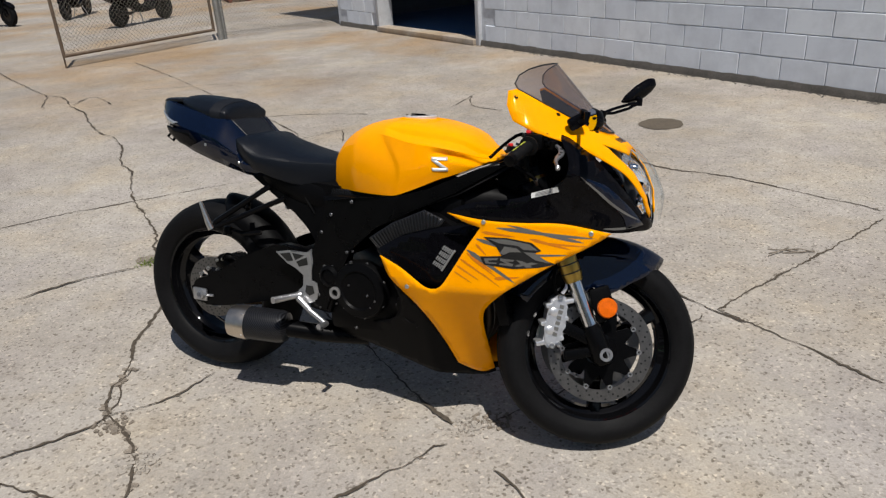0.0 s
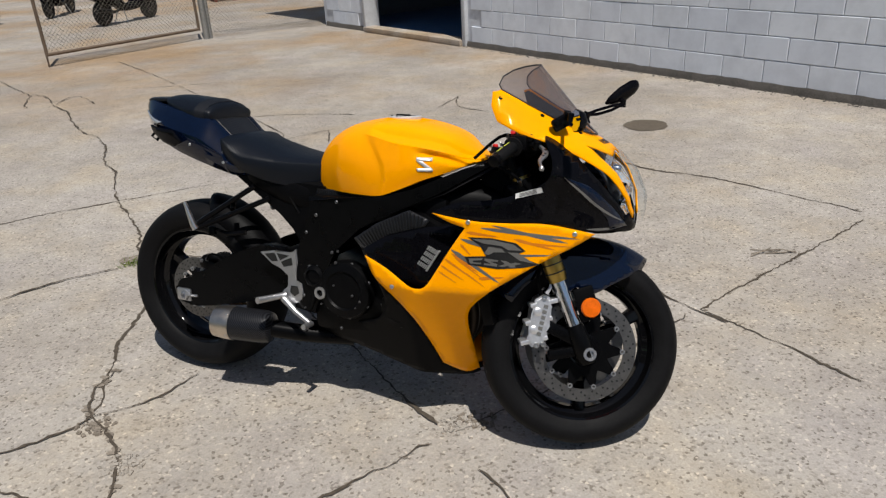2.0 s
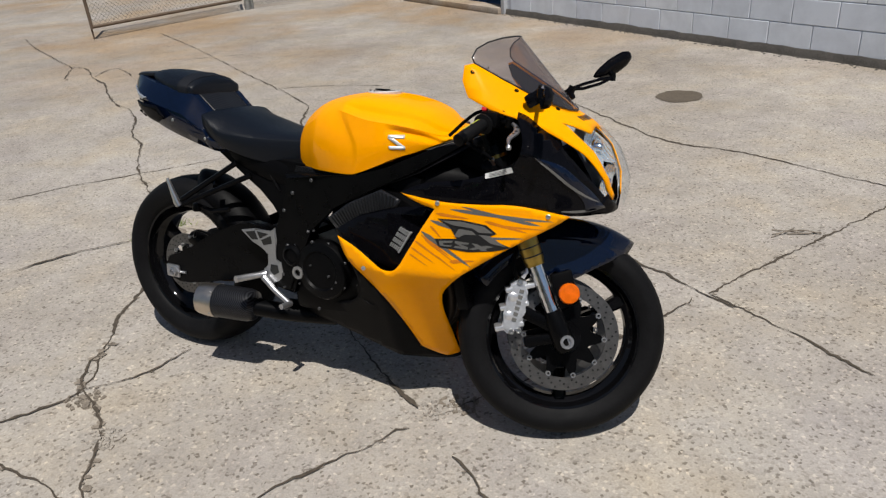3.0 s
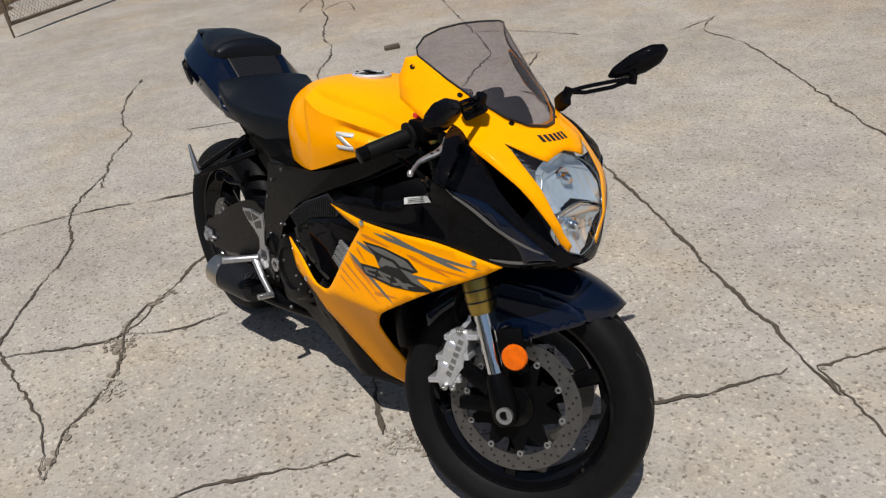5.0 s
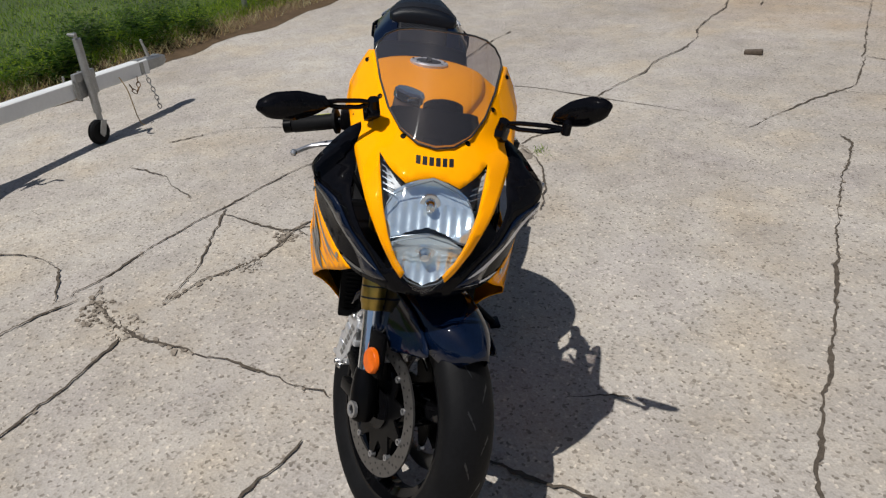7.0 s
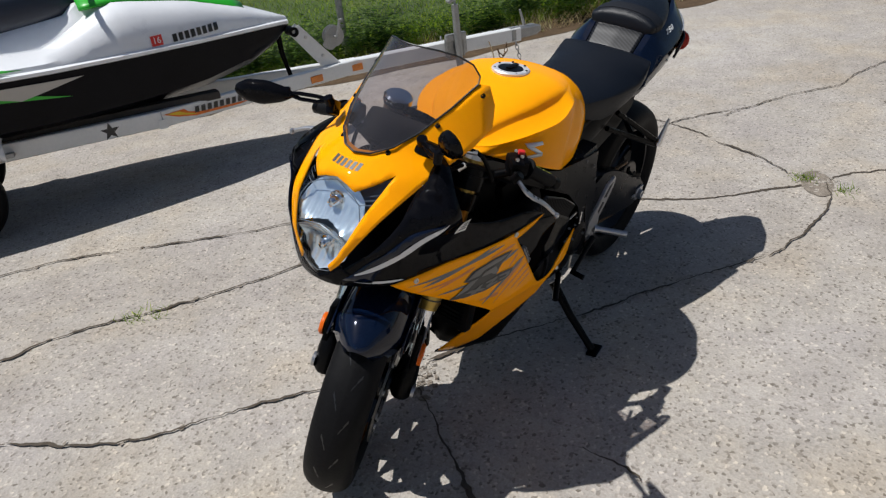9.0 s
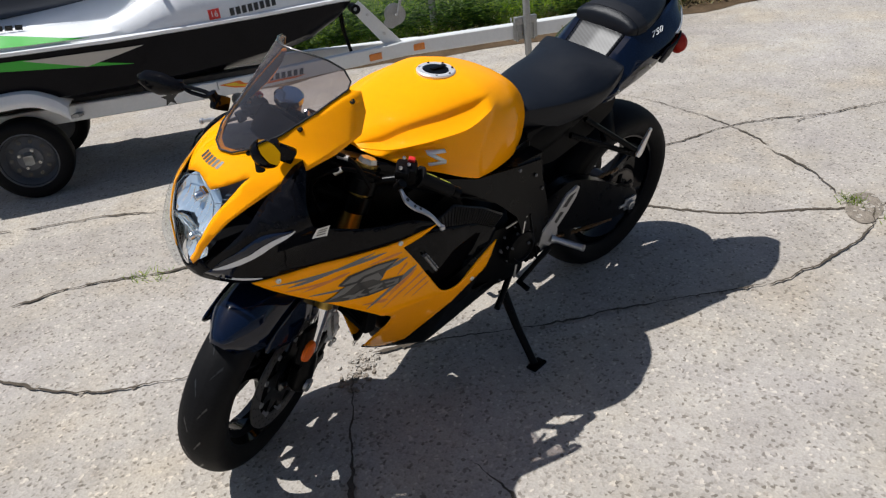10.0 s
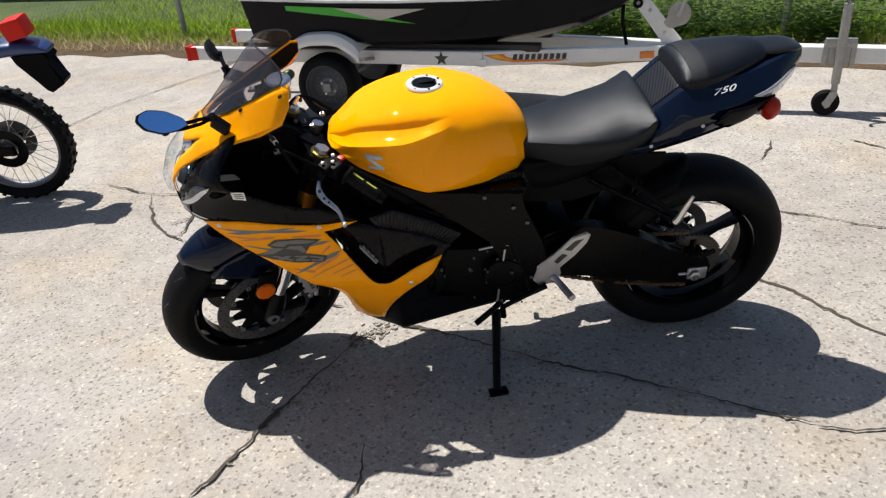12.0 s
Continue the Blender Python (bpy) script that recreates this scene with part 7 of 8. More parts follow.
# loose cables in the cockpit
for k, pts in enumerate(([(1.05, 0.16, 0.83), (1.14, 0.14, 0.88), (1.20, 0.10, 0.84), (1.15, 0.06, 0.70)], [(1.12, -0.20, 0.86), (1.18, -0.17, 0.82), (1.20, -0.13, 0.76), (1.12, -0.10, 0.66)], [(1.02, -0.10, 0.86), (1.10, -0.06, 0.93), (1.16, 0.02, 0.88)], [(1.10, 0.19, 0.84), (1.14, 0.17, 0.92), (1.19, 0.08, 0.93)])):
    bm = bmesh.new()
    tube(bm, [tuple(p) for p in smooth(pts, 6)], 0.005, 8)
    part("cable", bm, PLASTIC, bike)
    bm = bmesh.new()
    tube(bm, [Vector(pts[1]), Vector(pts[1]).lerp(Vector(pts[2]), 0.25)], 0.007, 8)
    part("cable_end", bm, STEEL, bike)


# ---- boat trailer: x runs back from the coupler, y towards the motorcycle ----
TRAIL_M = pose(-3.498, 1.852, -0.015, 0, 0, -43.0)
TRAILWHITE = surface("trailer_white", (0.72, 0.72, 0.70), 0.35, coat=0.3, var=0.06, scale=9)
HULLBLACK = surface("hull_black", (0.004, 0.004, 0.006), 0.30, coat=0.08, var=0.3, scale=6, spec=0.06)
HULLWHITE = surface("hull_white", (0.78, 0.79, 0.80), 0.28, coat=0.6, var=0.03, scale=5)
HULLGREEN = surface("hull_green", (0.02, 0.36, 0.010), 0.4, coat=0.2, var=0.08)
HULLGREY = surface("hull_grey", (0.42, 0.40, 0.37), 0.35, coat=0.4, var=0.06)
SKISEAT = surface("ski_seat", (0.012, 0.018, 0.032), 0.4, var=0.2, scale=40, bumpy=0.2)
FENDERW = surface("fender_plastic", (0.74, 0.74, 0.73), 0.45, var=0.05, scale=12)
STEELRIM = surface("painted_rim", (0.10, 0.105, 0.115), 0.5, metal=0.3, var=0.25, scale=25)
BUNK = surface("bunk_carpet", (0.05, 0.043, 0.036), 0.95, var=0.4, scale=60, bumpy=0.6)
REDPAINT = surface("red_sticker", (0.62, 0.03, 0.02), 0.4, var=0.08)

trailer = thing("boat_trailer", TRAIL_M, "white painted boat trailer with one axle", "trailer")


def beam(bm, a, b, w, h):
    a, b = Vector(a), Vector(b)
    d = (b - a).normalized()
    sd = Vector((-d.y, d.x, 0)).normalized() * w / 2
    up = Vector((0, 0, h / 2))
    loft(bm, [[p + sd * x + up * z for x, z in ((-1, -0.86), (-0.8, -1), (0.8, -1), (1, -0.86), (1, 0.86), (0.8, 1), (-0.8, 1), (-1, 0.86))] for p in (a, b)])


bm = bmesh.new()
beam(bm, (0.16, 0, 0.335), (1.62, 0, 0.375), 0.075, 0.095)
tongue = part("tongue_beam", bm, TRAILWHITE, trailer, "white tongue beam")
for s in (1, -1):
    bm = bmesh.new()
    beam(bm, (1.45, s * 0.015, 0.375), (2.75, s * 0.27, 0.395), 0.05, 0.09)
    part("front_rail", bm, TRAILWHITE, trailer)
    bm = bmesh.new()
    beam(bm, (2.75, s * 0.27, 0.395), (4.90, s * 0.29, 0.440), 0.05, 0.09)
    rail = part("side_rail", bm, TRAILWHITE, trailer, "white side rail with a painted stripe")
    bm = bmesh.new()
    box(bm, (4.915, s * 0.29, 0.441), (0.03, 0.075, 0.10), (0, 0, 0), 0.005)
    box(bm, (4.88, s * 0.318, 0.441), (0.075, 0.012, 0.09), (0, 0, 0), 0.004)
    part("tail_reflector", bm, REDLENS, rail, "red end reflector")
    # painted flame stripe with a maker's mark as plain bars, and a star
    bm = bmesh.new()
    k = [(2.74, 0.418), (2.66, 0.386), (2.56, 0.366), (2.30, 0.360), (2.22, 0.368), (2.52, 0.380), (2.60, 0.400), (2.62, 0.420)]

    def on_rail(u, v, w=0.0):
        return Vector((u, s * (0.015 + (u - 1.45) * 0.1962 + 0.0265 + w), v))
    sheet(bm, k, lambda u, v: on_rail(u, v, 0.002), 0.03)
    part("flame_stripe", bm, surface("flame_orange", (0.80, 0.17, 0.01), 0.4, var=0.3, scale=5), rail, "orange and yellow flame stripe")
    bm = bmesh.new()
    sheet(bm, [(2.72, 0.416), (2.66, 0.396), (2.59, 0.380), (2.55, 0.376), (2.62, 0.398), (2.65, 0.414)], lambda u, v: on_rail(u, v, 0.003), 0.03)
    part("stripe_core", bm, surface("flame_yellow", (0.75, 0.50, 0.02), 0.4), rail)
    for i in range(9):
        bm = bmesh.new()
        u0 = 2.565 - 0.037 * i
        sheet(bm, [(u0, 0.382 - 0.001 * i), (u0 - 0.024, 0.381 - 0.001 * i), (u0 - 0.031, 0.415 - 0.001 * i), (u0 - 0.007, 0.416 - 0.001 * i)], lambda u, v: on_rail(u, v, 0.0045), 0.03)
        part("mark_bar", bm, INKDECAL, rail)
    bm = bmesh.new()
    st = [(3.02 + 0.050 * (1 if i % 2 == 0 else 0.42) * math.sin(i * math.pi / 5), 0.398 + 0.050 * (1 if i % 2 == 0 else 0.42) * math.cos(i * math.pi / 5)) for i in range(10)]
    sheet(bm, st, lambda u, v: Vector((u, s * 0.2985, v)), 0.03)
    part("star_decal", bm, INKDECAL, rail, "black star decal")
for x in (1.77, 1.47):
    bm = bmesh.new()
    y = 0.045 if x < 1.6 else 0.105
    box(bm, (x, y, 0.372), (0.085, 0.012, 0.042), (0, 0, 0 if x < 1.6 else 11), 0.004)
    part("amber_reflector", bm, AMBERPLATE, trailer, "amber reflector")
for x in (2.75, 3.80, 4.65):
    bm = bmesh.new()
    beam(bm, (x, -0.30, 0.37), (x, 0.30, 0.37), 0.05, 0.05)
    part("cross_member", bm, TRAILWHITE, trailer)
for s in (1, -1):
    bm = bmesh.new()
    box(bm, (3.45, s * 0.20, 0.462), (2.1, 0.09, 0.045), (0, -1.0, 0), 0.01)
    part("bunk", bm, BUNK, trailer, "carpeted bunk board")
    for x in (2.75, 3.75, 4.4):
        bm = bmesh.new()
        box(bm, (x, s * 0.20, 0.415), (0.05, 0.05, 0.09), (0, 0, 0), 0.004)
        part("bunk_bracket", bm, GALV, trailer)
    c = (3.80, s * 0.365, 0.234)
    bm = bmesh.new()
    lathe(bm, [(0.140, -0.050), (0.146, -0.058), (0.163, -0.068), (0.188, -0.068), (0.208, -0.057), (0.218, -0.041), (0.219, -0.020), (0.219, 0.020), (0.218, 0.041), (0.208, 0.057), (0.188, 0.068), (0.163, 0.068), (0.146, 0.058), (0.140, 0.050)], c, "y", 56, True)
    tw = part("trailer_wheel", bm, RUBBER, trailer, "trailer tyre on a grey steel rim")
    bm = bmesh.new()
    lathe(bm, [(0.139, s * -0.050), (0.146, s * 0.056), (0.151, s * 0.061), (0.146, s * 0.063), (0.137, s * 0.040), (0.131, s * 0.006), (0.122, s * -0.004), (0.112, s * 0.004), (0.076, s * 0.010), (0.064, s * 0.022), (0.045, s * 0.024), (0.0001, s * 0.024)], c, "y", 40)
    rim = part("steel_rim", bm, STEELRIM, tw)
    for i in range(10):
        a = 2 * math.pi * i / 10
        bm = bmesh.new()
        lathe(bm, [(0.011, 0), (0.011, s * 0.003), (0.0001, s * 0.003)], (c[0] + 0.095 * math.cos(a), c[1] + s * 0.0070, c[2] + 0.095 * math.sin(a)), "y", 12)
        part("rim_hole", bm, INKDECAL, tw)
    bm = bmesh.new()
    lathe(bm, [(0.026, s * 0.02), (0.026, s * 0.045), (0.020, s * 0.052), (0.0001, s * 0.054)], c, "y", 20)
    part("hub_cap", bm, GALV, tw)
    for i in range(4):
        a = 2 * math.pi * i / 4 + 0.5
        bm = bmesh.new()
        bolt(bm, (c[0] + 0.052 * math.cos(a), c[1] + s * 0.021, c[2] + 0.052 * math.sin(a)), (0, s, 0), 0.010, 0.014)
        part("wheel_nut", bm, STEEL, tw)
    # moulded white fender with a flared lip
    bm = bmesh.new()
    arc = [(-0.285, 0.235), (-0.235, 0.290), (-0.13, 0.345), (0.0, 0.352), (0.10, 0.340), (0.21, 0.285), (0.275, 0.225)]
    arc = [(float(x), float(z)) for x, z in smooth(arc, 4)]
    rings = []
    for dx, dz in arc:
        rings.append([(c[0] + dx, s * (c[1] * s + y), c[2] + dz + z) for y, z in ((-0.12, 0.0), (-0.10, 0.012), (0.06, 0.014), (0.085, 0.004), (0.100, -0.028), (0.108, -0.060))])
    loft(bm, rings, False, False)
    solid(part("fender", bm, FENDERW, trailer, "moulded white plastic fender"), 0.006)
    bm = bmesh.new()
    beam(bm, (3.80, s * 0.26, 0.30), (3.80, s * 0.42, 0.235), 0.05, 0.05)
    part("axle_end", bm, GALV, trailer)
    bm = bmesh.new()
    beam(bm, (3.50, s * 0.29, 0.40), (3.50, s * 0.45, 0.43), 0.04, 0.02)
    part("fender_bracket", bm, GALV, trailer)
bm = bmesh.new()
tube(bm, [(3.80, -0.42, 0.23), (3.80, 0.42, 0.23)], 0.025, 12)
part("axle", bm, GALV, trailer)
# coupler, latch, safety chains
bm = bmesh.new()
loft(bm, [[(x, y * w, z * h + 0.345) for y, z in ((-1, -1), (-1, 0.6), (-0.6, 1), (0.6, 1), (1, 0.6), (1, -1))] for x, w, h in ((-0.03, 0.022, 0.02), (0.02, 0.038, 0.036), (0.08, 0.040, 0.038), (0.14, 0.030, 0.040), (0.24, 0.042, 0.046))])
part("coupler", bm, GALV, trailer, "galvanised ball coupler")
bm = bmesh.new()
tube(bm, [(0.10, 0, 0.38), (0.12, 0, 0.45), (0.135, 0, 0.50)], [0.012, 0.010, 0.008], 8)
part("coupler_latch", bm, GALV, trailer)


def links(name, pts, mat, parent, label, r=0.016):
    line = smooth(pts, 10)
    cum = np.concatenate([[0], np.cumsum([np.linalg.norm(b - a) for a, b in zip(line, line[1:])])])
    n = int(cum[-1] / 0.028)
    holder = None
    for i in range(n):
        q = [float(np.interp(cum[-1] * (i + 0.5) / n, cum, [p[k] for p in line])) for k in range(3)]
        q2 = [float(np.interp(cum[-1] * (i + 0.6) / n, cum, [p[k] for p in line])) for k in range(3)]
        d = (Vector(q2) - Vector(q)).normalized()
        u = d.orthogonal().normalized()
        if i % 2:
            u = d.cross(u)
        ring = [Vector(q) + d * 0.020 * math.cos(a) + u * 0.011 * math.sin(a) for a in (2 * math.pi * j / 10 for j in range(11))]
        bm = bmesh.new()
        tube(bm, ring, 0.0034, 5, False)
        ob = part(name, bm, mat, holder or parent, label if holder is None else "")
        holder = holder or ob


links("safety_chain", [(0.22, 0.05, 0.30), (0.215, 0.07, 0.22), (0.20, 0.075, 0.14), (0.185, 0.07, 0.06)], GALV, trailer, "hanging steel safety chain")
links("safety_chain", [(0.30, 0.05, 0.30), (0.33, 0.07, 0.24), (0.36, 0.065, 0.22), (0.38, 0.05, 0.27)], CHAINM, trailer, "rusty looped safety chain")
# swivel jack with wheel
bm = bmesh.new()
tube(bm, [(0.72, 0.085, 0.20), (0.72, 0.085, 0.64)], 0.024, 14)
jack = part("jockey_jack", bm, GALV, trailer, "galvanised jockey jack with a small wheel")
bm = bmesh.new()
tube(bm, [(0.72, 0.085, 0.09), (0.72, 0.085, 0.22)], 0.017, 12)
part("jack_leg", bm, GALV, jack)
bm = bmesh.new()
tube(bm, [(0.72, 0.085, 0.63), (0.72, 0.085, 0.665), (0.80, 0.12, 0.68), (0.80, 0.17, 0.675)], [0.010, 0.010, 0.008, 0.012], 8)
part("jack_crank", bm, GALV, jack)
for x in (0.66, 0.78):
    bm = bmesh.new()
    tube(bm, [(x, 0.055, 0.43), (x, 0.055, 0.29), (x, -0.045, 0.29), (x, -0.045, 0.43)], 0.006, 8)
    part("clamp_bolt", bm, GALV, jack)
bm = bmesh.new()
box(bm, (0.72, 0.055, 0.425), (0.16, 0.03, 0.05), (0, 0, 0), 0.006)
box(bm, (0.72, 0.05, 0.36), (0.17, 0.012, 0.12), (0, 0, 0), 0.003)
part("jack_clamp", bm, GALV, jack)
bm = bmesh.new()
lathe(bm, [(0.02, -0.020), (0.064, -0.022), (0.074, -0.012), (0.074, 0.012), (0.064, 0.022), (0.02, 0.020)], (0.755, 0.085, 0.089), "y", 28, True)
part("jack_wheel", bm, RUBBER, jack, "small black jack wheel")
bm = bmesh.new()
for y in (0.058, 0.112):
    plate(bm, [(0.70, 0.15), (0.74, 0.16), (0.775, 0.09), (0.755, 0.06), (0.735, 0.07)], lambda u, v, w: Vector((u, y + w, v)), 0.004)
part("jack_fork", bm, GALV, jack)
# wiring along the tongue
bm = bmesh.new()
tube(bm, [tuple(p) for p in smooth([(0.45, 0.05, 0.34), (0.44, 0.08, 0.26), (0.43, 0.085, 0.16), (0.42, 0.09, 0.06), (0.40, 0.11, 0.012), (0.34, 0.15, 0.008)], 8)], 0.004, 6)
part("wiring", bm, surface("wire_tan", (0.30, 0.22, 0.12), 0.6), trailer, "loose wiring trailing on the ground")
# winch post with plates, winch drum, strap and bow stop
for s in (1, -1):
    bm = bmesh.new()
    plate(bm, [(1.50, 0.34), (1.62, 0.335), (1.72, 0.47), (1.86, 0.66), (1.80, 0.70), (1.66, 0.53)], lambda u, v, w: Vector((u, s * (0.030 + w), v)), 0.005)
    post = part("winch_post", bm, TRAILWHITE, trailer, "slanted white winch post plate")
    for u, v in ((1.60, 0.40), (1.68, 0.49), (1.77, 0.62)):
        bm = bmesh.new()
        bolt(bm, (u, s * 0.035, v), (0, s, 0), 0.010, 0.008)
        part("post_bolt", bm, STEEL, post)
bm = bmesh.new()
lathe(bm, [(0.02, -0.02), (0.065, -0.02), (0.065, -0.015), (0.035, -0.012), (0.035, 0.012), (0.065, 0.015), (0.065, 0.02), (0.02, 0.02)], (1.60, 0.06, 0.60), "y", 28, True)
w = part("winch", bm, GALV, trailer, "grey trailer winch drum")
bm = bmesh.new()
plate(bm, [(1.60 + 0.058 * math.cos(k * 0.3142) + 0.03 * (k > 14), 0.60 + 0.058 * math.sin(k * 0.3142) - 0.02 * (k > 14)) for k in range(20)], lambda u, v, q: Vector((u, 0.082 + q, v)), 0.004)
tube(bm, [(1.60, 0.06, 0.60), (1.60, 0.13, 0.60), (1.57, 0.135, 0.70), (1.57, 0.19, 0.705)], 0.009, 8)
part("winch_handle", bm, GALV, w)
bm = bmesh.new()
lathe(bm, [(0.012, -0.05), (0.030, -0.05), (0.022, 0), (0.030, 0.05), (0.012, 0.05)], (1.84, 0, 0.665), "y", 20, True)
part("bow_roller", bm, RUBBER, trailer)
for dy in (-0.02, 0.03):
    bm = bmesh.new()
    tube(bm, [(1.93, dy, 0.68), (1.93, dy + 0.01, 0.55), (1.90, dy, 0.40)], [0.010, 0.009, 0.007], 6)
    part("tie_strap", bm, PLASTIC, trailer, "black tie-down strap")

# ---- jet ski on the trailer ----
ski = thing("jet_ski", TRAIL_M, "white, green and black jet ski resting on the trailer", "jet ski")
HS = (1.86, 1.95, 2.15, 2.45, 2.80, 3.20, 3.70, 4.20, 4.30)
HB = (0.020, 0.085, 0.175, 0.285, 0.375, 0.440, 0.480, 0.480, 0.470)
HZ = (0.735, 0.745, 0.755, 0.765, 0.775, 0.785, 0.805, 0.83, 0.832)
HK = (0.70, 0.63, 0.535, 0.470, 0.445, 0.440, 0.445, 0.455, 0.48)


def at(s, arr):
    return float(np.interp(s, HS, arr))


def hull_ring(s):
    b, z, k = at(s, HB), at(s, HZ), at(s, HK)
    half = [(0, k), (b * 0.45, k + (z - k) * 0.05), (b * 0.84, k + (z - k) * 0.24), (b * 0.90, k + (z - k) * 0.55), (b * 0.97, k + (z - k) * 0.85), (b, z - 0.012)]
    return [(s, y, zz) for y, zz in half] + [(s, -y, zz) for y, zz in half[::-1][:-1]]


ss = list(np.linspace(1.86, 2.15, 8)) + list(np.linspace(2.2, 4.30, 28))
bm = bmesh.new()
loft(bm, [hull_ring(s) for s in ss])
hull = part("hull", bm, HULLBLACK, ski, "glossy black lower hull", 45)
bm = bmesh.new()
rings = []
for s in ss:
    b, z = at(s, HB), at(s, HZ)
    rings.append([(s, e * (b + dy), z + dz) for e, dy, dz in ((1, 0.0, -0.02), (1, 0.018, -0.014), (1, 0.020, 0.002), (1, 0.0, 0.010), (-1, 0.0, 0.010), (-1, 0.020, 0.002), (-1, 0.018, -0.014), (-1, 0.0, -0.02))])
loft(bm, rings)
part("bumper_rail", bm, HULLWHITE, ski, "white rubbing rail")
DT = (0.76, 0.80, 0.885, 0.985, 1.05, 1.03, 0.98, 0.93, 0.90)
bm = bmesh.new()
rings = []
for s in ss:
    b, z, t = at(s, HB), at(s, HZ), at(s, DT)
    rear = min(1, max(0, (s - 2.85) / 0.35))
    sh = t * (1 - rear) + (z + 0.10) * rear
    half = [(b, z + 0.006), (b * 0.985, z + (sh - z) * 0.30), (b * (0.90 - 0.05 * rear), z + (sh - z) * 0.62), (b * (0.70 + 0.08 * rear), z + (sh - z) * 0.86), (b * (0.42 + 0.10 * rear), sh - 0.012 - 0.02 * rear), (b * (0.40 - 0.02 * rear), t - (0.01 if rear < 0.5 else 0.06)), (0, t)]
    rings.append([(s, y, zz) for y, zz in half] + [(s, -y, zz) for y, zz in half[::-1][1:]])
loft(bm, rings)
deck = part("deck", bm, HULLWHITE, ski, "glossy white upper deck", 45)
bm = bmesh.new()
section_loft(bm, rows_through([(2.98, 0.10, 0.98, 1.06), (3.10, 0.16, 0.95, 1.14), (3.35, 0.19, 0.92, 1.15), (3.65, 0.20, 0.91, 1.12), (3.95, 0.20, 0.90, 1.17), (4.18, 0.17, 0.90, 1.16), (4.24, 0.12, 0.92, 1.08)]), 26, 0.62)
part("ski_seat", bm, SKISEAT, ski, "dark blue-black saddle", 60)
bm = bmesh.new()
rings = []
for s in np.linspace(2.12, 2.98, 14):
    b, t = at(s, HB), at(s, DT)
    rings.append([(s, b * 0.60 * g, t + 0.022 - 0.055 * abs(g) ** 2.2 - 0.012 * max(0, (2.2 - s) / 0.1)) for g in np.linspace(-1, 1, 13)])
loft(bm, rings, False, False)
solid(part("hood", bm, HULLGREEN, ski, "bright green bow hood"), 0.012)
bm = bmesh.new()
tube(bm, [(3.02, -0.32, 1.22), (2.96, -0.12, 1.20), (2.96, 0.12, 1.20), (3.02, 0.32, 1.22)], 0.014, 10)
tube(bm, [(2.86, 0, 1.04), (2.96, 0, 1.20)], 0.05, 12)
part("steering_bar", bm, PLASTIC, ski)


def hull_side(s_, v, out, e=1):
    """On the hull's or the deck's side at length s_ and height v."""
    b, z, k, t = at(s_, HB), at(s_, HZ), at(s_, HK), at(s_, DT)
    if v < z:
        zs = [k + (z - k) * f for f in (0.32, 0.55, 0.85, 1.0)]
        y = float(np.interp(v, zs, [b * f for f in (0.86, 0.90, 0.97, 1.0)]))
    else:
        rear = min(1, max(0, (s_ - 2.85) / 0.35))
        sh = t * (1 - rear) + (z + 0.10) * rear
        y = float(np.interp(v, [z + (sh - z) * f for f in (0, 0.30, 0.62, 0.86)], [b, b * 0.985, b * (0.90 - 0.05 * rear), b * (0.70 + 0.08 * rear)]))
    return Vector((s_, e * (y + out), v))


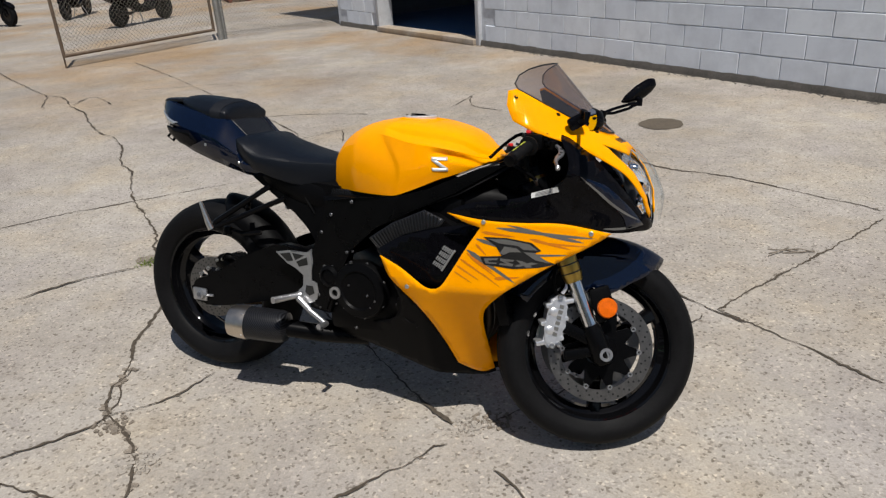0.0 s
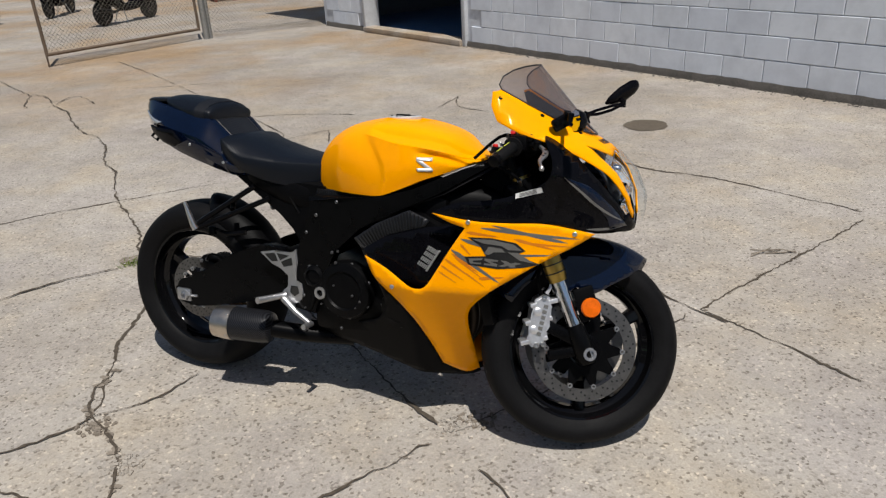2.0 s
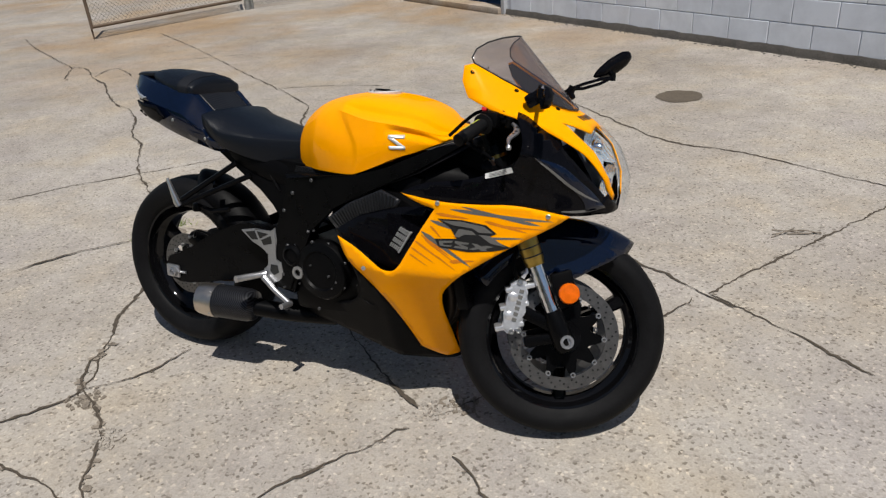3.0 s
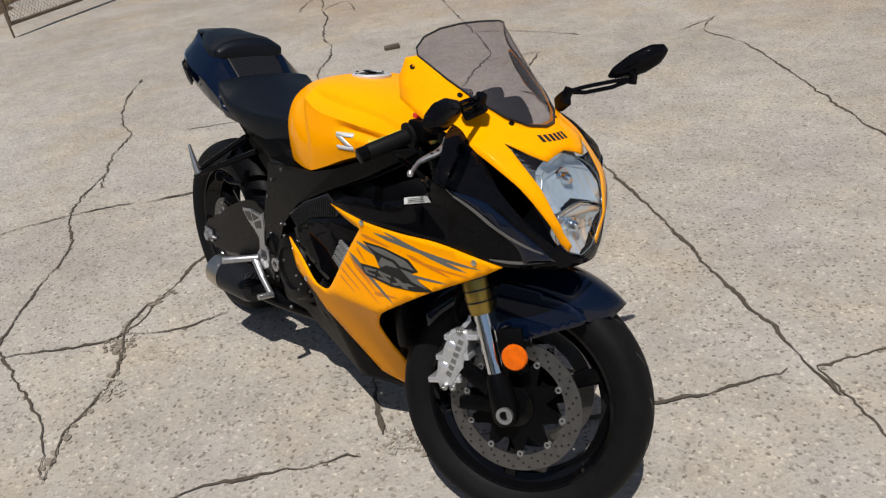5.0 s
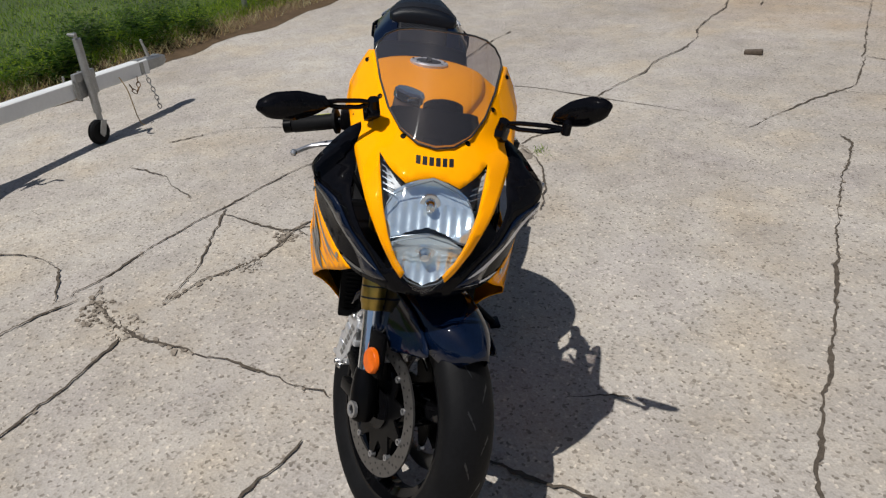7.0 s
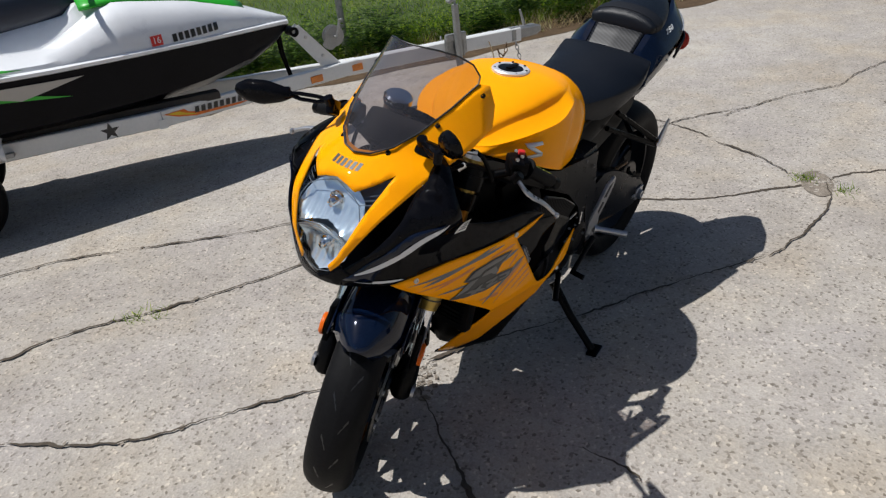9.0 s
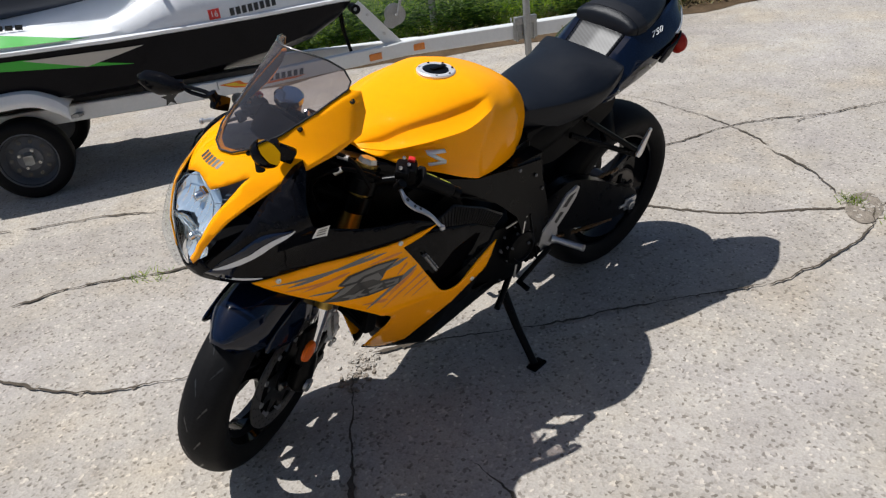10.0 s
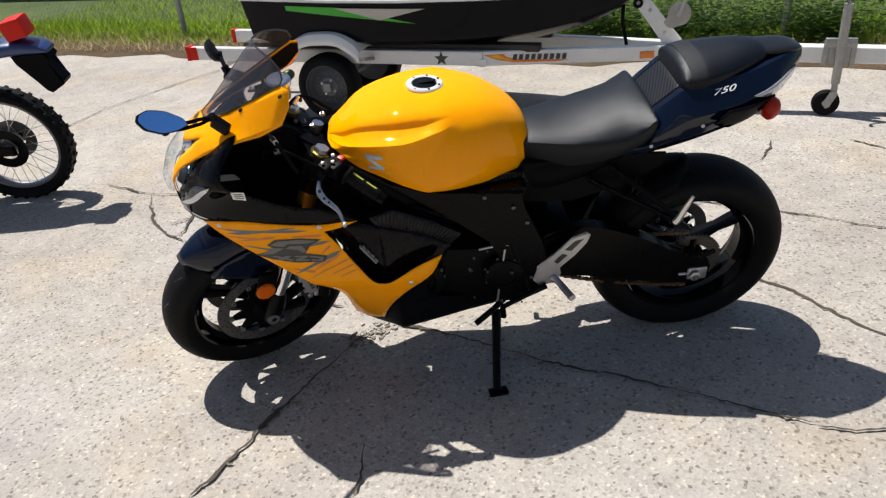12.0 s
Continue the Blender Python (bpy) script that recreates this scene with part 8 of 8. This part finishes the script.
for e in (1, -1):
    for pts, mat, nm, lab in (([(3.98, 0.775), (3.62, 0.755), (3.13, 0.635), (3.55, 0.690), (3.98, 0.745)], HULLGREEN, "green_flash", "bright green flash on the hull"),
                              ([(3.64, 0.752), (3.06, 0.726), (3.36, 0.666)], HULLGREY, "grey_flash", "pale grey wedge on the hull")):
        bm = bmesh.new()
        sheet(bm, pts, lambda u, v: hull_side(u, v, 0.004 if nm == "green_flash" else 0.008, e), 0.03)
        part(nm, bm, mat, hull, lab)
    bm = bmesh.new()
    sheet(bm, [(3.95, 0.895), (3.85, 0.905), (3.45, 0.835), (3.30, 0.812), (3.60, 0.825), (3.90, 0.845)], lambda u, v: hull_side(u, v, 0.012, e), 0.03)
    part("green_wedge", bm, HULLGREEN, deck, "green wedge on the deck's side")
    for i in range(5):
        bm = bmesh.new()
        u0 = 3.82 - 0.045 * i
        sheet(bm, [(u0, 0.907 - 0.004 * i), (u0 - 0.034, 0.903 - 0.004 * i), (u0 - 0.040, 0.928 - 0.004 * i), (u0 - 0.006, 0.932 - 0.004 * i)], lambda u, v: hull_side(u, v, 0.004, e), 0.03)
        part("model_mark", bm, INKDECAL, deck)
    for i in range(8):
        bm = bmesh.new()
        u0 = 2.585 - 0.034 * i
        sheet(bm, [(u0, 0.785 + 0.001 * i), (u0 - 0.024, 0.786 + 0.001 * i), (u0 - 0.024, 0.826 + 0.001 * i), (u0, 0.825 + 0.001 * i)], lambda u, v: hull_side(u, v, 0.004, e), 0.02)
        part("registration_bar", bm, INKDECAL, deck)
    bm = bmesh.new()
    sheet(bm, [(2.70, 0.785), (2.64, 0.786), (2.64, 0.838), (2.70, 0.837)], lambda u, v: hull_side(u, v, 0.004, e), 0.02)
    stk = part("year_sticker", bm, REDPAINT, deck, "red year sticker that reads 16")
    tx = bpy.data.curves.new("year_text", "FONT")
    tx.body, tx.size, tx.align_x, tx.align_y, tx.extrude = "16", 0.046, "CENTER", "CENTER", 0.0006
    tmp = new("tmp", tx)
    dg = bpy.context.evaluated_depsgraph_get()
    me = bpy.data.meshes.new_from_object(tmp.evaluated_get(dg))
    bpy.data.objects.remove(tmp)
    me.materials.clear()
    me.materials.append(WHITEPLASTIC)
    p = hull_side(2.67, 0.811, 0.006, e)
    a, b = hull_side(2.64, 0.811, 0.006, e), hull_side(2.70, 0.811, 0.006, e)
    ux = (a - b).normalized() * e
    uz = Vector((0, 0, 1))
    uz = (hull_side(2.67, 0.835, 0.006, e) - hull_side(2.67, 0.79, 0.006, e)).normalized()
    un = ux.cross(uz)
    txt = new("year_text", me)
    txt.parent = stk
    txt.matrix_basis = Matrix(((ux.x, uz.x, un.x, p.x), (ux.y, uz.y, un.y, p.y), (ux.z, uz.z, un.z, p.z), (0, 0, 0, 1)))


# ---- trail bike at the yard's edge ----
def spoked_wheel(parent, c, R, half, name, knobs):
    bm = bmesh.new()
    lathe(bm, [(R * 0.80, -half * 0.55), (R * 0.84, -half * 0.85), (R * 0.93, -half), (R * 0.985, -half * 0.6), (R * 0.985, half * 0.6), (R * 0.93, half), (R * 0.84, half * 0.85), (R * 0.80, half * 0.55)], c, "y", 48, True)
    w = part(name, bm, RUBBER, parent, "knobbly tyre on a wire-spoked wheel")
    for i in range(knobs):
        for j, y in enumerate((-0.7, 0.0, 0.7)):
            a = 2 * math.pi * (i + (0.5 if j == 1 else 0)) / knobs
            bm = bmesh.new()
            rr = R * (0.988 if j == 1 else 0.968)
            box(bm, (c[0] + rr * math.cos(a), c[1] + y * half, c[2] + rr * math.sin(a)), (0.012, half * 0.50, 0.021), (0, -math.degrees(a), 0), 0.003, 1)
            part("tread_block", bm, RUBBER, w)
    bm = bmesh.new()
    lathe(bm, [(R * 0.76, -half * 0.5), (R * 0.82, -half * 0.55), (R * 0.79, -half * 0.3), (R * 0.78, 0), (R * 0.79, half * 0.3), (R * 0.82, half * 0.55), (R * 0.76, half * 0.5), (R * 0.745, 0)], c, "y", 48, True)
    part("alloy_rim", bm, surface("dull_rim", (0.20, 0.20, 0.205), 0.45, metal=0.8, var=0.2), w, "dull silver alloy rim")
    bm = bmesh.new()
    lathe(bm, [(0.02, -0.05), (0.045, -0.05), (0.028, -0.02), (0.028, 0.02), (0.045, 0.05), (0.02, 0.05)], c, "y", 20, True)
    part("hub", bm, ALLOY, w)
    for i in range(32):
        a = 2 * math.pi * i / 32
        e = 0.3 if i % 4 < 2 else -0.3
        y = 0.04 if i % 2 else -0.04
        bm = bmesh.new()
        tube(bm, [(c[0] + 0.042 * math.cos(a + e * 3), c[1] + y, c[2] + 0.042 * math.sin(a + e * 3)), (c[0] + R * 0.76 * math.cos(a), c[1], c[2] + R * 0.76 * math.sin(a))], 0.0017, 4, False)
        part("wire_spoke", bm, STEEL, w)
    return w


TRAILBLUE = surface("trail_bike_blue", (0.01, 0.03, 0.12), 0.35, coat=0.5)
dirt = thing("trail_bike", pose(1.395, -0.187, 0, 0, 0, -22.0) @ pose(0, 0, 0, -9, 0, 0), "dark trail motorcycle with knobbly tyres leaning on its stand", "motorcycle")
spoked_wheel(dirt, (0, 0, 0.325), 0.325, 0.055, "rear_wheel", 34)
spoked_wheel(dirt, (1.38, 0, 0.345), 0.345, 0.045, "front_wheel", 34)
bm = bmesh.new()
lathe(bm, [(0.05, -0.002), (0.105, -0.002), (0.110, 0.0), (0.105, 0.002), (0.05, 0.002)], (0, -0.062, 0.325), "y", 36, True)
part("brake_disc", bm, DISC, dirt)
bm = bmesh.new()
lathe(bm, [(0.06, 0.055), (0.110, 0.055), (0.110, 0.061), (0.06, 0.061)], (0, 0, 0.325), "y", 40, True)
part("sprocket", bm, SATIN, dirt)
for s in (1, -1):
    bm = bmesh.new()
    plate(bm, [(-0.06, 0.30), (-0.06, 0.35), (0.10, 0.37), (0.50, 0.44), (0.55, 0.40), (0.50, 0.35), (0.10, 0.305)], side(0.075, s), 0.03, 0.006)
    part("swingarm", bm, SATIN, dirt)
    bm = bmesh.new()
    tube(bm, [(1.36, s * 0.10, 0.33), (1.05, s * 0.10, 1.02)], 0.024, 12)
    part("fork_leg", bm, ALLOY, dirt)
    bm = bmesh.new()
    tube(bm, [(1.02, s * 0.05, 1.04), (1.0, s * 0.18, 1.10), (0.90, s * 0.40, 1.10)], 0.012, 10)
    part("handlebar", bm, SATIN, dirt)
    bm = bmesh.new()
    tube(bm, [(0.99, s * 0.12, 0.93), (0.60, s * 0.14, 0.80), (0.25, s * 0.12, 0.82)], 0.018, 10)
    tube(bm, [(0.60, s * 0.14, 0.80), (0.50, s * 0.12, 0.42), (0.90, s * 0.10, 0.28), (1.02, s * 0.05, 0.85)], 0.018, 10)
    part("frame_tube", bm, SATIN, dirt)
bm = bmesh.new()
section_loft(bm, rows_through([(0.92, 0.05, 0.88, 0.96), (0.80, 0.10, 0.82, 1.0), (0.65, 0.11, 0.80, 0.96), (0.55, 0.08, 0.80, 0.90)]), 20, 0.65)
part("fuel_tank", bm, TRAILBLUE, dirt, "dark blue fuel tank", 60)
bm = bmesh.new()
section_loft(bm, rows_through([(0.62, 0.07, 0.83, 0.90), (0.40, 0.10, 0.80, 0.89), (0.15, 0.10, 0.83, 0.93), (-0.08, 0.08, 0.87, 0.95), (-0.16, 0.05, 0.89, 0.94)]), 20, 0.6)
part("seat", bm, VINYL, dirt, "", 60)
bm = bmesh.new()
section_loft(bm, rows_through([(0.10, 0.10, 0.775, 0.84), (-0.08, 0.095, 0.80, 0.87), (-0.24, 0.085, 0.815, 0.885), (-0.36, 0.07, 0.815, 0.865), (-0.41, 0.05, 0.815, 0.835)]), 20, 0.6)
part("rear_mudguard", bm, TRAILBLUE, dirt)
bm = bmesh.new()
plate(bm, [(-0.22, 0.82), (-0.39, 0.825), (-0.415, 0.79), (-0.385, 0.77), (-0.435, 0.665), (-0.428, 0.648), (-0.358, 0.610), (-0.335, 0.625), (-0.24, 0.775)], lambda u, v, w: Vector((u, -0.055 + w, v)), 0.11, 0.008)
part("plate_holder", bm, PLASTIC, dirt, "long black plate holder")
bm = bmesh.new()
box(bm, (-0.290, 0, 0.940), (0.11, 0.11, 0.095), (0, 12, 0), 0.014)
part("tail_lamp", bm, REDLENS, dirt, "red tail lamp")
bm = bmesh.new()
box(bm, (0.72, 0, 0.46), (0.32, 0.22, 0.26), (0, 8, 0), 0.04)
box(bm, (0.80, 0, 0.68), (0.15, 0.14, 0.20), (0, -10, 0), 0.02)
part("engine", bm, ENGINE, dirt)
bm = bmesh.new()
tube(bm, [tuple(p) for p in smooth([(0.88, -0.05, 0.66), (0.98, -0.08, 0.55), (0.70, -0.16, 0.50), (0.35, -0.15, 0.62), (0.0, -0.14, 0.70)], 6)], [0.02] * 13 + [0.045] * 12, 12)
part("exhaust", bm, SATIN, dirt)
bm = bmesh.new()
guard(bm, (1.38, 0, 0.345), 0.40, 40, 125, 0.06, 0.02, 16)
solid(part("front_mudguard", bm, TRAILBLUE, dirt), 0.004)
bm = bmesh.new()
tube(bm, [(0.48, 0.12, 0.34), (0.44, 0.22, 0.035)], 0.012, 8)
part("side_stand", bm, SATIN, dirt)


# ---- scooters parked beyond the gate ----
def scooter(m, label):
    sc = thing("scooter", m, label, "scooter", "scooters beyond the gate")
    for x, nm in ((0.0, "rear_wheel"), (1.28, "front_wheel")):
        bm = bmesh.new()
        lathe(bm, [(0.13, -0.05), (0.16, -0.06), (0.21, -0.05), (0.235, -0.02), (0.235, 0.02), (0.21, 0.05), (0.16, 0.06), (0.13, 0.05)], (x, 0, 0.235), "y", 32, True)
        w = part(nm, bm, RUBBER, sc)
        bm = bmesh.new()
        lathe(bm, [(0.135, -0.04), (0.12, -0.015), (0.04, -0.03), (0.03, -0.05), (0.03, 0.05), (0.04, 0.03), (0.12, 0.015), (0.135, 0.04)], (x, 0, 0.235), "y", 24)
        part("rim", bm, RIMBLACK, w)
    bm = bmesh.new()
    section_loft(bm, rows_through([(-0.38, 0.06, 0.62, 0.72), (-0.20, 0.13, 0.50, 0.76), (0.10, 0.17, 0.38, 0.74), (0.38, 0.15, 0.30, 0.66), (0.52, 0.12, 0.22, 0.40), (0.80, 0.14, 0.22, 0.36), (0.98, 0.15, 0.26, 0.50)]), 20, 0.6)
    part("body", bm, GLOSSBLACK, sc, "", 60)
    bm = bmesh.new()
    section_loft(bm, rows_through([(-0.30, 0.09, 0.72, 0.80), (0.0, 0.14, 0.71, 0.80), (0.28, 0.12, 0.68, 0.77), (0.40, 0.08, 0.66, 0.72)]), 20, 0.6)
    part("seat", bm, VINYL, sc, "", 60)
    bm = bmesh.new()
    section_loft(bm, rows_through([(0.92, 0.16, 0.28, 0.62), (1.00, 0.20, 0.34, 0.86), (1.12, 0.13, 0.42, 0.98), (1.20, 0.06, 0.55, 0.84)]), 20, 0.6)
    part("leg_shield", bm, GLOSSBLACK, sc, "", 60)
    bm = bmesh.new()
    for s in (1, -1):
        tube(bm, [(1.28, s * 0.07, 0.235), (1.20, s * 0.06, 0.55)], 0.02, 10)
        tube(bm, [(1.06, 0, 0.98), (1.0, s * 0.14, 1.03), (0.92, s * 0.32, 1.02)], 0.014, 10)
    part("fork_and_bar", bm, SATIN, sc)
    bm = bmesh.new()
    guard(bm, (1.28, 0, 0.235), 0.26, 30, 140, 0.07, 0.02, 14)
    solid(part("front_mudguard", bm, GLOSSBLACK, sc), 0.004)
    bm = bmesh.new()
    tube(bm, [(0.45, 0, 0.25), (0.15, -0.14, 0.24), (-0.25, -0.16, 0.32)], [0.02, 0.03, 0.045], 12)
    part("exhaust", bm, SATIN, sc)
    bm = bmesh.new()
    box(bm, (-0.40, 0, 0.66), (0.04, 0.14, 0.07), (0, 15, 0), 0.01)
    part("tail_lamp", bm, REDLENS, sc)
    bm = bmesh.new()
    for s in (1, -1):
        tube(bm, [(0.48, s * 0.08, 0.24), (0.44, s * 0.16, 0.012)], 0.010, 8)
    part("centre_stand", bm, STEEL, sc)
    return sc


scooter(aim((-6.95, 14.45), (-6.55, 15.75)), "black scooter parked in the sun beyond the gate")
scooter(aim((-9.35, 17.7), (-9.15, 16.4)), "black scooter parked end-on beyond the gate")
scooter(aim((-11.2, 16.2), (-10.1, 15.75)), "black scooter parked at the far side of the lot")
bm = bmesh.new()
WOOD = surface("red_brown_wood", (0.16, 0.055, 0.035), 0.7, var=0.3, scale=12)
pal = thing("pallet", aim((-6.2, 18.6), (-5.0, 19.2)), "red-brown wooden pallet lying beyond the gate", "pallet")
for i in range(6):
    bm = bmesh.new()
    box(bm, (0.5, 0.1 + 0.17 * i, 0.125), (1.1, 0.12, 0.03), (0, 0, 0), 0.004)
    part("deck_board", bm, WOOD, pal)
for i in range(3):
    bm = bmesh.new()
    box(bm, (0.05 + 0.45 * i, 0.52, 0.055), (0.09, 1.0, 0.11), (0, 0, 0), 0.004)
    part("bearer", bm, WOOD, pal)

# ---- neighbour's house behind the fence ----
SIDING = surface("grey_siding", (0.40, 0.42, 0.45), 0.6, var=0.06, scale=6)
LATTICE = surface("dark_skirting", (0.03, 0.032, 0.035), 0.85, var=0.4, scale=14)
house = thing("house", LAWN_M @ pose(4.5, -4.0, 0.06), "house with pale grey lap siding behind the fence", "house")
bm = bmesh.new()
box(bm, (6.0, -4.0, 0.03), (12.0, 8.0, 0.12))
part("foundation", bm, LATTICE, house, "dark foundation skirting")
bm = bmesh.new()
box(bm, (6.0, -4.05, 1.63), (11.9, 7.9, 3.09))
wallh = part("wall", bm, SIDING, house)
for i in range(24):
    bm = bmesh.new()
    z = 0.10 + 0.125 * i
    plate(bm, [(0.0, z), (0.022, z), (0.008, z + 0.128), (0.0, z + 0.128)], lambda u, v, w: Vector((0.0 + w, -0.10 + u + 0.0, v)), 12.0)
    part("siding_board", bm, SIDING, wallh)
bm = bmesh.new()
loft(bm, [[(x, 0.5, 3.15), (x, -4.0, 5.2), (x, -8.5, 3.15)] for x in (-0.4, 12.4)])
part("roof", bm, surface("roof_shingle", (0.07, 0.065, 0.06), 0.9, var=0.3, scale=20), house)

# tufts of grass in the cracks
for k, (cx, cy, n) in enumerate(((-1.50, 3.44, 90), (0.02, 0.88, 40), (-1.36, 3.60, 30), (-0.02, 0.95, 30))):
    d = np.random.RandomState(50 + k)
    a, b, h = d.uniform(0, 6.28, n), d.uniform(0, 6.28, n), d.uniform(0.012, 0.04, n)
    root = np.stack([cx + d.normal(0, 0.03, n), cy + d.normal(0, 0.03, n), 0 * h + 0.002], 1)
    sd = np.stack([np.cos(a), np.sin(a), 0 * a], 1) * 0.002
    tip = np.stack([np.cos(b) * h, np.sin(b) * h, h], 1)
    me = bpy.data.meshes.new("grass_tuft")
    me.from_pydata(np.stack([root - sd, root + sd, root + tip], 1).reshape(-1, 3).tolist(), [], np.arange(n * 3).reshape(-1, 3).tolist())
    me.materials.append(GRASS)
    tagged(new("grass_tuft", me), "small tuft of green grass in a concrete crack", "grass", "", "stuff")

# ---- blocks of the wall, course by course ----
block_dice = random.Random(9)


def block_mesh(w, h):
    bm = bmesh.new()
    box(bm, (0, 0, 0), (w, 0.02, h), (0, 0, 0), 0.004, 1)
    bmesh.ops.recalc_face_normals(bm, faces=bm.faces)
    me = bpy.data.meshes.new("block")
    bm.to_mesh(me)
    bm.free()
    me.materials.append(BLOCK)
    return me


FULL, HALF = block_mesh(0.400, 0.196), block_mesh(0.196, 0.196)
CH, CW = 0.2035, 0.4065
rest = bmesh.new()
for row in range(15):
    z = 0.058 + CH * (row + 0.5)
    x = -6.0 + (CW / 2 if row % 2 else 0)
    while x + CW <= WALL_END + 0.01:
        c = x + CW / 2
        x += CW
        if DOOR_A - 0.25 < c < DOOR_B + 0.25 and z < 2.5:
            continue
        off = block_dice.uniform(-0.0012, 0.0012)
        if row < 6:
            ob = new("block", FULL)
            ob.parent = wall
            ob.matrix_basis = pose(c, off, z, 0, 0, block_dice.uniform(-0.12, 0.12))
        else:
            box(rest, (c, off, z), (0.400, 0.02, 0.196))
up_rows = part("upper_block", rest, BLOCK, wall, "blocks of the upper courses")
tagged(up_rows, kind="stuff")
